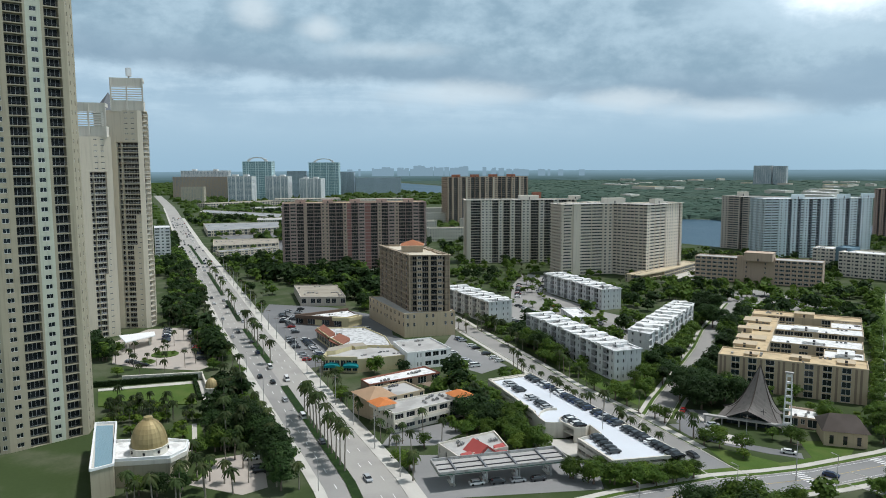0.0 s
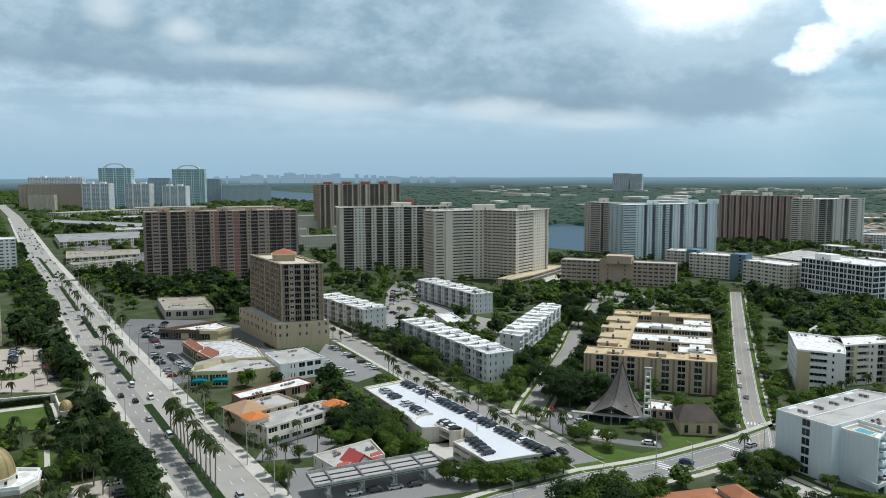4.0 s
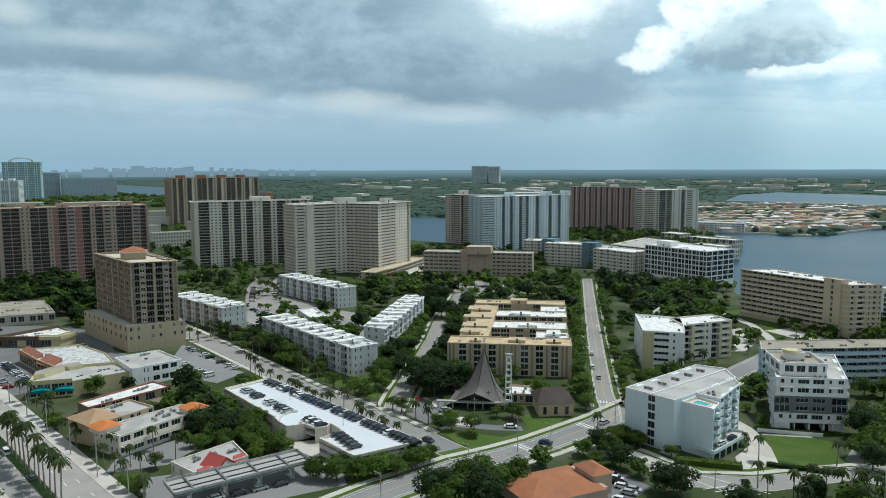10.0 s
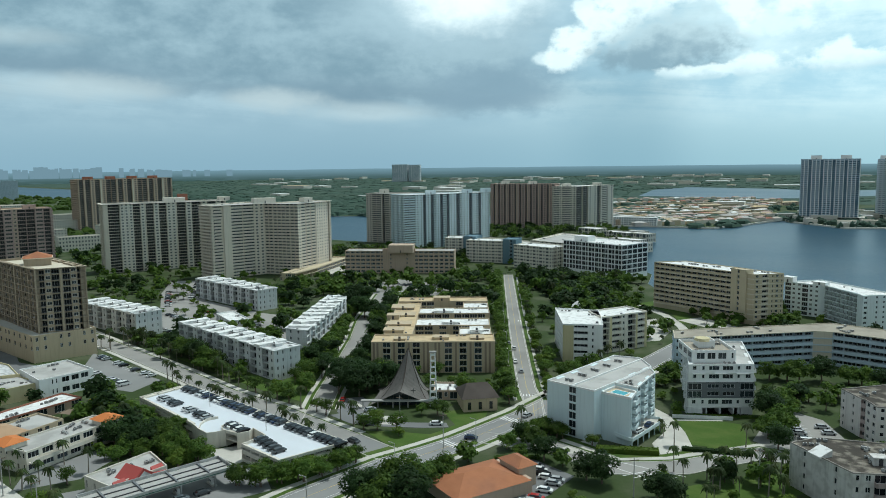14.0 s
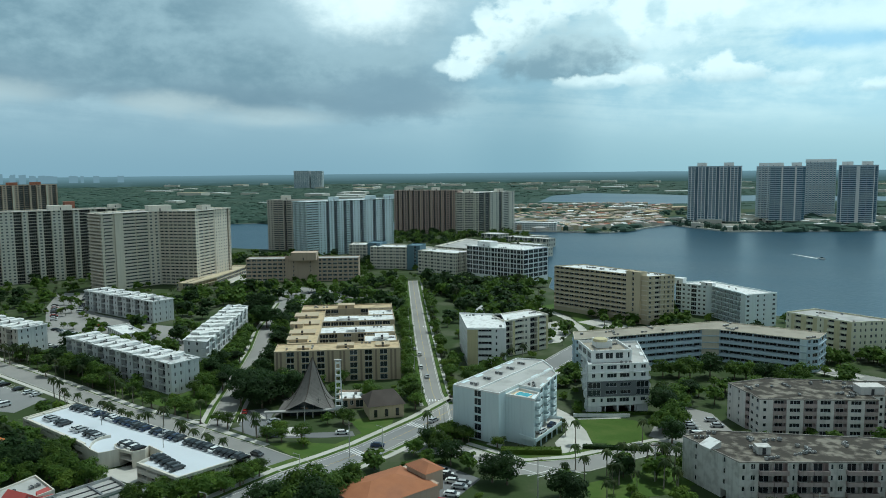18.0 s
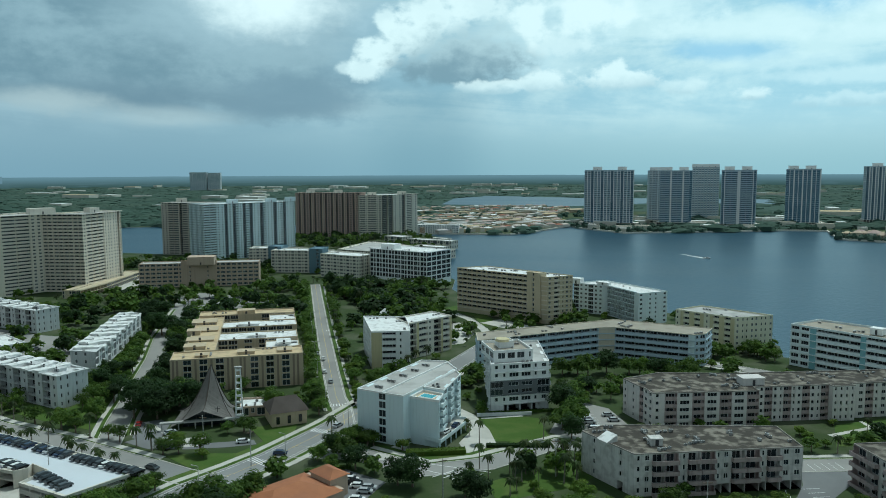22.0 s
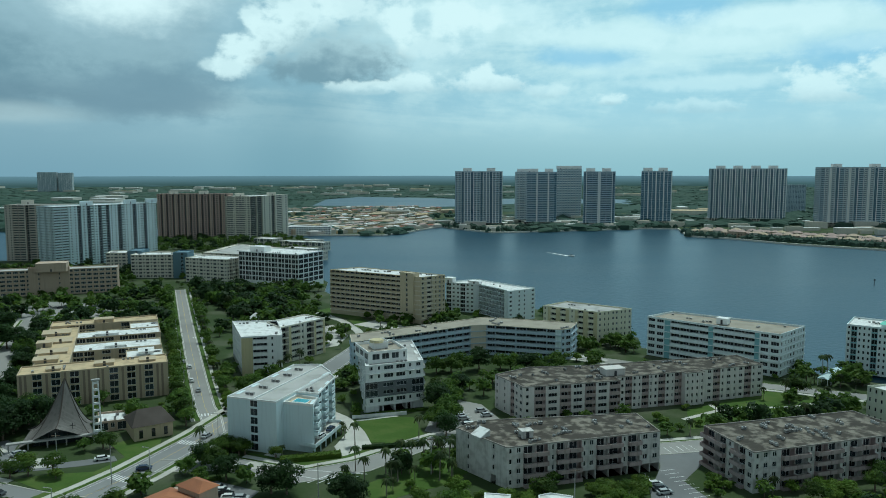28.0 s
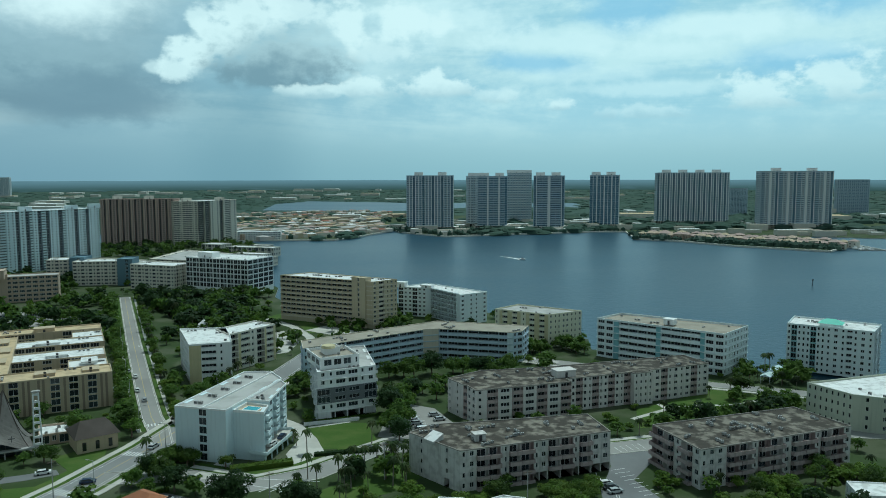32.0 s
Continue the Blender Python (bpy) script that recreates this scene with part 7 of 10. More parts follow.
for x, y in ((-205, 179), (-170, 171)):
    mb = MB(METAL)
    mb.tube([(0, 0, 4.5), (0, 0, 11.5)], [0.12, 0.08], METAL, 6)
    mb.box(-0.9, 0.9, -0.12, 0.12, 11.4, 11.55, METAL)
    part("lamp_mast", mb, deck2, Matrix.Translation((x + 235, y - 172.4, 0)))
pit = MB(CONCRETE)
pit.prism([(-183, 156), (-166, 154), (-166, 169), (-174, 169)], 0.0, 0.2, CONCRETE, bottom=False)
flat("ramp_floor", pit, "shaded concrete floor beside a parking deck", "pavement")
TAKEN.append(([(-192, 152), (-173, 152), (-173, 170), (-192, 170)], 0))

# ------------------------------------------------------------ church
ch = thing("church", "church with a swooping grey shingled tent roof", "church", Matrix.Translation((-162.4, 218.7, 0)) @ Matrix.Rotation(math.atan2(10.3, 18.4), 4, "Z"))
mb = MB(TILE_B)
SHING = mat("grey_shingle", (0.15, 0.14, 0.13), 0.9, 0.12, 0.25, 3.0, streak=0.25, dirt=(0.21, 0.20, 0.185), dirt_amt=0.5)
apex = (13.0, 9.0, 20.0)
ribs = [((-1.0, -1.0), 0.7), ((10.5, -3.2), 6.6), ((22.5, -1.0), 0.7), ((20.0, 9.0), 3.2), ((22.0, 19.0), 0.7), ((11.0, 17.0), 4.5), ((-0.5, 19.0), 0.7), ((2.0, 9.0), 3.2)]
N = 12
grid = []
for (bx, by), bz in ribs:
    line = []
    for i in range(N + 1):
        s = i / N
        line.append((apex[0] + (bx - apex[0]) * (s ** 0.92), apex[1] + (by - apex[1]) * (s ** 0.92), bz + (apex[2] - bz) * (1 - s) ** 2.1))
    grid.append(line)
for k in range(8):
    a, b = grid[k], grid[(k + 1) % 8]
    for i in range(N):
        if i == 0:
            mb.face([a[0], a[1], b[1]], SHING)
        else:
            mb.face([a[i], a[i + 1], b[i + 1], b[i]], SHING)
part("tent_roof", mb, ch, None, "grey shingled swooping roof")
for k in range(8):
    mb = MB(TILE_B)
    for i in range(N):
        p, r = grid[k][i], grid[k][i + 1]
        mb.face([(p[0] - 0.2, p[1], p[2] + 0.06), (r[0] - 0.2, r[1], r[2] + 0.06), (r[0] + 0.2, r[1], r[2] + 0.06), (p[0] + 0.2, p[1], p[2] + 0.06)], TILE_B)
    part("ridge_cap", mb, ch)
mb = MB(DARKIN, GLASS)
mb.face([(3, 1.2, 0), (19, 1.2, 0), (16, 1.2, 3.0), (10.6, 1.2, 6.0), (5.5, 1.2, 3.0)], GLASS)
for k in range(5):
    mb.box(5 + k * 2.8, 5.2 + k * 2.8, 1.0, 1.2, 0, 2.6 + 2.4 * (1 - abs(k - 2) / 2.2), METAL_D)
part("glass_gable", mb, ch)
mb = MB(WHITE)
mb.box(-4, 25, -2.4, -0.6, 2.4, 2.9, GREY)
for k in range(6):
    mb.box(-3.6 + k * 5.6, -3.2 + k * 5.6, -1.8, -1.4, 0, 2.4, GREY)
part("porch", mb, ch)
mb = MB(METAL_D)
mb.box(13.0 - 0.9, 13.0 + 0.9, -0.2, 0.0, 5.9, 6.1, METAL_D)
mb.box(13.0 - 0.1, 13.0 + 0.1, -0.2, 0.0, 4.9, 6.9, METAL_D)
part("cross", mb, ch, Matrix.Translation((2.4, -0.4, 0.2)))
TAKEN.append(([(-166, 216), (-143, 228), (-152, 246), (-176, 234)], 1.0))
bell = thing("bell_tower", "slender white openwork bell tower", "bell tower", Matrix.Translation((-142.2, 229.4, 0)) @ Matrix.Rotation(radians(30), 4, "Z"))
for s in (-1, 1):
    mb = MB(WHITE)
    mb.v.extend([(s * 1.25 - 0.25, -0.5, 0), (s * 1.25 + 0.25, -0.5, 0), (s * 1.25 + 0.25, 0.5, 0), (s * 1.25 - 0.25, 0.5, 0), (s * 0.75 - 0.2, -0.4, 20.8), (s * 0.75 + 0.2, -0.4, 20.8), (s * 0.75 + 0.2, 0.4, 20.8), (s * 0.75 - 0.2, 0.4, 20.8)])
    for f in ((4, 5, 6, 7), (0, 1, 5, 4), (1, 2, 6, 5), (2, 3, 7, 6), (3, 0, 4, 7)):
        mb.f.append(f)
        mb.m.append(mb.slot(WHITE))
    part("leg", mb, bell)
for k in range(8):
    z = 3 + k * 2.35
    w = 1.2 - 0.5 * z / 20.8
    mb = MB(WHITE)
    mb.box(-w, w, -0.3, 0.3, z, z + 0.7, WHITE)
    part("panel", mb, bell)
mb = MB(GREY)
mb.box(-1.3, 1.3, -0.7, 0.7, 20.6, 21.1, GREY)
part("cap", mb, bell)
hall = thing("parish_hall", "low church hall with a brown hip roof", "hall", Matrix.Translation((-129.4, 236.5, 0)) @ Matrix.Rotation(radians(40), 4, "Z"))
mb = MB(TAN)
mb.box(-4.6, 8, -6, 7, 0, 5.0, TAN)
part("wall", mb, hall)
mb = MB(TILE_B)
mb.v.extend([(-5.4, -6.8, 5.0), (8.8, -6.8, 5.0), (8.8, 7.8, 5.0), (-5.4, 7.8, 5.0), (-2.2, 0.5, 9.0), (5.6, 0.5, 9.0)])
for f in ((0, 1, 5, 4), (1, 2, 5), (2, 3, 4, 5), (3, 0, 4), (3, 2, 1, 0)):
    mb.f.append(f)
    mb.m.append(mb.slot(TILE_B))
part("hip_roof", mb, hall, None, "brown shingled hip roof")
for k in range(3):
    mb = MB(GLASS)
    mb.box(-3 + k * 4, -1.8 + k * 4, -6.04, -6.0, 0.8, 3.6, GLASS)
    part("window", mb, hall)
TAKEN.append(([(-142, 232), (-128, 226), (-117, 240), (-132, 250)], 0.5))
annex = building("church_annex", "low white flat-roofed church annex", [(-146, 236), (-138, 240.5), (-143, 250), (-152, 246)], 3.8, 1, ["g w g", "w w", ".", "w"], [PINK], roof=ROOF_W, category="church annex", units=3)

# ------------------------------------------------------------ domed pavilion and pool terrace by the beach towers
dome = thing("domed_pavilion", "cream pavilion with a weathered gold dome", "pavilion", Matrix.Translation((-222.6, 41.4, 0)))
pl = [(2.2, -10.5), (8.4, 3.7), (4.9, 8.9), (-1.3, 11.2), (-7.9, 4.3), (-13.4, -7.7)]
mb = MB(CREAM_PALE)
# lower walls coloured darker for the shade under the band
mb.prism(pl, 0, 6.4, SHADE_KHAKI, ROOF_W)
mb.prism([(x * 1.05, y * 1.05) for x, y in pl], 6.4, 7.8, CREAM_PALE, ROOF_W)
part("hall", mb, dome)
mb = MB(WHITE)
for i in range(6):
    mb.bar(pl[i], pl[(i + 1) % 6], 0.45, 7.8, 8.6, WHITE)
part("parapet", mb, dome)
mb = MB(CREAM_PALE)
mb.tube([(0, 0, 7.8), (0, 0, 9.9), (0, 0, 10.1)], [5.3, 5.3, 5.6], CREAM_PALE, 16)
part("drum", mb, dome)
for k in range(8):
    a = k * math.pi / 4 + 0.3
    # near-black plug in place of a shaded hole
    mb = MB(DARKIN)
    mb.tube([(5.25 * math.cos(a), 5.25 * math.sin(a), 8.6), (5.25 * math.cos(a), 5.25 * math.sin(a), 9.4)], [0.35, 0.35], DARKIN, 8)
    part("porthole", mb, dome)


def dome_mesh(r, h, z, sides=24):
    mb = MB(GOLD)
    pts, rad = [], []
    for i in range(9):
        a = math.pi / 2 * i / 8
        pts.append((0, 0, z + h * math.sin(a)))
        rad.append(max(0.05, r * math.cos(a)))
    mb.tube(pts, rad, GOLD, sides)
    return mb


part("dome_shell", dome_mesh(5.1, 7.6, 10.1), dome, None, "ribbed gold dome")
mb = MB(GOLD)
mb.tube([(0, 0, 17.5), (0, 0, 18.3), (0, 0, 18.5)], [1.4, 1.2, 0.4], GOLD, 10)
part("finial", mb, dome)
mb = MB(GOLD)
for k in range(12):
    a = k * math.pi / 6
    for i in range(8):
        b0, b1 = math.pi / 2 * i / 8, math.pi / 2 * (i + 1) / 8
        p = [(5.2 * math.cos(b) * math.cos(a), 5.2 * math.cos(b) * math.sin(a), 10.1 + 7.72 * math.sin(b)) for b in (b0, b1)]
        mb.face([(p[0][0] - 0.12 * math.sin(a), p[0][1] + 0.12 * math.cos(a), p[0][2]), (p[1][0] - 0.12 * math.sin(a), p[1][1] + 0.12 * math.cos(a), p[1][2]),
                 (p[1][0] + 0.12 * math.sin(a), p[1][1] - 0.12 * math.cos(a), p[1][2]), (p[0][0] + 0.12 * math.sin(a), p[0][1] - 0.12 * math.cos(a), p[0][2])], GOLD)
part("dome_ribs", mb, dome)
TAKEN.append(([(-238, 30), (-216, 30), (-214, 54), (-236, 54)], 0.5))
kiosk = thing("garden_tower", "small cream garden tower with a gold dome", "garden tower", Matrix.Translation((-277, 74.5, 0)))
mb = MB(CREAM_PALE)
mb.tube([(0, 0, 0), (0, 0, 7.4), (0, 0, 7.5), (0, 0, 8.0)], [2.3, 2.3, 2.8, 2.8], CREAM_PALE, 8)
part("shaft", mb, kiosk)
part("dome_shell", dome_mesh(2.3, 3.4, 8.0, 12), kiosk)
for k in range(4):
    a = k * math.pi / 2 + math.pi / 8
    # dark plug painted as the shade of the opening
    mb = MB(DARKIN)
    mb.tube([(2.05 * math.cos(a), 2.05 * math.sin(a), 4.2), (2.05 * math.cos(a), 2.05 * math.sin(a), 6.4)], [0.55, 0.5], DARKIN, 6)
    part("opening", mb, kiosk)
terr = thing("pool_terrace", "raised cream terrace with a shallow pale blue pool", "terrace", Matrix.Translation((-235, 30, 0)))
tp = [(20.9, -5.6), (20.0, 0.4), (-16.2, 7.1), (-18.8, 1.4)]
# podium sides painted in the same shade tone
mb = MB(CREAM_PALE)
mb.prism(tp, 0, 8.6, SHADE_KHAKI, CONCRETE)
part("podium", mb, terr)
mb = MB(WHITE)
for i in range(4):
    mb.bar(tp[i], tp[(i + 1) % 4], 0.5, 8.6, 9.3, WHITE)
part("parapet", mb, terr)
mb = MB(POOLW)
ip = [(tp[i][0] * 0.92 + 0.2, tp[i][1] * 0.8 + 0.15) for i in range(4)]
mb.face([(x, y, 8.7) for x, y in ip], SHALLOW)
part("pool_water", mb, terr)
TAKEN.append(([(-255, 22), (-213, 22), (-213, 32), (-255, 40)], 1))
gw = MB(CREAM_PALE)
gw.bar((-330, 52), (-318, 82), 1.0, 0, 3.0, CREAM_PALE)
gw.bar((-318, 82), (-262, 72), 0.6, 0, 2.2, CREAM_PALE)
tagged(new("garden_wall", gw.mesh("garden_wall")), "cream garden wall along a lawn", "wall", kind="structure")

# ------------------------------------------------------------ vehicles
CAR_COLS = [("white", (0.75, 0.75, 0.74)), ("black", (0.012, 0.012, 0.014)), ("silver", (0.42, 0.43, 0.44)), ("dark grey", (0.06, 0.065, 0.07)), ("dark blue", (0.02, 0.035, 0.08)), ("red", (0.35, 0.03, 0.025))]


def make_car(word, rgb, van=False):
    paint = mat("car_paint_" + word.replace(" ", "_"), rgb, 0.25, 0.05, 0.3, 2.0)
    c = thing("car", f"{word} {'van' if van else 'car'} on the asphalt", "car", Matrix.Translation((0, 0, -50)))
    prof = [(-2.25, 0.35), (2.2, 0.35), (2.3, 0.62), (2.2, 0.85), (1.2, 1.0), (-1.7, 1.02), (-2.25, 0.95)] if not van else [(-2.4, 0.35), (2.3, 0.35), (2.4, 0.8), (2.2, 1.1), (1.6, 1.3), (-2.4, 1.35)]
    roof_z, x0, x1 = (1.45, -1.5, 0.75) if not van else (2.05, -2.3, 1.2)

    def extr(profile, half, m, inset=0.0):
        mb = MB(m)
        k = len(profile)
        mb.v.extend([(x, -half, z) for x, z in profile] + [(x, half, z) for x, z in profile])
        for i in range(k):
            j = (i + 1) % k
            mb.f.append((i, i + k, j + k, j))
            mb.m.append(0)
        mb.f.append(tuple(range(k)))
        mb.m.append(0)
        mb.f.append(tuple(range(2 * k - 1, k - 1, -1)))
        mb.m.append(0)
        return mb

    part("body", extr(prof, 0.9, paint), c)
    zb = prof[4][1]
    cab = MB(CARGLASS)
    cab.v.extend([(x0 - 0.35, -0.84, zb), (x1 + 0.75, -0.84, zb), (x1 + 0.75, 0.84, zb), (x0 - 0.35, 0.84, zb), (x0, -0.66, roof_z), (x1, -0.66, roof_z), (x1, 0.66, roof_z), (x0, 0.66, roof_z)])
    for f in ((0, 1, 5, 4), (1, 2, 6, 5), (2, 3, 7, 6), (3, 0, 4, 7)):
        cab.f.append(f)
        cab.m.append(0)
    part("glazing", cab, c)
    rf = MB(paint)
    rf.box(x0 - 0.02, x1 + 0.02, -0.68, 0.68, roof_z - 0.02, roof_z + 0.05, paint, 0.06)
    part("roof_panel", rf, c)
    wh = MB(TYRE)
    n = 10
    wh.v.extend([(0.33 * math.cos(2 * math.pi * i / n), s, 0.33 + 0.33 * math.sin(2 * math.pi * i / n)) for s in (-0.1, 0.1) for i in range(n)])
    for i in range(n):
        wh.f.append((i, (i + 1) % n, n + (i + 1) % n, n + i))
        wh.m.append(0)
    wh.f.extend([tuple(range(n - 1, -1, -1)), tuple(range(n, 2 * n))])
    wh.m.extend([0, 0])
    wm = wh.mesh("wheel")
    for sx in (-1.4, 1.4):
        for sy in (-0.84, 0.84):
            part("wheel", wm, c, Matrix.Translation((sx, sy, 0)))
    return c


CARS = [make_car(w_, c_) for w_, c_ in CAR_COLS] + [make_car("white", (0.75, 0.75, 0.74), True)]


def joined_car(c):
    """The same car as one mesh, for the far end of the avenue."""
    mb = MB()
    for o in c.children:
        me = o.data
        n = len(mb.v)
        mb.v.extend([tuple(o.matrix_basis @ v.co) for v in me.vertices])
        for p in me.polygons:
            mb.f.append(tuple(n + i for i in p.vertices))
            mb.m.append(mb.slot(me.materials[p.material_index]))
    return mb.mesh("car")


FAR_CARS = [joined_car(c) for c in CARS]
used = [False] * len(CARS)
crng = random.Random(4)


def put_car(x, y, z, ang, kind=None):
    k = crng.choices(range(7), (5, 5, 5, 4, 2, 1, 1))[0] if kind is None else kind
    m = pose(x, y, z, 0, 0, math.degrees(ang))
    if math.hypot(x, y) > 300:
        ob = new("car", FAR_CARS[k])
        ob.matrix_basis = m
        return tagged(ob, CARS[k]["label"], "car")
    if not used[k]:
        used[k] = True
        CARS[k].matrix_basis = m
        return CARS[k]
    return copy_thing(CARS[k], m)


TOP = 4.6
da = math.atan2(-18, 95.4)
for i in range(33):                                  # far row of the deck
    if crng.random() < 0.93:
        x, y = lerp((-219, 187.2), (-140.5, 172.4), i / 32)
        put_car(x, y, TOP, da + math.pi / 2 + (math.pi if crng.random() < 0.5 else 0), crng.choice((0, 1, 1, 2, 3, 3, 4)))
for i in range(3):
    x, y = lerp((-228.5, 188.8), (-223.0, 187.8), i / 2)
    put_car(x, y, TOP, da + math.pi / 2, crng.choice((1, 3)))
for i in range(13):                                  # near row
    if i in (2, 5, 6, 9):
        continue
    x, y = lerp((-227, 176.6), (-196, 169.6), i / 12)
    put_car(x, y, TOP, da + math.pi / 2, crng.choice((0, 1, 2, 3)))
for i in range(6):
    x, y = lerp((-165, 163.6), (-150.5, 158.0), i / 5)
    if crng.random() < 0.95:
        put_car(x, y, TOP, da + math.pi / 2 - 0.1, crng.choice((1, 1, 3, 3, 2, 0)))
for i in range(5):
    x, y = lerp((-183.2, 168.4), (-175.4, 166.2), i / 4)
    put_car(x, y, TOP, da + math.pi / 2, crng.choice((0, 1, 3)))
for off, back in ((8.6, 0), (5.2, 0), (2.2, 0), (-2.2, 1), (-5.2, 1), (-8.6, 1)):   # the avenue
    for x, y, a in along(AVENUE[1:8], 26.0, off, crng.uniform(0, 20)):
        dens = 0.5 if x > -500 else 0.75
        if crng.random() < dens * 0.55 and x < -120:
            put_car(x + crng.uniform(-4, 4), y - 0.0, ROAD_Z, a + (math.pi if back else 0))
for x, y, a in ((-114, 207, 20), (-107, 236, 80), (-101, 250, 80), (-152, 300, 117), (-133, 287, 117), (-156, 207, 20), (-131, 213, 30), (-160, 330, 117), (-66, 232, 75), (-64.5, 239, 85), (-160, 214, 60), (-153, 201, -5), (-176, 218, 120), (-146, 186, -10),
                (-225, 300, 118), (-84, 210, -10), (-110, 196, 70)):
    put_car(x, y, 3.02 if (x, y) in ((-66, 232), (-64.5, 239)) else ROAD_Z + 0.03, radians(a))


def car_row(a, b, step, fill, ang, z=0.06):
    L = math.hypot(b[0] - a[0], b[1] - a[1])
    for i in range(int(L / step) + 1):
        if crng.random() < fill:
            x, y = lerp(a, b, i * step / L)
            put_car(x, y, z, radians(ang))


car_row((-318, 214), (-268, 204), 2.9, 0.35, 78)
car_row((-300, 196), (-268, 190), 2.9, 0.35, 78)
car_row((-30, 284), (-17, 252), 2.8, 0.85, 20)
car_row((-18, 278), (-6, 252), 2.8, 0.4, 20)
car_row((-97, 164), (-84, 161), 2.7, 0.8, -62)
car_row((-78, 166), (-77, 192), 2.7, 0.75, 10)
car_row((-88, 198), (-80, 190), 2.7, 0.7, 10)
car_row((-360, 146), (-316, 138), 2.9, 0.7, 70)
car_row((-372, 141), (-318, 130), 2.9, 0.6, 70)
car_row((-440, 176), (-410, 158), 2.9, 0.7, 60)
car_row((-440, 168), (-404, 150), 2.9, 0.5, 60)
car_row((-372, 166), (-364, 190), 2.9, 0.6, 10)
car_row((-430, 160), (-378, 148), 2.9, 0.6, 70)
car_row((-440, 352), (-392, 312), 2.9, 0.6, 40)
car_row((-456, 392), (-400, 338), 2.9, 0.5, 40)
car_row((-384, 275), (-310, 262), 2.9, 0.6, 80)
car_row((-378, 298), (-312, 286), 2.9, 0.5, 80)
car_row((-370, 320), (-300, 300), 2.9, 0.5, 80)
car_row((-295, 320), (-262, 300), 2.9, 0.5, 60)
car_row((-427, 92), (-395, 84), 2.9, 0.8, 60)
car_row((-410, 101), (-345, 89), 2.9, 0.6, 60)
car_row((-222, 71), (-206, 69), 2.8, 0.7, 70)
car_row((-372, 58), (-350, 66), 2.9, 0.5, 60)
car_row((-166, 118), (-158, 136), 6.0, 0.9, 72, 0.07)
car_row((-316, 460), (-250, 440), 2.9, 0.6, 70)
car_row((38, 212), (40, 206), 2.8, 0.9, 20)
car_row((45, 216), (47, 208), 2.8, 0.3, 20)
car_row((-142, 300), (-162, 340), 6.0, 0.22, 117, 0.08)
for k, c in enumerate(CARS):
    if not used[k]:
        put_car(-300 + 4 * k, 200, 0.06, 0, k)

# ------------------------------------------------------------ plants
def np_mesh(name, V, F, mats, midx=None):
    me = bpy.data.meshes.new(name)
    V, F = np.asarray(V, np.float32), np.asarray(F, np.int32)
    me.vertices.add(len(V))
    me.vertices.foreach_set("co", V.ravel())
    me.loops.add(F.size)
    me.loops.foreach_set("vertex_index", F.ravel())
    me.polygons.add(len(F))
    me.polygons.foreach_set("loop_start", np.arange(len(F), dtype=np.int32) * F.shape[1])
    for m in mats:
        me.materials.append(m)
    if midx is not None:
        me.polygons.foreach_set("material_index", np.asarray(midx, np.int32))
    me.update()
    me.validate()
    return me


def leaf_cloud(rng, centers, radii, n, size):
    """Leaf sprays on the skins of several lobes: quads turned outward with jitter."""
    k = rng.integers(0, len(centers), n)
    d = rng.normal(size=(n, 3))
    d[:, 2] = np.abs(d[:, 2]) * 0.9 - 0.25
    d /= np.linalg.norm(d, axis=1)[:, None]
    rr = radii[k] * (0.62 + 0.42 * rng.random(n)[:, None])
    c = centers[k] + d * rr
    nrm = d * 0.7 + np.array([[0.0, 0.0, 0.55]]) + rng.normal(size=(n, 3)) * 0.24
    nrm /= np.linalg.norm(nrm, axis=1)[:, None]
    t = np.cross(nrm, rng.normal(size=(n, 3)))
    t /= np.linalg.norm(t, axis=1)[:, None]
    b = np.cross(nrm, t)
    s = size * (0.6 + 0.8 * rng.random((n, 1)))
    V = np.stack([c - t * s - b * s * 0.5, c + t * s * 0.2 - b * s * 0.75, c + t * s + b * s * 0.3, c - t * s * 0.1 + b * s * 0.8], 1).reshape(-1, 3)
    return V, np.arange(4 * n).reshape(-1, 4)


def lobes(rng, n, r, h0, h1):
    a = rng.random(n) * 2 * np.pi
    q = np.sqrt(rng.random(n)) * r * 0.72
    z = h0 + (h1 - h0) * (0.25 + 0.6 * rng.random(n)) * (1 - 0.35 * (q / r) ** 2)
    cen = np.stack([q * np.cos(a), q * np.sin(a), z], 1)
    rad = (0.34 + 0.22 * rng.random((n, 1))) * r * np.array([[1, 1, 0.78]])
    return cen, rad


def tree_meshes(seed, r, h, n, leaf, m):
    rng = np.random.default_rng(seed)
    cen, rad = lobes(rng, 20, r, h * 0.16, h)
    V, F = leaf_cloud(rng, cen, rad, n, leaf)
    crown = np_mesh("crown", V, F, [m])
    tb = MB(BARK)
    th = h * 0.5
    tb.tube([(0, 0, 0), (0.08, 0.03, th * 0.5), (0.0, 0.1, th)], [0.34, 0.25, 0.18], BARK, 7)
    for c in cen[:5]:
        tb.tube([(0.0, 0.1, th * 0.8), (c[0] * 0.5, c[1] * 0.5, th * 0.8 + (c[2] - th * 0.8) * 0.6), (c[0], c[1], c[2])], [0.15, 0.10, 0.04], BARK, 5)
    return tb.mesh("trunk"), crown, (V, F)


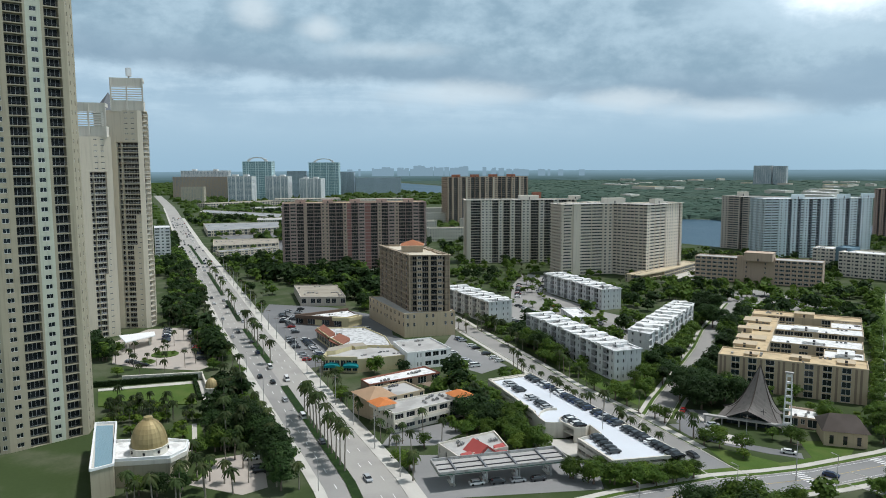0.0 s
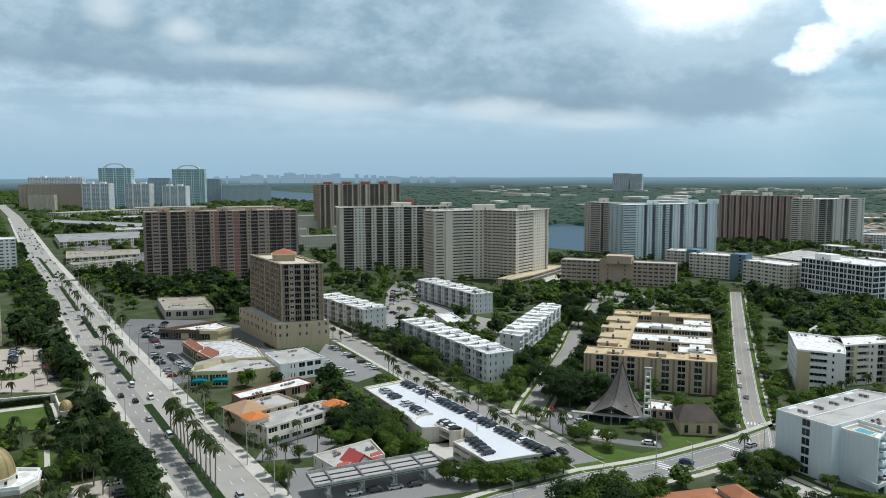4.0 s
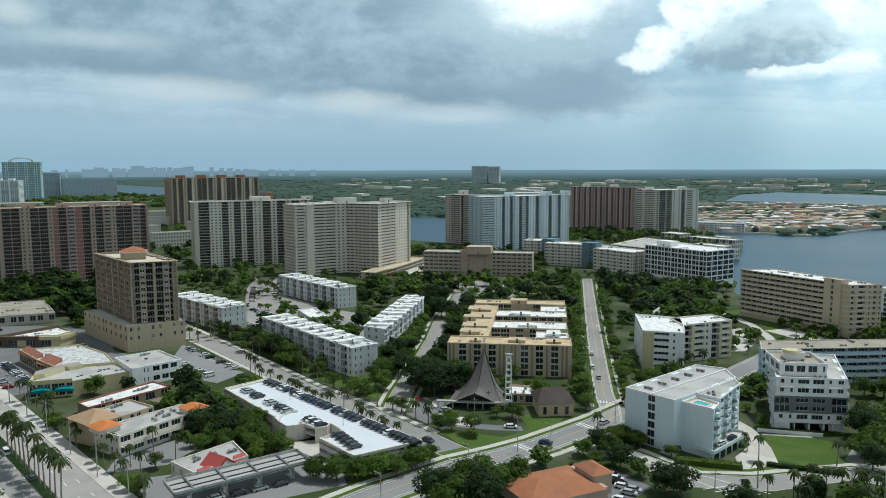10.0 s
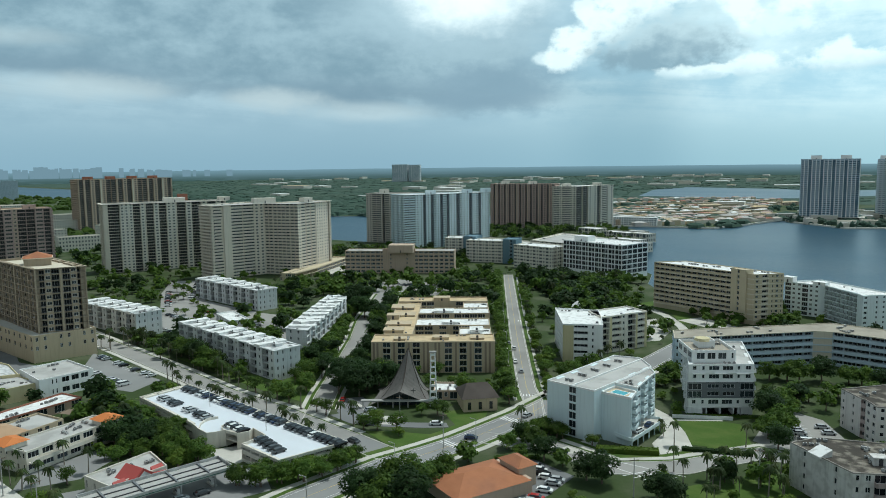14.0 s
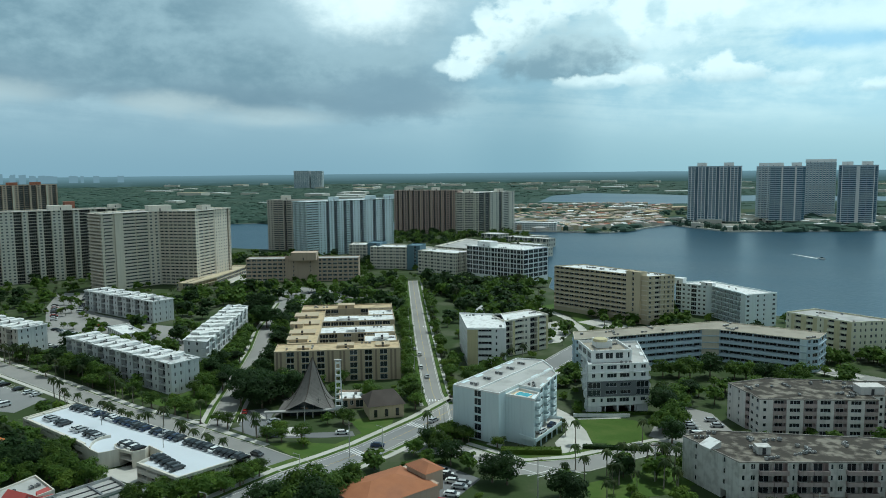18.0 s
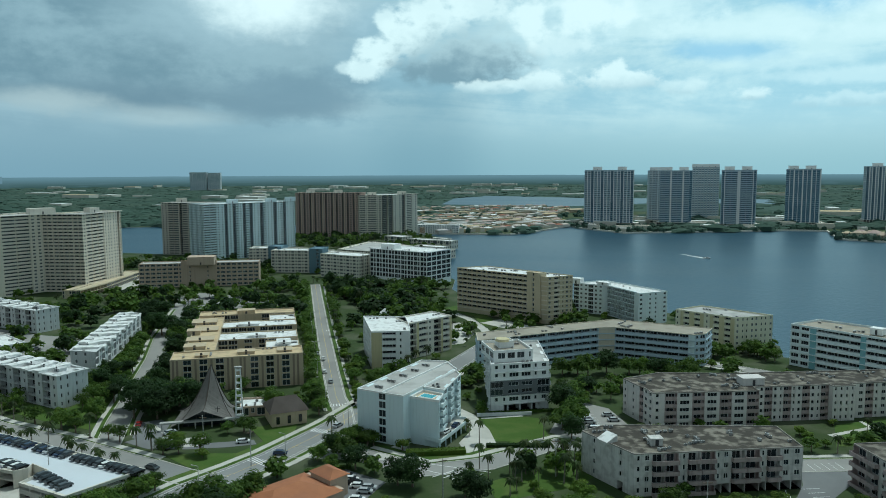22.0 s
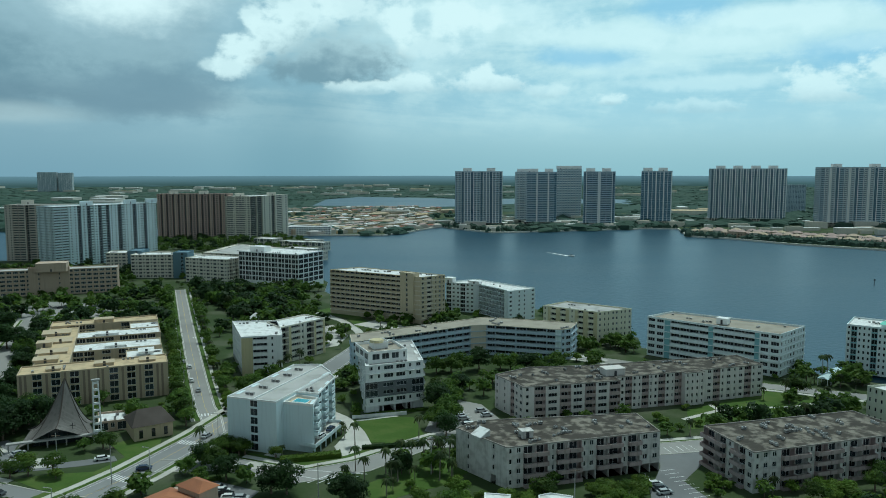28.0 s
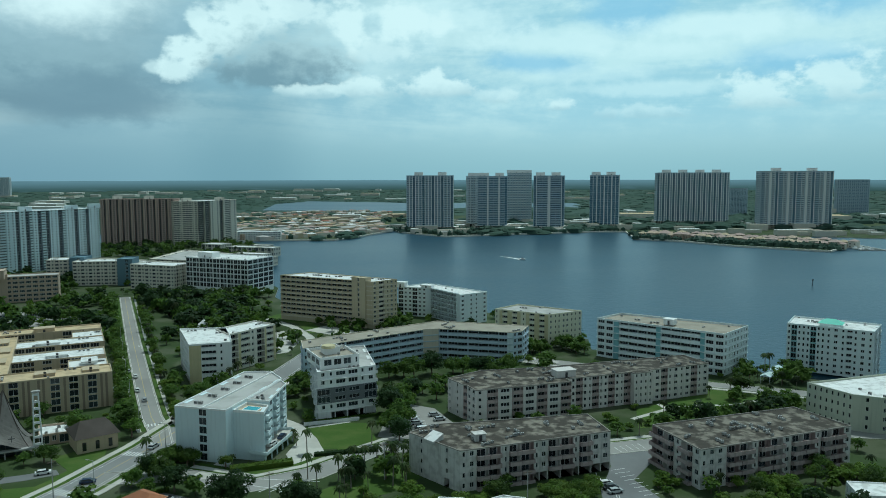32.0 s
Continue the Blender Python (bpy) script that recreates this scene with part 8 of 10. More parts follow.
def palm_meshes(seed, h, fr, n=18):
    rng = np.random.default_rng(seed)
    tb = MB(BARK_P)
    bx, by = rng.normal() * 0.25, rng.normal() * 0.25
    tb.tube([(0, 0, 0), (bx * 0.3, by * 0.3, h * 0.4), (bx, by, h)], [0.24, 0.17, 0.15], BARK_P, 7)
    V, F = [], []
    for k in range(n):
        a = 2 * np.pi * (k + rng.random() * 0.6) / n
        up = 0.9 - 1.5 * rng.random()
        L = fr * (0.85 + 0.3 * rng.random())
        w = fr * 0.16
        pts = []
        for i in range(6):
            s = i / 5
            rad = L * s * (1 - 0.22 * s)
            z = h + L * (up * 0.55 * s - (0.65 + 0.1 * up) * s * s) + 0.25
            pts.append((bx + rad * np.cos(a), by + rad * np.sin(a), z, w * (0.35 + 1.5 * s * (1 - s) + 0.15 * (1 - s))))
        px, py = -np.sin(a), np.cos(a)
        for i in range(5):
            (x0, y0, z0, w0), (x1, y1, z1, w1) = pts[i], pts[i + 1]
            for sgn in (-1, 1):
                b0 = len(V)
                V += [(x0, y0, z0), (x1, y1, z1), (x1 + sgn * px * w1, y1 + sgn * py * w1, z1 - 0.45 * w1), (x0 + sgn * px * w0, y0 + sgn * py * w0, z0 - 0.45 * w0)]
                F.append((b0, b0 + 1, b0 + 2, b0 + 3))
    return tb.mesh("trunk"), np_mesh("crown", V, F, [PALM]), (np.array(V), np.array(F))


TREES = []
for i, (r, h, m, lb) in enumerate(((4.6, 8.5, LEAF, "broad dark green shade tree"), (5.2, 9.5, LEAF_D, "large dark green shade tree"), (3.4, 6.5, LEAF, "round green street tree"), (2.6, 4.6, LEAF_Y, "small bright green tree"),
                                   (4.2, 11.0, LEAF_D, "tall dark feathery tree"))):
    tm, cm, arr = tree_meshes(20 + i, r, h, 2700 if r > 4 else 1600, 0.29 if r > 4 else 0.22, m)
    t_ = thing("tree", lb, "tree", Matrix.Translation((0, 0, -60)), "trees")
    part("trunk", tm, t_)
    part("crown", cm, t_)
    TREES.append((t_, r, arr, m))
PALMS = []
for i, (h, fr) in enumerate(((8.5, 2.7), (6.0, 2.5), (11.0, 2.8))):
    tm, cm, arr = palm_meshes(60 + i, h, fr)
    t_ = thing("palm", "palm tree with arching fronds on a slim trunk", "palm", Matrix.Translation((0, 0, -60)), "palms")
    part("trunk", tm, t_)
    part("crown", cm, t_)
    PALMS.append((t_, 1.2, arr, PALM))
first = set()
trng = random.Random(11)
count = {"tree": 0, "palm": 0}


def plant(kind, x, y, s=1.0, z=0.0):
    t_, r, arr, m = (TREES if kind < 5 else PALMS)[kind if kind < 5 else kind - 5]
    mm = pose(x, y, z, 0, 0, trng.uniform(0, 360)) @ Matrix.Scale(s, 4)
    if kind not in first:
        first.add(kind)
        t_.matrix_basis = mm
        ob = t_
    else:
        ob = copy_thing(t_, Matrix.Identity(4))
        ob.matrix_basis = mm
    count["tree" if kind < 5 else "palm"] += 1
    return ob


BELT = {}


def belt(kind, x, y, s=1.0, keep=0.35, z=0.0):
    """A tree of the joined belts: every few leaves of the model, a little larger."""
    arr, m = (TREES if kind < 5 else PALMS)[kind if kind < 5 else kind - 5][2:4]
    V, F = arr
    q = V.reshape(-1, 4, 3)
    if kind < 5:
        step = max(1, int(round(1 / keep)))
        q = q[trng.randrange(step)::step]
        c = q.mean(axis=1, keepdims=True)
        q = c + (q - c) * (step ** 0.5)
    a = trng.uniform(0, 2 * math.pi)
    R = np.array([[math.cos(a), -math.sin(a), 0], [math.sin(a), math.cos(a), 0], [0, 0, 1]])
    sc = np.array([s, s, s * trng.uniform(0.85, 1.15)])
    th, tw = (V[:, 2].mean() * s, 0.16 * s) if kind > 4 else (V[:, 2].mean() * 0.7 * s, 0.22 * s)
    bark = BARK_P if kind > 4 else BARK
    BELT.setdefault(bark.name, []).append(np.array([(x - tw, y, z), (x + tw, y, z), (x + tw * 0.7, y, z + th), (x - tw * 0.7, y, z + th), (x, y - tw, z), (x, y + tw, z), (x, y + tw * 0.7, z + th), (x, y - tw * 0.7, z + th)], np.float32))
    BELT.setdefault(m.name, []).append(((q.reshape(-1, 3) * sc) @ R.T + np.array([x, y, z])).astype(np.float32))


# named trees and palms
for x, y, k, s in ((-208, 40, 1, 0.75), (-206, 46, 4, 0.7), (-211.5, 36, 0, 0.75), (-207, 34, 6, 1.0)):
    plant(k, x, y, s)
for x, y, k, s in ((-153.9, 143.5, 0, 0.8), (-148.1, 146, 2, 1.1), (-144.4, 150.5, 0, 0.8), (-139.6, 154.6, 2, 1.1), (-137.5, 160, 0, 0.75), (-136.2, 165.4, 2, 1.0), (-136, 171, 2, 0.9), (-95.6, 225, 2, 0.8), (-98.8, 224.2, 2, 0.7), (-77.4, 220.5, 3, 0.9), (-75.5, 221.6, 6, 0.6), (-211, 236, 2, 1.2), (-210.6, 241, 0, 0.9),
                   (-191, 234, 4, 1.2), (-189, 242, 4, 1.0), (-196, 250, 0, 1.0), (-200, 258, 2, 1.2)):
    plant(k, x, y, s)
for x, y, k, s in ((-237, 77.5, 4, 1.1), (-229, 76.8, 1, 1.0), (-221, 75.8, 4, 1.15), (-213, 74.8, 4, 1.2), (-206, 73.8, 4, 1.15), (-199, 72.2, 4, 1.2), (-193, 70, 4, 1.0), (-222, 66, 6, 1.1), (-218, 62, 7, 0.8), (-214, 66, 5, 0.9), (-206, 58, 6, 1.1), (-203, 64, 7, 0.8), (-210, 55, 5, 0.9),
                   (-226, 54, 6, 1.2), (-229, 56, 2, 1.0), (-205, 52, 6, 1.2), (-198, 58, 6, 1.2), (-214, 52.5, 6, 1.2), (-209, 47, 6, 1.3), (-203, 45, 7, 0.9), (-200, 51, 5, 1.1), (-212, 33, 6, 1.2), (-204, 38, 6, 1.3), (-199, 43, 6, 1.2)):
    plant(k, x, y, s)
for x, y, k, s in ((-182.6, 224, 4, 1.1), (-174.2, 226, 1, 1.2), (-174.7, 232, 1, 1.3), (-175.5, 241, 0, 1.3), (-185, 234, 4, 1.2), (-180, 230, 1, 1.0), (-139, 200.5, 2, 1.05), (-133.2, 221.2, 2, 0.9),
                   (-151, 205, 3, 1.1), (-156, 199, 5, 1.0), (-86, 202, 1, 0.85), (-98.5, 213, 1, 0.75), (-65.5, 195, 1, 1.0), (-70, 195, 1, 0.9), (-49, 191.5, 1, 0.9), (-45.5, 190.5, 1, 0.85), (-95.3, 222.3, 2, 0.9), (-90, 221.5, 2, 0.9),
                   (-218.4, 250.4, 4, 1.0), (-221, 258, 4, 1.1), (-224.8, 246, 2, 1.1), (-284, 379, 4, 1.3), (-295, 383, 4, 1.3), (-290, 372, 1, 1.2), (-108, 262, 0, 0.8), (-112, 285, 0, 0.9), (-104, 300, 2, 1.0)):
    plant(k, x, y, s)
for x, y, k, s in ((-113, 158, 0, 1.35), (-107.5, 164, 0, 1.4), (-104.5, 171.5, 0, 1.15), (-103, 153, 1, 1.3), (-109, 148, 0, 1.3), (-117, 151, 1, 1.1), (-98, 213, 0, 0.8), (-93, 210, 0, 0.85),
                   (-100, 205, 0, 0.7), (-146, 199, 2, 0.8), (-136, 222, 2, 0.9), (-176, 236, 1, 1.1), (-170, 240, 1, 1.25), (-178, 246, 0, 1.2), (-184, 240, 1, 1.1), (-140, 250, 0, 1.0), (-119, 246, 2, 1.0),
                   (-286, 234, 0, 1.1), (-278, 232, 0, 1.25), (-270, 230, 1, 1.2), (-262, 228, 0, 1.2), (-254, 227, 0, 1.0), (-292, 238, 0, 1.0), (-209, 228, 2, 1.0), (-206, 236, 2, 1.1), (-88, 222, 2, 0.8), (-91, 224, 2, 0.7), (-94, 222, 2, 0.8),
                   (-30, 268, 4, 1.1), (-26, 262, 0, 1.2), (-33, 275, 1, 1.1), (-28, 282, 0, 1.2), (-34, 290, 0, 1.0), (-25, 290, 4, 1.0), (-30, 254, 0, 1.0), (-26, 246, 1, 0.9)):
    plant(k, x, y, s)
for i in range(9):
    x, y = lerp((-40, 326), (16, 334), i / 8)
    plant(trng.choice((0, 1)), x + trng.uniform(-2, 2), y + trng.uniform(-3, 3), trng.uniform(0.95, 1.2))
for x, y, a in along([(-195, 90.5), (-252, 100.6)], 5.0):
    plant(7 if trng.random() < 0.5 else 5, x, y, trng.uniform(1.15, 1.4), 0.2)
for line in MEDIANS[1:4]:
    for x, y, a in along(line, 9.0):
        if trng.random() < 0.5:
            plant(5, x, y, trng.uniform(1.1, 1.4), 0.2)
for x, y, k, s in ((-50, 213, 5, 0.9), (-55, 234, 5, 0.9), (-35, 243, 5, 0.9), (-103, 222, 5, 1.0), (-38, 222, 6, 1.1), (-33, 214, 7, 0.9), (-30, 219, 5, 1.0), (-26, 222, 5, 0.95), (-22, 216, 7, 0.9), (-18, 222, 5, 1.0), (-36, 207, 6, 1.0), (-24, 209, 5, 1.0),
                   (-60, 240, 6, 0.7), (-62, 244, 6, 0.7), (103, 300, 5, 1.0), (128, 330, 7, 1.0), (131, 332, 7, 1.0), (-219, 118, 5, 0.8), (-212, 128, 5, 0.9), (-196, 114, 5, 0.9), (-184, 108, 6, 1.0), (-178, 104, 5, 1.0)):
    plant(k, x, y, s)
for line, off, st, kinds, pr in ((R4[1:], 8.4, 5.6, (2, 2, 3, 2), 0.95), (R4[1:], -8.4, 6.0, (3, 2, 3, 6, 3), 0.85), (R3[2:], 9.0, 7.0, (2, 3, 3, 0), 0.75), (R3[2:], -9.0, 6.0, (0, 2, 4, 1), 0.9),
                                 (R2[2:], 8.6, 7.0, (5, 6, 2), 0.8), (R2[3:], -8.2, 4.6, (6, 6, 5), 0.9), (AVENUE[2:6], 17.5, 8.0, (5, 7, 6, 2), 0.6), (AVENUE[2:6], -16.0, 5.5, (5, 6, 6, 3), 0.65),
                                 (R6[3:], 9.0, 9.0, (5, 6), 0.5), (R7, -9.0, 8.0, (2, 0, 3), 0.6), (R5[5:12], 11.5, 9.0, (2, 5), 0.5)):
    for x, y, a in along(line, st, off, 3.0):
        if trng.random() < pr and not any(inside(x, y, p) for p, mg in TAKEN):
            k = trng.choice(kinds)
            xx, yy, s = x + trng.uniform(-1, 1), y + trng.uniform(-1, 1), trng.uniform(0.8, 1.15)
            if math.hypot(xx, yy) < 330:
                plant(k, xx, yy, s)
            else:
                belt(k, xx, yy, s, 0.3)
for x, y, k, s in ((-257, 221, 2, 0.95), (-250, 222.5, 0, 0.9), (-243, 220, 2, 1.0), (-238, 222, 3, 0.9), (-232, 219, 0, 0.8), (-247, 226, 3, 0.9), (-300, 244, 2, 0.8), (-291, 226, 2, 0.85), (-341, 225, 5, 1.0), (-337, 227, 6, 1.0), (-333, 229, 5, 1.1), (-328, 226, 6, 0.9),
                   (-325, 234, 5, 1.0), (-321, 240, 6, 1.0), (-316, 244, 6, 0.9), (-333, 237, 5, 1.0), (-327, 243, 6, 1.1)):
    plant(k, x, y, s)
for x, y, k, s in ((-154.8, 143.2, 2, 0.90), (-149.5, 145.3, 0, 0.70), (-146.1, 150.4, 2, 0.95), (-142.2, 155.0, 3, 1.20), (-139.0, 160.5, 2, 0.85), (-136.2, 166.8, 0, 0.70), (-135.1, 172.8, 2, 0.90), (-153.1, 154.3, 2, 0.80), (-144.2, 161.7, 3, 1.10), (-142.0, 171.3, 2, 0.80), (-203, 238, 4, 0.8), (-206, 244, 4, 0.9), (-210, 250, 4, 0.8), (-217, 262, 0, 0.7), (-222, 270, 4, 0.8), (-227, 279, 2, 0.9), (-240, 300, 0, 0.8), (-262, 347, 4, 1.3), (-266, 352, 1, 1.0), (-271, 350, 4, 1.2), (-258, 351, 4, 1.1), (-275, 354, 1, 1.0), (-250, 349, 4, 0.9), (-235, 270, 4, 0.75), (-231, 267, 4, 0.6), (-246, 300, 2, 1.0), (-250, 308, 2, 1.0), (-256, 318, 2, 1.0), (-241, 290, 2, 0.9), (-236, 282, 3, 1.2),
                   (-198, 120, 2, 0.8), (-200, 128, 5, 0.9), (-197, 136, 2, 0.9), (-194, 143, 0, 0.8), (-201, 146, 3, 1.2), (-192, 148, 2, 1.0), (-205, 116, 5, 0.8), (-186, 146, 2, 0.9), (-180, 144, 3, 1.2), (-203, 138, 3, 1.0)):
    plant(k, x, y, s)
# palms and shrubs of the paved forecourt
for x, y, k, s in ((-370, 78, 5, 0.8), (-374, 80, 6, 0.7), (-366.5, 76, 5, 0.7), (-371, 74.5, 3, 0.4), (-368, 81.5, 3, 0.4), (-374, 76, 3, 0.35), (-360, 68, 6, 0.7), (-362, 67, 3, 0.4), (-358, 69, 3, 0.35), (-345, 86, 5, 0.9), (-351, 70, 7, 0.8), (-359, 60, 5, 0.9), (-380, 66, 6, 1.0), (-386, 86, 5, 0.8),
                   (-395, 93, 7, 0.8), (-404, 86, 5, 0.9), (-356, 89, 5, 0.9), (-340, 80, 7, 0.8), (-365, 55, 6, 1.0), (-372, 52, 1, 0.8), (-383, 58, 0, 0.9), (-350, 60, 6, 1.0), (-343, 72, 5, 0.8), (-376, 92, 5, 0.9), (-334, 70, 6, 1.0), (-337, 60, 6, 0.9), (-342, 52, 3, 1.0), (-330, 90, 0, 0.7)):
    belt(k, x, y, s, 0.4)
# trees at the edges of the parking deck and in the yards
ZONES = [([(-232, 168), (-192, 160), (-170, 152), (-150, 146), (-150, 138), (-196, 150), (-236, 158)], 54, (0, 2, 3, 2), 0.85),
         ([(-150, 150), (-141, 150), (-134, 176), (-142, 178)], 8, (0, 2), 0.8),
         ([(-262, 172), (-234, 166), (-196, 150), (-200, 140), (-232, 152), (-256, 168)], 26, (0, 1, 5, 6), 1.0),
         ([(-272, 75), (-303, 85), (-306, 92), (-270, 85.5), (-237, 79), (-215, 75.5), (-194, 71.5), (-197, 67.8), (-216, 73), (-228, 70), (-228, 62), (-243, 64)], 70, (5, 6, 7, 1, 4, 0), 1.0), ([(-240, 64), (-228, 62), (-228, 74), (-250, 80), (-262, 72)], 16, (3, 2, 6, 6), 0.75),
         ([(-299, 42), (-281, 70), (-262, 66), (-273, 38)], 60, (6, 6, 5, 3), 0.8), ([(-266, 40), (-258, 60), (-236, 54), (-240, 44)], 14, (6, 3, 2), 0.8), ([(-398, 50), (-388, 70), (-371, 68), (-369, 47)], 14, (6, 0, 1), 1.0), ([(-430, 112), (-359, 101), (-327, 97), (-334, 92), (-390, 100)], 44, (1, 0, 4, 6), 1.0), ([(-366, 72), (-376, 78), (-368, 84), (-358, 70)], 8, (5, 3), 0.6),
         ([(-480, 116), (-340, 88), (-350, 76), (-480, 104)], 60, (5, 6, 1, 0), 1.0),
         ([(-600, 190), (-490, 222), (-420, 206), (-400, 226), (-540, 330), (-570, 330), (-604, 226)], 200, (0, 1, 2, 4), 1.1),
         ([(-520, 340), (-410, 300), (-400, 352), (-330, 362), (-330, 400), (-450, 405), (-520, 400)], 70, (0, 1, 2, 3, 6), 0.85),
         ([(-400, 405), (-300, 380), (-246, 360), (-186, 384), (-205, 460), (-290, 478), (-372, 448)], 150, (0, 0, 1, 2, 3, 3), 1.0),
         ([(-215, 480), (-150, 400), (-130, 400), (-116, 424), (-140, 462), (-200, 540)], 120, (0, 0, 1, 2, 3, 5), 1.0),
         ([(-300, 535), (-240, 540), (-180, 545), (-150, 500), (-190, 470), (-280, 490)], 90, (0, 0, 2, 1, 3), 1.0),
         ([(-135, 370), (-90, 365), (-60, 390), (-100, 420), (-130, 400)], 30, (2, 5, 6, 6, 3), 0.75),
         ([(-50, 225), (-20, 234), (-6, 232), (-22, 208), (-40, 192), (-52, 206)], 24, (5, 6, 5, 6), 0.85),
         ([(-20, 204), (0, 198), (40, 216), (36, 196), (-4, 180), (-30, 190)], 30, (3, 3, 2, 3), 0.95),
         ([(66, 208), (116, 229), (124, 214), (84, 196), (62, 200)], 34, (3, 3, 3, 2), 0.9),
         ([(38, 246), (64, 258), (110, 276), (124, 262), (108, 254), (46, 236)], 40, (0, 2, 3, 1), 0.9),
         ([(0, 256), (36, 270), (40, 250), (-4, 236)], 22, (3, 2, 3), 0.8), ([(100, 300), (122, 300), (126, 284), (108, 276)], 12, (0, 2, 5), 0.8),
         ([(-26, 300), (60, 318), (56, 334), (-30, 316)], 36, (2, 0, 3, 3), 0.9), ([(24, 372), (60, 372), (58, 392), (30, 386)], 16, (0, 2), 0.9), ([(112, 330), (142, 344), (150, 338), (136, 312)], 16, (0, 2, 6), 0.9),
         ([(-84, 284), (-62, 296), (-74, 312), (-92, 300)], 14, (2, 3, 0), 0.8), ([(-68, 262), (-60, 250), (-64, 236), (-54, 234), (-62, 268)], 14, (2, 3), 0.6), ([(-96, 226), (-78, 222), (-74, 214), (-92, 216)], 16, (3, 3, 2), 0.45),
         ([(-250, 262), (-222, 236), (-206, 252), (-222, 288), (-262, 350), (-280, 345)], 36, (2, 3, 2, 0), 0.8), ([(-330, 262), (-250, 275), (-262, 330), (-330, 330)], 26, (2, 0, 3), 0.9),
         ([(-330, 248), (-306, 246), (-330, 230), (-352, 234)], 20, (5, 6, 2), 0.9), ([(-700, 200), (-620, 190), (-640, 300), (-720, 300)], 60, (0, 1, 2), 1.1), ([(-900, 300), (-660, 340), (-600, 440), (-900, 480)], 110, (0, 1, 2), 1.0),
         ([(-620, 160), (-470, 126), (-470, 108), (-640, 140)], 90, (0, 1, 5), 1.0), ([(-1000, 240), (-620, 160), (-640, 130), (-1000, 190)], 160, (0, 1), 1.1), ([(-210, 540), (-160, 560), (-150, 540), (-180, 520)], 24, (0, 5), 0.9),
         ([(-480, 520), (-330, 560), (-320, 600), (-420, 640), (-500, 600)], 100, (0, 1, 5), 1.0), ([(-110, 480), (-40, 450), (-40, 425), (-120, 440)], 34, (2, 0, 3), 0.8), ([(-1400, 330), (-960, 260), (-960, 500), (-1500, 620)], 240, (0, 1, 2), 1.2),
         ([(-205, 735), (-262, 880), (-282, 910), (-270, 955), (-340, 1000), (-400, 920), (-340, 840), (-262, 715), (-215, 690)], 110, (0, 2, 0, 5), 0.9), ([(56.5, 230), (63, 210), (53, 204), (49, 216)], 10, (3, 3, 2), 0.55),
         ([(-430, 800), (-340, 800), (-345, 900), (-400, 990), (-490, 930), (-470, 830)], 130, (0, 2, 0, 1), 0.9)]
for poly, n, kinds, s0 in ZONES:
    xs, ys = [p[0] for p in poly], [p[1] for p in poly]
    made = tries = 0
    while made < n and tries < n * 14:
        tries += 1
        x, y = trng.uniform(min(xs), max(xs)), trng.uniform(min(ys), max(ys))
        k = trng.choice(kinds)
        s = s0 * trng.uniform(0.75, 1.15)
        if not inside(x, y, poly) or not free(x, y, 0.8 if k > 4 else 1.4):
            continue
        made += 1
        if math.hypot(x, y) < 262 and count["tree"] < 300 and count["palm"] < 240:
            plant(k, x, y, s)
        else:
            belt(k, x, y, s, 0.14 if math.hypot(x, y) < 400 else 0.055)
for _ in range(420):                                  # trees and palms standing in the paved court
    x, y = trng.uniform(-480, -350), trng.uniform(276, 410)
    if inside(x, y, [(-486, 392), (-440, 345), (-384, 300), (-352, 276), (-372, 320), (-420, 372), (-452, 408)]) and trng.random() < 0.36:
        belt(trng.choice((5, 6, 6, 2, 3, 2)), x, y, trng.uniform(0.55, 0.95), 0.2)
for _ in range(260):
    x, y = trng.uniform(-150, 150), trng.uniform(150, 345)
    if free(x, y, 1.0):
        belt(trng.choice((2, 3, 3, 3)), x, y, trng.uniform(0.3, 0.8), 0.3)
# loose trees over the rest of the near land
made = 0
for _ in range(9000):
    x, y = trng.uniform(-900, 170), trng.uniform(130, 660)
    if made > 1150:
        break
    if not inside(x, y, near_land) or math.hypot(x, y) < 215 or not free(x, y, 1.8):
        continue
    made += 1
    belt(trng.choice((0, 0, 1, 2, 2, 3, 3, 6)), x, y, trng.uniform(0.6, 1.0), 0.14 if math.hypot(x, y) < 400 else 0.055)
for mname, chunks in BELT.items():
    V = np.concatenate(chunks)
    me = np_mesh("tree_belt", V, np.arange(len(V)).reshape(-1, 4), [MATS[mname]])
    tagged(new("tree_belt", me), "belts of green trees and palms between the buildings", "trees", kind="stuff")


def hedge(a, b, w, h, m=LEAF_Y, label="clipped green hedge beside the drive"):
    rng = np.random.default_rng(int(abs(a[0]) * 10))
    L = math.hypot(b[0] - a[0], b[1] - a[1])
    n = int(L * (w + 2 * h) * 9)
    u, v, z = rng.random(n) * L, (rng.random(n) - 0.5) * w, rng.random(n) ** 0.5 * h
    d = np.array([(b[0] - a[0]) / L, (b[1] - a[1]) / L])
    c = np.stack([a[0] + d[0] * u - d[1] * v, a[1] + d[1] * u + d[0] * v, z], 1)
    V, F = leaf_cloud(rng, c, np.full((n, 3), 0.12), n, 0.26)
    t_ = thing("hedge", label, "hedge", Matrix.Translation((a[0], a[1], 0)))
    core = MB(m)
    core.bar((0, 0), (b[0] - a[0], b[1] - a[1]), w * 0.9, 0.0, h * 0.92, m)
    part("core", core, t_)
    part("leaves", np_mesh("leaves", V - np.array([a[0], a[1], 0]), F, [m]), t_)


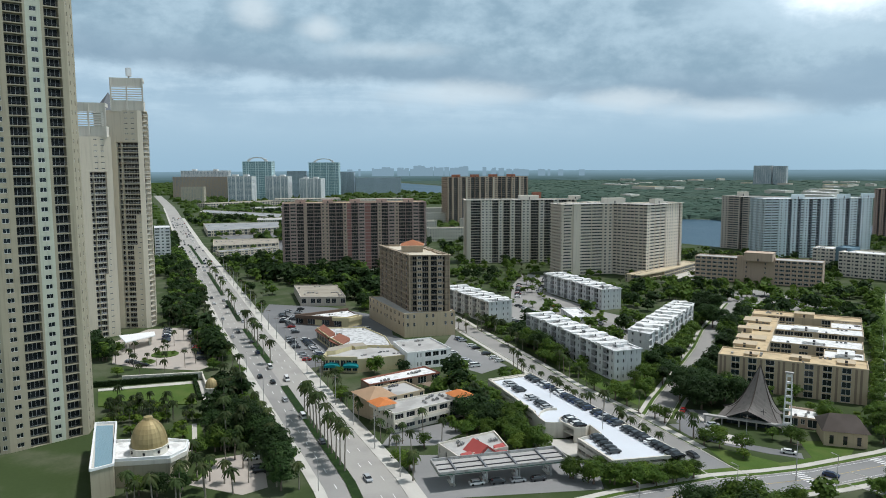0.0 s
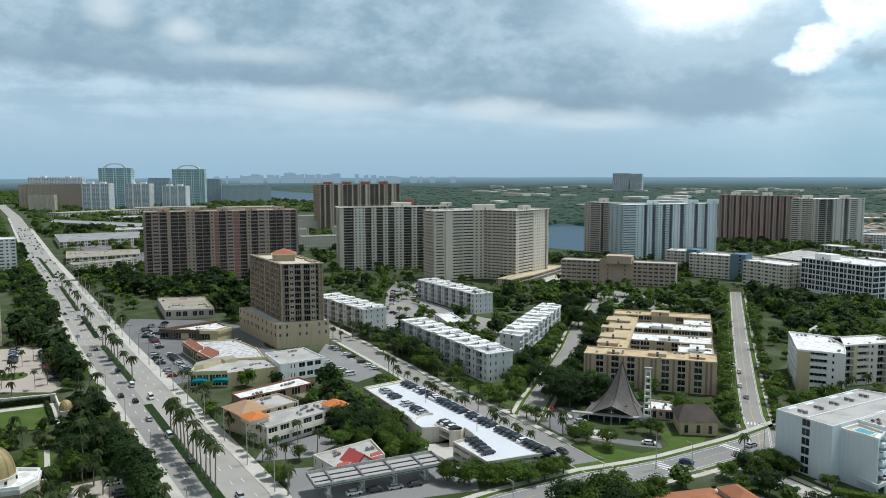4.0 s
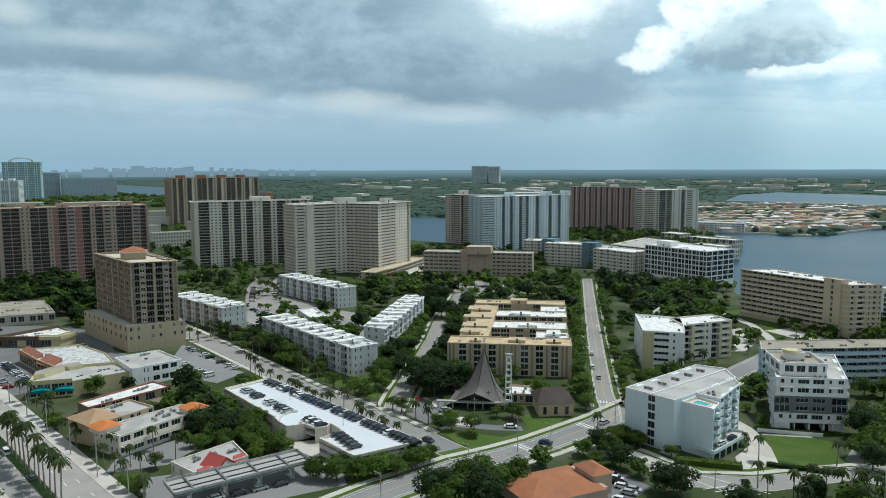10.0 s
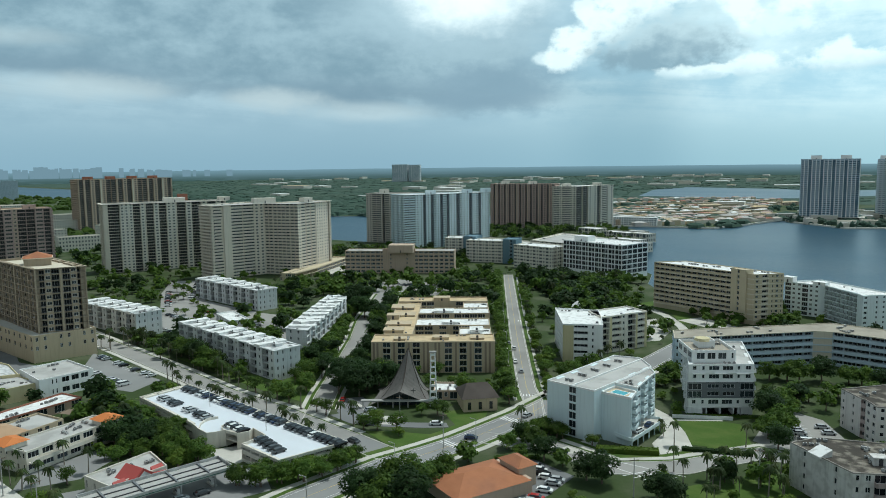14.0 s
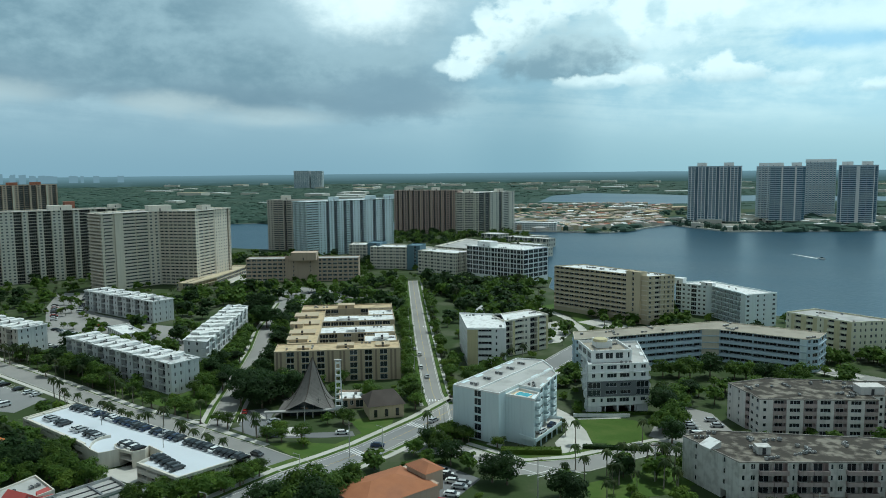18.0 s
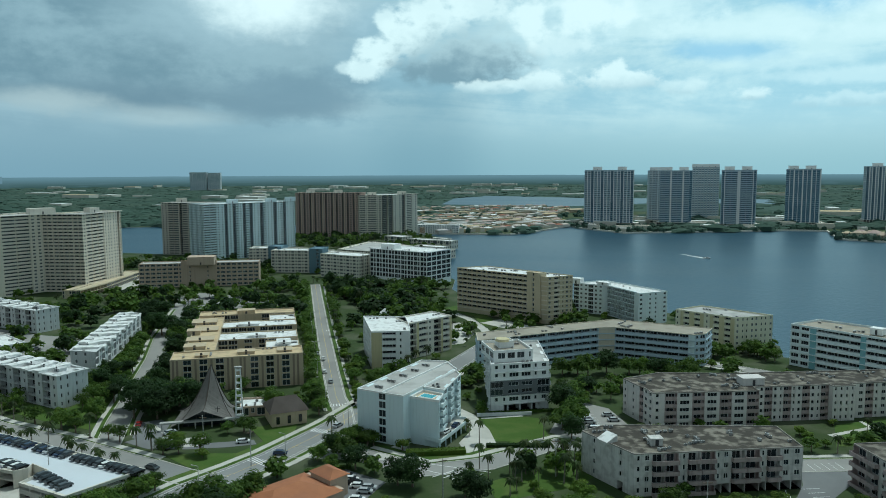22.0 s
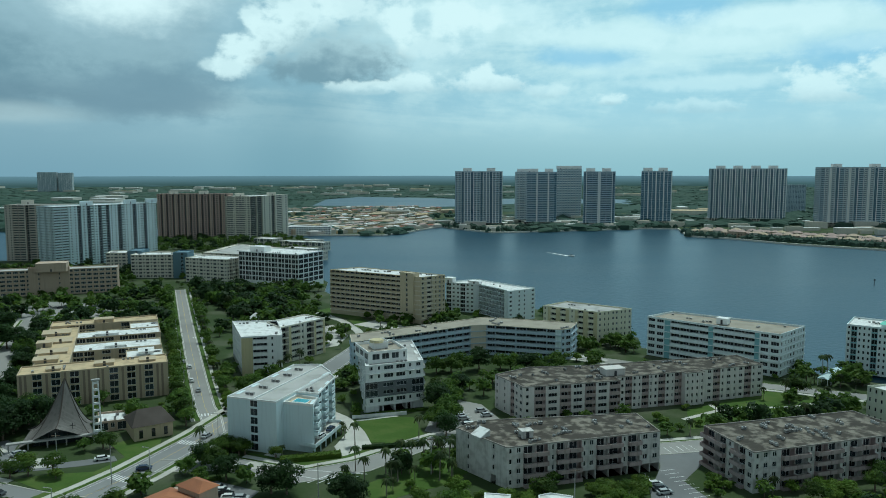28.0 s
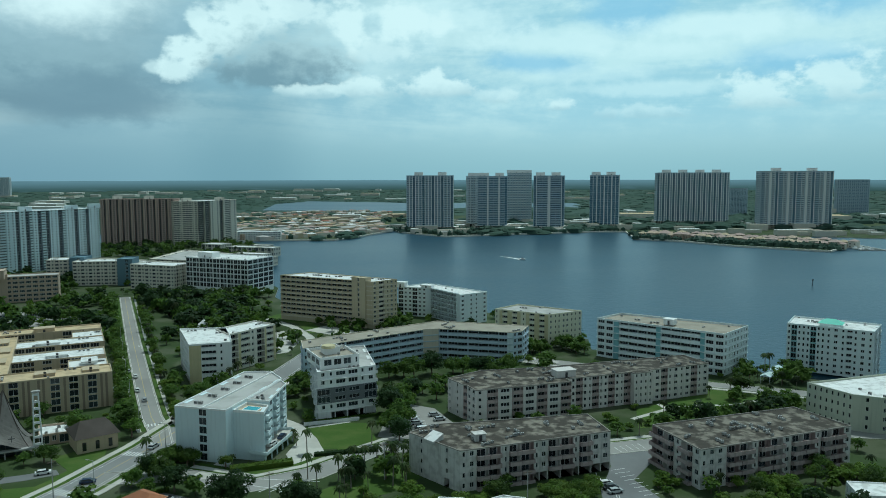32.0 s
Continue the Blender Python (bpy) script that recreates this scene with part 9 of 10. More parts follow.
hedge((-75, 217.2), (-57.3, 224.2), 3.4, 1.7)
hedge((-52, 231), (-32, 236.5), 1.8, 1.2, LEAF_D)
hedge((-330, 40), (-318, 80), 1.6, 2.4, LEAF_D)
hedge((-316, 78), (-288, 73), 1.6, 1.6, LEAF_D)
hedge((-88, 203), (-100, 196), 1.5, 1.0, LEAF)
hedge((-58, 264), (-34, 274), 1.2, 1.0, LEAF)

# ------------------------------------------------------------ far shore: woods, houses, roofs
wr = np.random.default_rng(5)


def far_ok(x, y):
    return inside(x, y, far_land)


LAGOON = [(-560, 1930), (-450, 1925), (-332, 1860), (-180, 1915), (-25, 2100), (150, 2130), (300, 2130), (330, 2440), (-30, 2500), (-235, 2470), (-380, 2550), (-595, 2620), (-640, 2360)]
clv, clf = [], []
base_v = np.array([(math.cos(a) * r, math.sin(a) * r, z) for r, z, n in ((1.0, 0.0, 6), (0.8, 0.6, 6)) for a in np.arange(6) * math.pi / 3] + [(0, 0, 1.0)])
base_f = [(i, (i + 1) % 6, 6 + (i + 1) % 6, 6 + i) for i in range(6)]
made = 0
while made < 9000:
    y = 1010 + 3750 * wr.random() ** 1.5
    x = (wr.random() - 0.5) * 2 * min(4300, y * 1.25)
    if x > 0.75 * y or not far_ok(x, y) or (-520 < x < 0 and 1000 < y < 1750 and wr.random() < 0.8) or inside(x, y, LAGOON) or (-620 < x < 320 and 1500 < y < 2130 and wr.random() < 0.85) or (200 < x < 640 and y < 1250):
        continue
    r = (7 + 12 * wr.random()) * (0.7 + y / 2600)
    h = 5 + 5 * wr.random() if y < 1700 else 2.5 + 2.5 * wr.random()
    n0 = len(clv)
    P_ = base_v * np.array([r, r, h]) * (0.8 + 0.4 * wr.random((13, 1)))
    clv.extend([(x + p[0], y + p[1], p[2]) for p in P_])
    clf.extend([(n0 + f[0], n0 + f[1], n0 + f[2], n0 + f[3]) for f in base_f])
    clf.extend([(n0 + 6 + i, n0 + 6 + (i + 1) % 6, n0 + 12, n0 + 12) for i in range(6)])
    made += 1
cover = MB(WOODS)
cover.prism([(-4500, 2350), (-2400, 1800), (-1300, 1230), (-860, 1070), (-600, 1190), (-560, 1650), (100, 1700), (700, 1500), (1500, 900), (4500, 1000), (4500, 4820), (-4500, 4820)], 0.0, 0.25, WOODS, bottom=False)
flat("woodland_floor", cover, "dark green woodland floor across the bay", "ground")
lake = MB(WATER)
lake.prism(LAGOON, 0.3, 0.5, WATER, bottom=False)
flat("lagoon", lake, "pale strip of lagoon water in the woods", "water")
for _ in range(1500):                                 # green fringes of the island and the canals
    k = wr.random()
    if k < 0.45:
        u = wr.random()
        x, y = 226 + 225 * u + 6 * wr.normal(), 1073 - 165 * u + (4 if wr.random() < 0.35 else 50 + 50 * wr.random())
    elif k < 0.75:
        x, y = -130 + 370 * wr.random(), 1110 + 150 * wr.random()
    else:
        x, y = -440 + 330 * wr.random(), 1040 + 620 * wr.random()
    if not far_ok(x, y) or (k >= 0.86):
        continue
    r, h = 2.5 + 3.5 * wr.random(), 3 + 6 * wr.random()
    n0 = len(clv)
    P_ = base_v * np.array([r, r, h]) * (0.8 + 0.4 * wr.random((13, 1)))
    clv.extend([(x + p[0], y + p[1], p[2]) for p in P_])
    clf.extend([(n0 + f[0], n0 + f[1], n0 + f[2], n0 + f[3]) for f in base_f])
    clf.extend([(n0 + 6 + i, n0 + 6 + (i + 1) % 6, n0 + 12, n0 + 12) for i in range(6)])
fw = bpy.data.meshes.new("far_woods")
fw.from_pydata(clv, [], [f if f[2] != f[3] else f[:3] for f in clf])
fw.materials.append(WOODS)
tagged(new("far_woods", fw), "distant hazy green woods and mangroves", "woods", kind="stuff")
made = 0
lv, lf_ = [], []
while made < 2600:                                    # gardens and woods along the far shore of the near land
    x, y = -900 - 3400 * wr.random() ** 1.4, 180 + 1500 * wr.random()
    if not inside(x, y, near_land) or min(seg_dist(x, y, a, b) for a, b in zip(AVENUE[5:], AVENUE[6:])) < 24 or any(inside(x, y, p) for p, mg in TAKEN):
        continue
    if x > -1500 and noise.noise((x * 0.006, y * 0.006, 2.0)) < 0.0:
        continue
    r, h = (5 + 7 * wr.random()) * (0.8 - x / 5000), 5 + 6 * wr.random()
    n0 = len(lv)
    P_ = base_v * np.array([r, r, h]) * (0.8 + 0.4 * wr.random((13, 1)))
    lv.extend([(x + p[0], y + p[1], p[2]) for p in P_])
    lf_.extend([tuple(n0 + i for i in f) for f in base_f] + [(n0 + 6 + i, n0 + 6 + (i + 1) % 6, n0 + 12) for i in range(6)])
    made += 1
lw = bpy.data.meshes.new("far_trees")
lw.from_pydata(lv, [], lf_)
lw.materials.append(LEAF)
tagged(new("far_trees", lw), "distant trees and gardens along the avenue", "trees", kind="stuff")
wall_line = [p for p in FAR_SHORE if -340 < p[0] < 480]
sw = MB(CREAM_PALE)
for a, b in zip(wall_line, wall_line[1:]):
    dx, dy = b[0] - a[0], b[1] - a[1]
    n_ = math.hypot(dx, dy)
    ox, oy = -dy / n_ * 0.9, dx / n_ * 0.9
    sw.prism([(a[0] - ox, a[1] - oy), (b[0] - ox, b[1] - oy), (b[0] + ox, b[1] + oy), (a[0] + ox, a[1] + oy)], -1.5, 1.3, CREAM_PALE, bottom=False)
tagged(new("seawall", sw.mesh("seawall")), "pale concrete seawall along the far shore", "seawall", kind="structure")
# distant flat roofs among the woods
fr = MB(ROOF_W, GREY)
for _ in range(120):
    y = 1500 + 3000 * wr.random()
    x = (wr.random() * 1.9 - 1.15) * y * 0.85
    if not far_ok(x, y) or inside(x, y, LAGOON) or (-640 < x < 330 and 1840 < y < 2640):
        continue
    wx, wy, h = 10 + 50 * wr.random(), 8 + 20 * wr.random(), 6 + 8 * wr.random()
    fr.prism([(x - wx, y - wy), (x + wx, y - wy), (x + wx, y + wy), (x - wx, y + wy)], 0.2, h, CREAM_PALE, ROOF_W if wr.random() < 0.6 else ROOF_T)
for _ in range(90):                                   # low buildings between the bayside towers
    x, y = -130 + 760 * wr.random(), 1120 + 330 * wr.random()
    if not far_ok(x, y) or any(inside(x, y, p) for p, mg in TAKEN):
        continue
    wx, wy, h = 5 + 14 * wr.random(), 4 + 6 * wr.random(), 4 + 6 * wr.random()
    fr.prism([(x - wx, y - wy), (x + wx, y - wy), (x + wx, y + wy), (x - wx, y + wy)], 0.1, h, CREAM_PALE, ROOF_W if wr.random() < 0.5 else ROOF_B)
tagged(new("far_roofs", fr.mesh("far_roofs")), "scattered pale flat roofs far off in the woods", "roofs", kind="stuff")


def house(name, label, x, y, w, d, h, ang, wall_m, roof_m, hip=True, group=""):
    t_ = thing(name, label, "house", pose(x, y, 0, 0, 0, ang), group)
    mb = MB(wall_m)
    mb.box(-w / 2, w / 2, -d / 2, d / 2, 0, h, wall_m)
    part("wall", mb, t_)
    mb = MB(roof_m)
    if hip:
        k = min(w, d) * 0.5
        mb.v.extend([(-w / 2 - 0.6, -d / 2 - 0.6, h), (w / 2 + 0.6, -d / 2 - 0.6, h), (w / 2 + 0.6, d / 2 + 0.6, h), (-w / 2 - 0.6, d / 2 + 0.6, h), (-max(0.1, w / 2 - k), 0, h + 2.6), (max(0.1, w / 2 - k), 0, h + 2.6)])
        for f in ((0, 1, 5, 4), (1, 2, 5), (2, 3, 4, 5), (3, 0, 4), (3, 2, 1, 0)):
            mb.f.append(f)
            mb.m.append(mb.slot(roof_m))
    else:
        mb.box(-w / 2 - 0.3, w / 2 + 0.3, -d / 2 - 0.3, d / 2 + 0.3, h, h + 0.5, roof_m)
    part("roof", mb, t_)
    mb = MB(GLASS)
    n = max(2, int(w / 3.5))
    for fl in range(max(1, int(h / 3))):
        for i in range(n):
            c = -w / 2 + w * (i + 0.5) / n
            mb.box(c - 0.8, c + 0.8, -d / 2 - 0.05, -d / 2, fl * 3 + 0.9, fl * 3 + 2.3, GLASS)
    part("glazing", mb, t_)
    return t_


hr = random.Random(8)
for k, (a, b) in enumerate((((244, 1092), (446, 924)), ((262, 1116), (470, 948)))):      # villas along the island's edge
    for i in range(26):
        x, y = lerp(a, b, i / 25)
        house("villa", "bayside villa with a faded tiled roof", x + hr.uniform(-2, 2), y + hr.uniform(-3, 6), hr.uniform(10, 15), hr.uniform(9, 12), hr.uniform(6, 9), -40 + hr.uniform(-14, 14), hr.choice((CREAM_PALE, CREAM, PINK)), hr.choice((PINK, TAN, ROSE, ROSE)), True,
              "bayside villas")
for k, (a, b) in enumerate((((-330, 1045), (-140, 1240)), ((-360, 1090), (-160, 1290)), ((-400, 1140), (-170, 1350)), ((-430, 1200), (-190, 1430)), ((-460, 1280), (-200, 1540)), ((-420, 1420), (-160, 1640)))):
    for i in range(16):
        x, y = lerp(a, b, (i + hr.random() * 0.5) / 15.5)
        house("canal_house", "long low canal-side block with a flat roof", x + hr.uniform(-6, 6), y + hr.uniform(-8, 8), hr.uniform(20, 52), hr.uniform(8, 12), hr.choice((5, 6, 8)), 46 + hr.uniform(-5, 5), hr.choice((CREAM_PALE, SAND, PINK, TAN, SAND)),
              hr.choice((ROOF_W, ROOF_T, ROOF_B, ROOF_B, ROOF_G, TAN)), hr.random() < 0.15, "canal-side houses")
cr = MB(CREAM_PALE)
for (ax, ay), (bx, by), n_ in (((-300, 1030), (-130, 1215), 26), ((-345, 1068), (-150, 1265), 28), ((-380, 1115), (-165, 1320), 30), ((-415, 1170), (-180, 1390), 30), ((-445, 1240), (-195, 1485), 30), ((-440, 1350), (-180, 1590), 30), ((-520, 1500), (-200, 1760), 34), ((-560, 1640), (-260, 1840), 30)):
    for i in range(n_):
        x, y = lerp((ax, ay), (bx, by), (i + hr.random() * 0.6) / n_)
        w_, d_, h_, a_ = hr.uniform(5, 9), hr.uniform(4, 6), hr.uniform(3.5, 7), radians(46 + hr.uniform(-6, 6))
        c_, s_ = math.cos(a_), math.sin(a_)
        quad = [(x + c_ * u - s_ * v, y + s_ * u + c_ * v) for u, v in ((-w_, -d_), (w_, -d_), (w_, d_), (-w_, d_))]
        if not far_ok(x, y) or inside(x, y, LAGOON):
            continue
        rm = hr.choice((TILE_R, ROSE, ROSE, GREY_T, ROOF_G, ROOF_W, ROOF_B, TAN_DARK))
        cr.prism(quad, 0.0, h_, hr.choice((CREAM_PALE, GREY_T, SAND)), rm, bottom=False)
        ra_, rb_ = (x - c_ * w_ * 0.5, y - s_ * w_ * 0.5, h_ + 2.0), (x + c_ * w_ * 0.5, y + s_ * w_ * 0.5, h_ + 2.0)
        q_ = [(*p, h_ + 0.02) for p in quad]
        for f_ in ([q_[0], q_[1], rb_, ra_], [q_[1], q_[2], rb_], [q_[2], q_[3], ra_, rb_], [q_[3], q_[0], ra_]):
            cr.face(f_, rm)
tagged(new("canal_roofs", cr.mesh("canal_roofs")), "dense rows of small canal-side houses with red-brown and white roofs", "houses", kind="stuff")
pb = building("apartment_block", "low white waterside block on the point", rect((-338, 1032), (-276, 1040), 18), 12.0, 4, ["w d w d w d", "w", ".", "w"], [WHITE], roof=ROOF_W, merge=True, glass=GLASS_BLUE)
# low blocks near the avenue, far down
for x, y, w, d, h in ((-860, 330, 130, 60, 9), (-980, 400, 150, 70, 8), (-1120, 380, 120, 50, 9), (-760, 470, 90, 16, 16), (-820, 560, 70, 20, 20), (-700, 520, 60, 16, 14), (-1300, 520, 130, 60, 10), (-900, 500, 60, 20, 14), (-1450, 480, 120, 50, 9), (-1750, 640, 160, 60, 12),
                      (-1000, 560, 80, 20, 18), (-1150, 650, 90, 30, 16), (-640, 520, 40, 24, 18), (-1620, 800, 120, 60, 12)):
    building("low_block", "low pale commercial block with a flat roof", rect((x, y), (x + w * 0.35, y + w * 0.93), d), h, max(1, int(h / 3.5)), ["w w w w", "w", "w", "w"], [CREAM_PALE], roof=ROOF_G if h < 12 else ROOF_B, merge=True, category="commercial block",
             group="low far blocks")
building("apartment_block", "white slab block beside the avenue", rect((-744.6, 152.3), (-741.8, 166.2), 24), 33.0, 11, ["d w d", "w", ".", "w"], [WHITE], roof=ROOF_W, merge=True)

# horizon: glowing sheets with the haze over plain and towns painted on
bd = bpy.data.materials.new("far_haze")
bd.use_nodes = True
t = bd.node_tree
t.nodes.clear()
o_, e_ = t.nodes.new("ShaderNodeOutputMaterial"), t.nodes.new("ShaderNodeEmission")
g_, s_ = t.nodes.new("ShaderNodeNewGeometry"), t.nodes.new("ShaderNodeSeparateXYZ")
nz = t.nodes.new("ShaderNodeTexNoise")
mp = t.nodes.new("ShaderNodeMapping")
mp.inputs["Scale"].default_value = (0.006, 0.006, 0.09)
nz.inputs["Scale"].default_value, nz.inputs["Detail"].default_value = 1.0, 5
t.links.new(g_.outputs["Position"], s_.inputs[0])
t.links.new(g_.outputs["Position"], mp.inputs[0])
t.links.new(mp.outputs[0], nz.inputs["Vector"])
# haze painted as emission, paler with height
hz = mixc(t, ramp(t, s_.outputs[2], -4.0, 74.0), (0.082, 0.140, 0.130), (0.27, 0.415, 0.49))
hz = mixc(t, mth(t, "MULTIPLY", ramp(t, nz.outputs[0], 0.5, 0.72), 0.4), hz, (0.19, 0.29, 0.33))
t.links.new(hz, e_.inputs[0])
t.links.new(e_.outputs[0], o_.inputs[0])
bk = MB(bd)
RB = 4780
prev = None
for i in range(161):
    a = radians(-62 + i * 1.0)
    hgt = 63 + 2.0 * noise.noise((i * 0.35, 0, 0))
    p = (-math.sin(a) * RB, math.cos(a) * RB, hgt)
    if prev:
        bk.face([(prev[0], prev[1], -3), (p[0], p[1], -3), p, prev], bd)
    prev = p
skr = random.Random(3)
# flat town cut-outs that glow in one even haze blue
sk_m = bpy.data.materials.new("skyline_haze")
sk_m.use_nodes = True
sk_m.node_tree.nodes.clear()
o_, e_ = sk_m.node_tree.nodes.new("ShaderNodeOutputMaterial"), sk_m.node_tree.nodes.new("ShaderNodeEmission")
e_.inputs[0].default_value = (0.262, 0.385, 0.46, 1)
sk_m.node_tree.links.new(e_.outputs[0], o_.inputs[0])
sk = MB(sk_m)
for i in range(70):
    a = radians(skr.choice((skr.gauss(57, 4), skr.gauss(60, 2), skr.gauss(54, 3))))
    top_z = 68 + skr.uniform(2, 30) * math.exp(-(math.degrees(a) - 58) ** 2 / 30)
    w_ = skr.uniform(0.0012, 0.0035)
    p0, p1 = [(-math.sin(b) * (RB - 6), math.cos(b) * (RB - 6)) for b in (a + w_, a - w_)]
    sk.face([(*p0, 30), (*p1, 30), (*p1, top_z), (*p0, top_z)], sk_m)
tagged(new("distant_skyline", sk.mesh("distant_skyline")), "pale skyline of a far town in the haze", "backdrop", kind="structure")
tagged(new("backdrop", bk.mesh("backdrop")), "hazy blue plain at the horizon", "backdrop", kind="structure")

# ------------------------------------------------------------ street furniture and small things
def lamp_post():
    t_ = thing("street_lamp", "grey street lamp with a curved arm", "street lamp", Matrix.Translation((0, 0, -70)), "street lamps")
    mb = MB(METAL)
    mb.tube([(0, 0, 0), (0, 0, 9.5)], [0.13, 0.08], METAL, 6)
    part("pole", mb, t_)
    mb = MB(METAL)
    mb.box(0, 2.2, -0.05, 0.05, 9.4, 9.5, METAL)
    part("arm", mb, t_)
    mb = MB(GREY)
    mb.box(1.9, 2.7, -0.16, 0.16, 9.3, 9.45, GREY, 0.04)
    part("lamp_head", mb, t_)
    return t_


def utility_pole():
    t_ = thing("utility_pole", "tall weathered utility pole with a crossarm", "utility pole", Matrix.Translation((0, 0, -70)), "utility poles")
    mb = MB(GREY)
    mb.tube([(0, 0, 0), (0, 0, 11.5)], [0.18, 0.12], GREY, 6)
    part("pole", mb, t_)
    mb = MB(BARK)
    mb.box(-1.3, 1.3, -0.07, 0.07, 10.6, 10.8, BARK)
    part("crossarm", mb, t_)
    return t_


L0, U0 = lamp_post(), utility_pole()
spots = [(x, y, math.degrees(a) + 90) for x, y, a in along(R5N, 32, -7.2)] + [(x, y, math.degrees(a) - 90) for x, y, a in along(R4[1:6], 38, 6.4)] + [(x, y, math.degrees(a) - 90) for x, y, a in along(AVENUE[2:5], 44, 12.2)]
for i, (x, y, a) in enumerate(spots):
    m = pose(x, y, 0.14, 0, 0, a)
    if i:
        copy_thing(L0, m)
    else:
        L0.matrix_basis = m
spots = [(x, y, math.degrees(a) + 90) for x, y, a in along(AVENUE[2:6], 24, -12.0)] + [(-27, 213, 20), (-118, 196, 60), (-55, 190, 40), (14, 194, 20), (-140, 204, 10)]
for i, (x, y, a) in enumerate(spots):
    m = pose(x, y, 0.1, 0, 0, a)
    if i:
        copy_thing(U0, m)
    else:
        U0.matrix_basis = m
boat = thing("motorboat", "small white motorboat crossing the bay", "boat", pose(50.3, 808.8, -0.9, 0, 0, -55))
mb = MB(WHITE)
mb.v.extend([(-4, -1.3, 0), (2, -1.3, 0), (5, 0, 0.2), (2, 1.3, 0), (-4, 1.3, 0), (-4, -1.5, 1.1), (2, -1.5, 1.2), (5.6, 0, 1.4), (2, 1.5, 1.2), (-4, 1.5, 1.1)])
for f in ((0, 1, 6, 5), (1, 2, 7, 6), (2, 3, 8, 7), (3, 4, 9, 8), (4, 0, 5, 9), (5, 6, 7, 8, 9)):
    mb.f.append(f)
    mb.m.append(0)
part("hull", mb, boat)
mb = MB(GLASS)
mb.box(-1, 1.4, -0.9, 0.9, 1.1, 2.0, GLASS, 0.2)
part("windscreen", mb, boat)
wk = MB(WHITE)
for i in range(12):
    s0, s1, w0, w1 = 2.0 + i * 3.6, 5.6 + i * 3.6, 2.4 - i * 0.16, 2.4 - (i + 1) * 0.16
    wk.face([(-s0, -w0, 0.06), (-s0, w0, 0.06), (-s1, w1, 0.06), (-s1, -w1, 0.06)], WHITE)
part("wake", wk, boat, None, "white foam wake")

dock = thing("marina_dock", "pale timber marina dock with moored boats", "dock", Matrix.Translation((478, 960, 0)))
for k in range(7):
    mb = MB(CONCRETE)
    mb.box(-16, 14, -42 + k * 14, -40.4 + k * 14, -0.9, 0.2, CONCRETE)
    part("pier", mb, dock)
mb = MB(CONCRETE)
mb.box(14, 16.4, -46, 46, -0.9, 0.25, CONCRETE)
part("walkway", mb, dock)
for k in range(6):
    for s in (-10, 2):
        mb = MB(WHITE)
        mb.v.extend([(-1.6, -4, -0.9), (1.6, -4, -0.9), (1.6, 3, -0.9), (0, 6, -0.7), (-1.6, 3, -0.9), (-1.9, -4, 0.7), (1.9, -4, 0.7), (1.9, 3, 0.9), (0, 6.6, 1.1), (-1.9, 3, 0.9)])
        for f in ((0, 1, 6, 5), (1, 2, 7, 6), (2, 3, 8, 7), (3, 4, 9, 8), (4, 0, 5, 9), (5, 6, 7, 8, 9)):
            mb.f.append(f)
            mb.m.append(0)
        mb.box(-1.2, 1.2, -2.5, 1.5, 0.8, 2.6, WHITE, 0.3)
        tagged(new("moored_boat", mb.mesh("moored_boat")), "white moored motor yacht at a dock", "boat").matrix_basis = pose(478 + s, 925.5 + k * 14, 0, 0, 0, 12 * (k % 2))

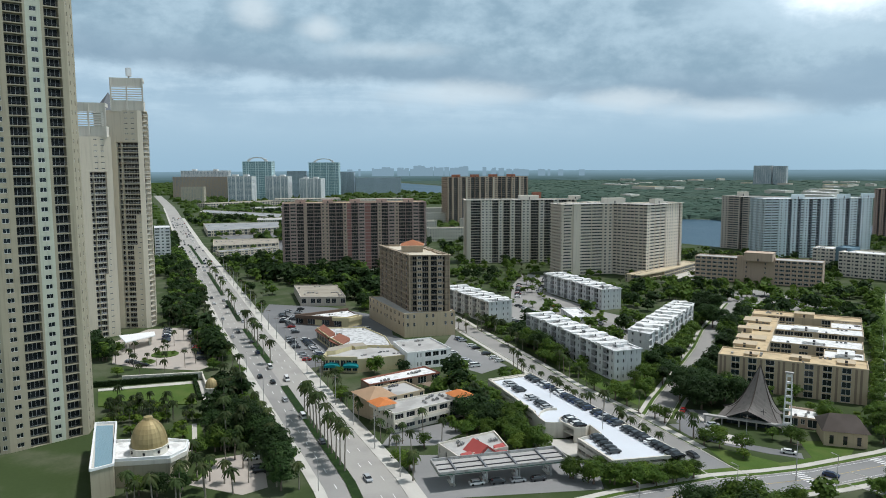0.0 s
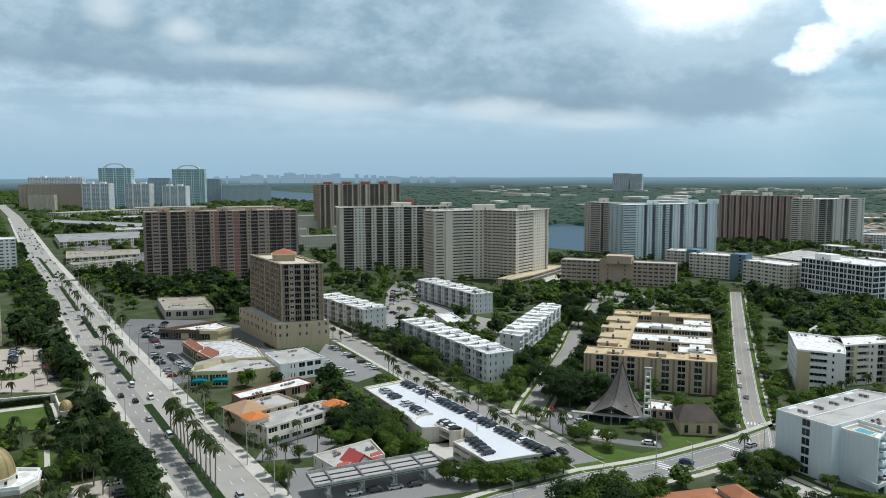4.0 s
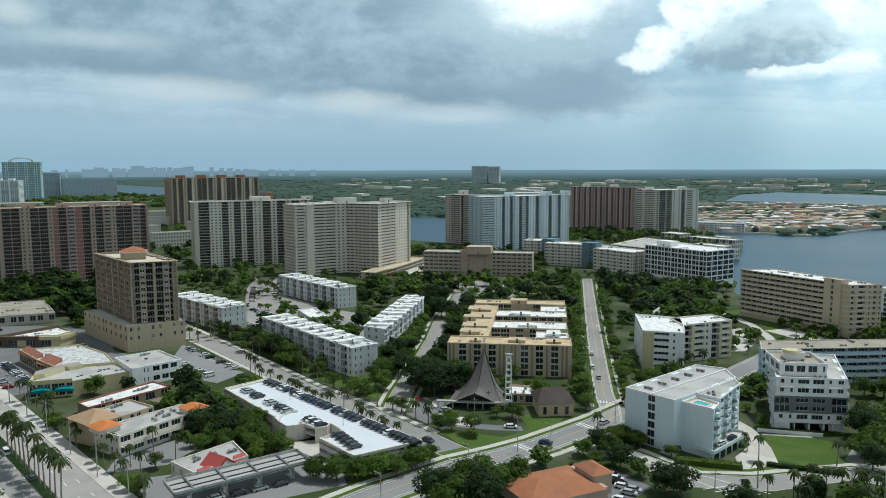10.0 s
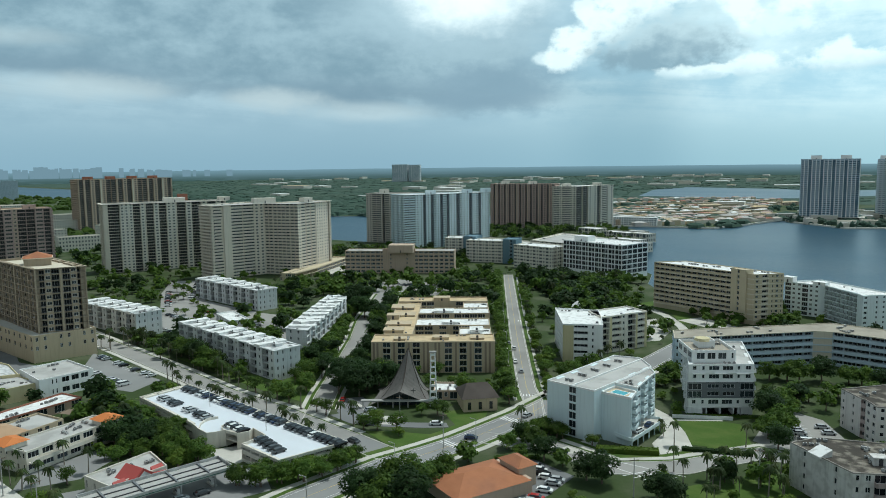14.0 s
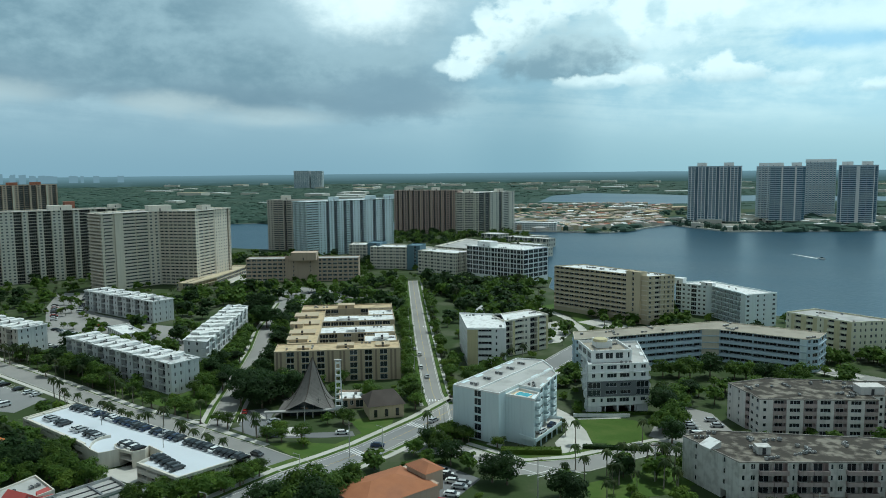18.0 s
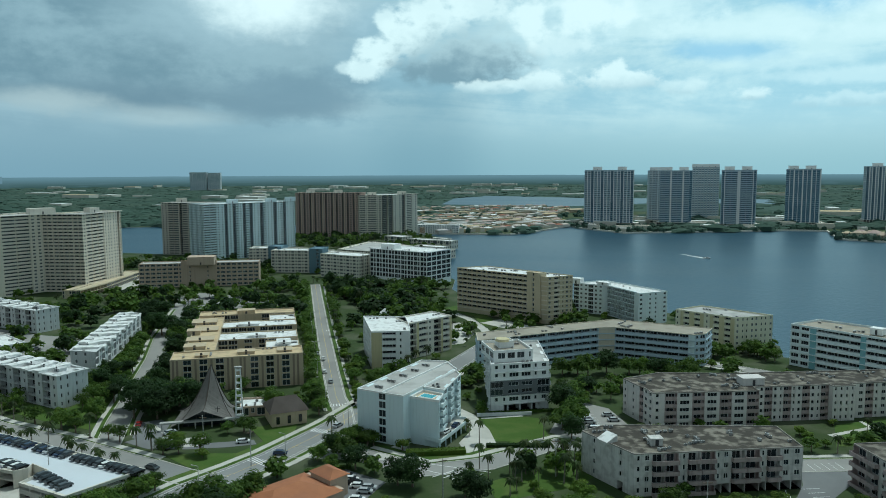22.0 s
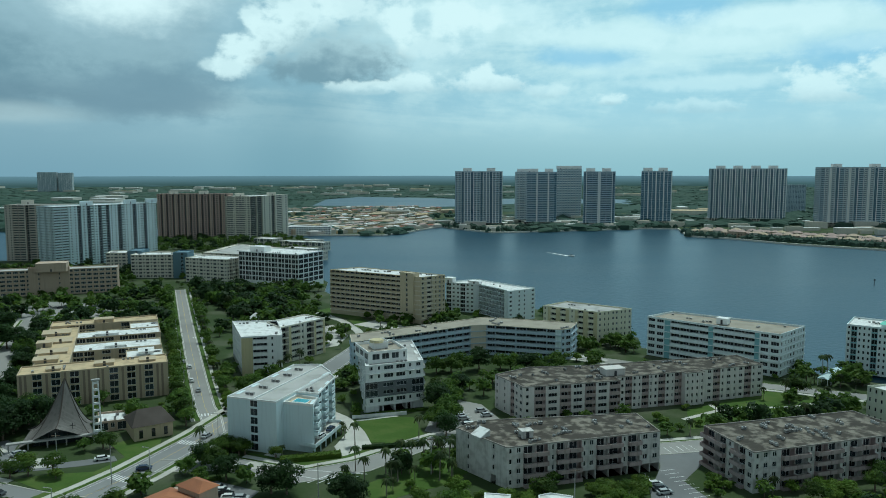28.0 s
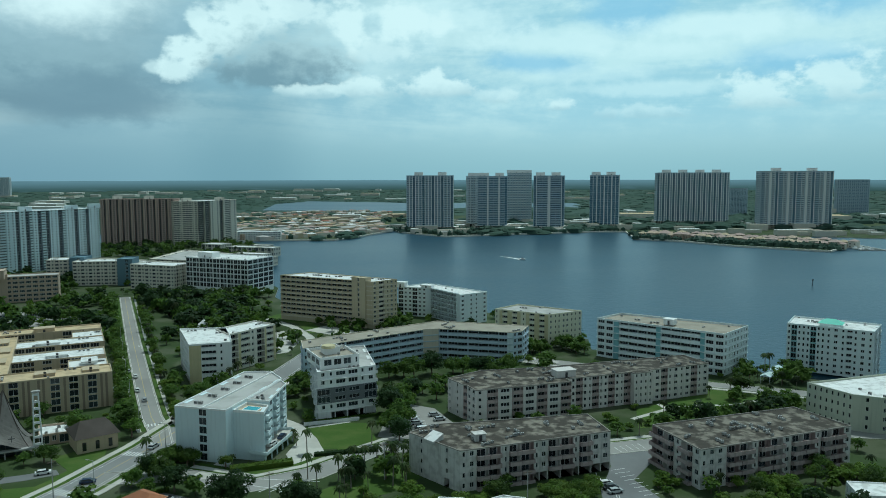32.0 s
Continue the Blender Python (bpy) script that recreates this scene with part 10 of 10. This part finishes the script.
for x, y in ((276.0, 619.7),):
    cm_ = thing("channel_marker", "dark wooden channel marker post in the bay", "marker post", Matrix.Translation((x, y, 0)))
    mb = MB(SLATE)
    mb.tube([(0, 0, -1), (0, 0, 5.2)], [0.3, 0.24], SLATE, 8)
    part("pile", mb, cm_)
    mb = MB(SLATE)
    mb.box(-0.7, 0.7, -0.32, -0.24, 3.6, 5.0, SLATE)
    part("board", mb, cm_)
YELLOW_U = mat("yellow_canvas", (0.75, 0.58, 0.04), 0.8, 0.05)
for x, y in ((-256.6, 168.3), (-255.8, 174.6)):
    um = thing("umbrella", "bright yellow canvas umbrella in a yard", "umbrella", Matrix.Translation((x, y, 0)), "yard umbrellas")
    mb = MB(METAL)
    mb.tube([(0, 0, 0), (0, 0, 2.6)], [0.04, 0.04], METAL, 6)
    part("pole", mb, um)
    mb = MB(YELLOW_U)
    mb.tube([(0, 0, 2.1), (0, 0, 2.4), (0, 0, 2.9)], [1.9, 1.5, 0.08], YELLOW_U, 8)
    part("canopy", mb, um)
kio = thing("kiosk", "small brown-roofed open kiosk in a yard", "kiosk", Matrix.Translation((-249.4, 155.5, 0)) @ Matrix.Rotation(0.2, 4, "Z"))
mb = MB(BARK)
mb.v.extend([(-3.4, -3.4, 2.5), (3.4, -3.4, 2.5), (3.4, 3.4, 2.5), (-3.4, 3.4, 2.5), (0, 0, 4.1)])
for f in ((0, 1, 4), (1, 2, 4), (2, 3, 4), (3, 0, 4), (3, 2, 1, 0)):
    mb.f.append(f)
    mb.m.append(mb.slot(TAN_DARK))
part("roof", mb, kio)
for sx in (-2.8, 2.8):
    for sy in (-2.8, 2.8):
        mb = MB(BARK)
        mb.box(sx - 0.12, sx + 0.12, sy - 0.12, sy + 0.12, 0, 2.5, BARK)
        part("post", mb, kio)
tent = thing("tent", "small white pyramid tent on a lawn", "tent", Matrix.Translation((-160, 426, 0)))
mb = MB(WHITE)
mb.v.extend([(-4, -4, 2.6), (4, -4, 2.6), (4, 4, 2.6), (-4, 4, 2.6), (0, 0, 6.2)])
for f in ((0, 1, 4), (1, 2, 4), (2, 3, 4), (3, 0, 4)):
    mb.f.append(f)
    mb.m.append(0)
part("canopy", mb, tent)
for sx in (-3.8, 3.8):
    for sy in (-3.8, 3.8):
        mb = MB(METAL)
        mb.box(sx - 0.06, sx + 0.06, sy - 0.06, sy + 0.06, 0, 2.6, METAL)
        part("post", mb, tent)
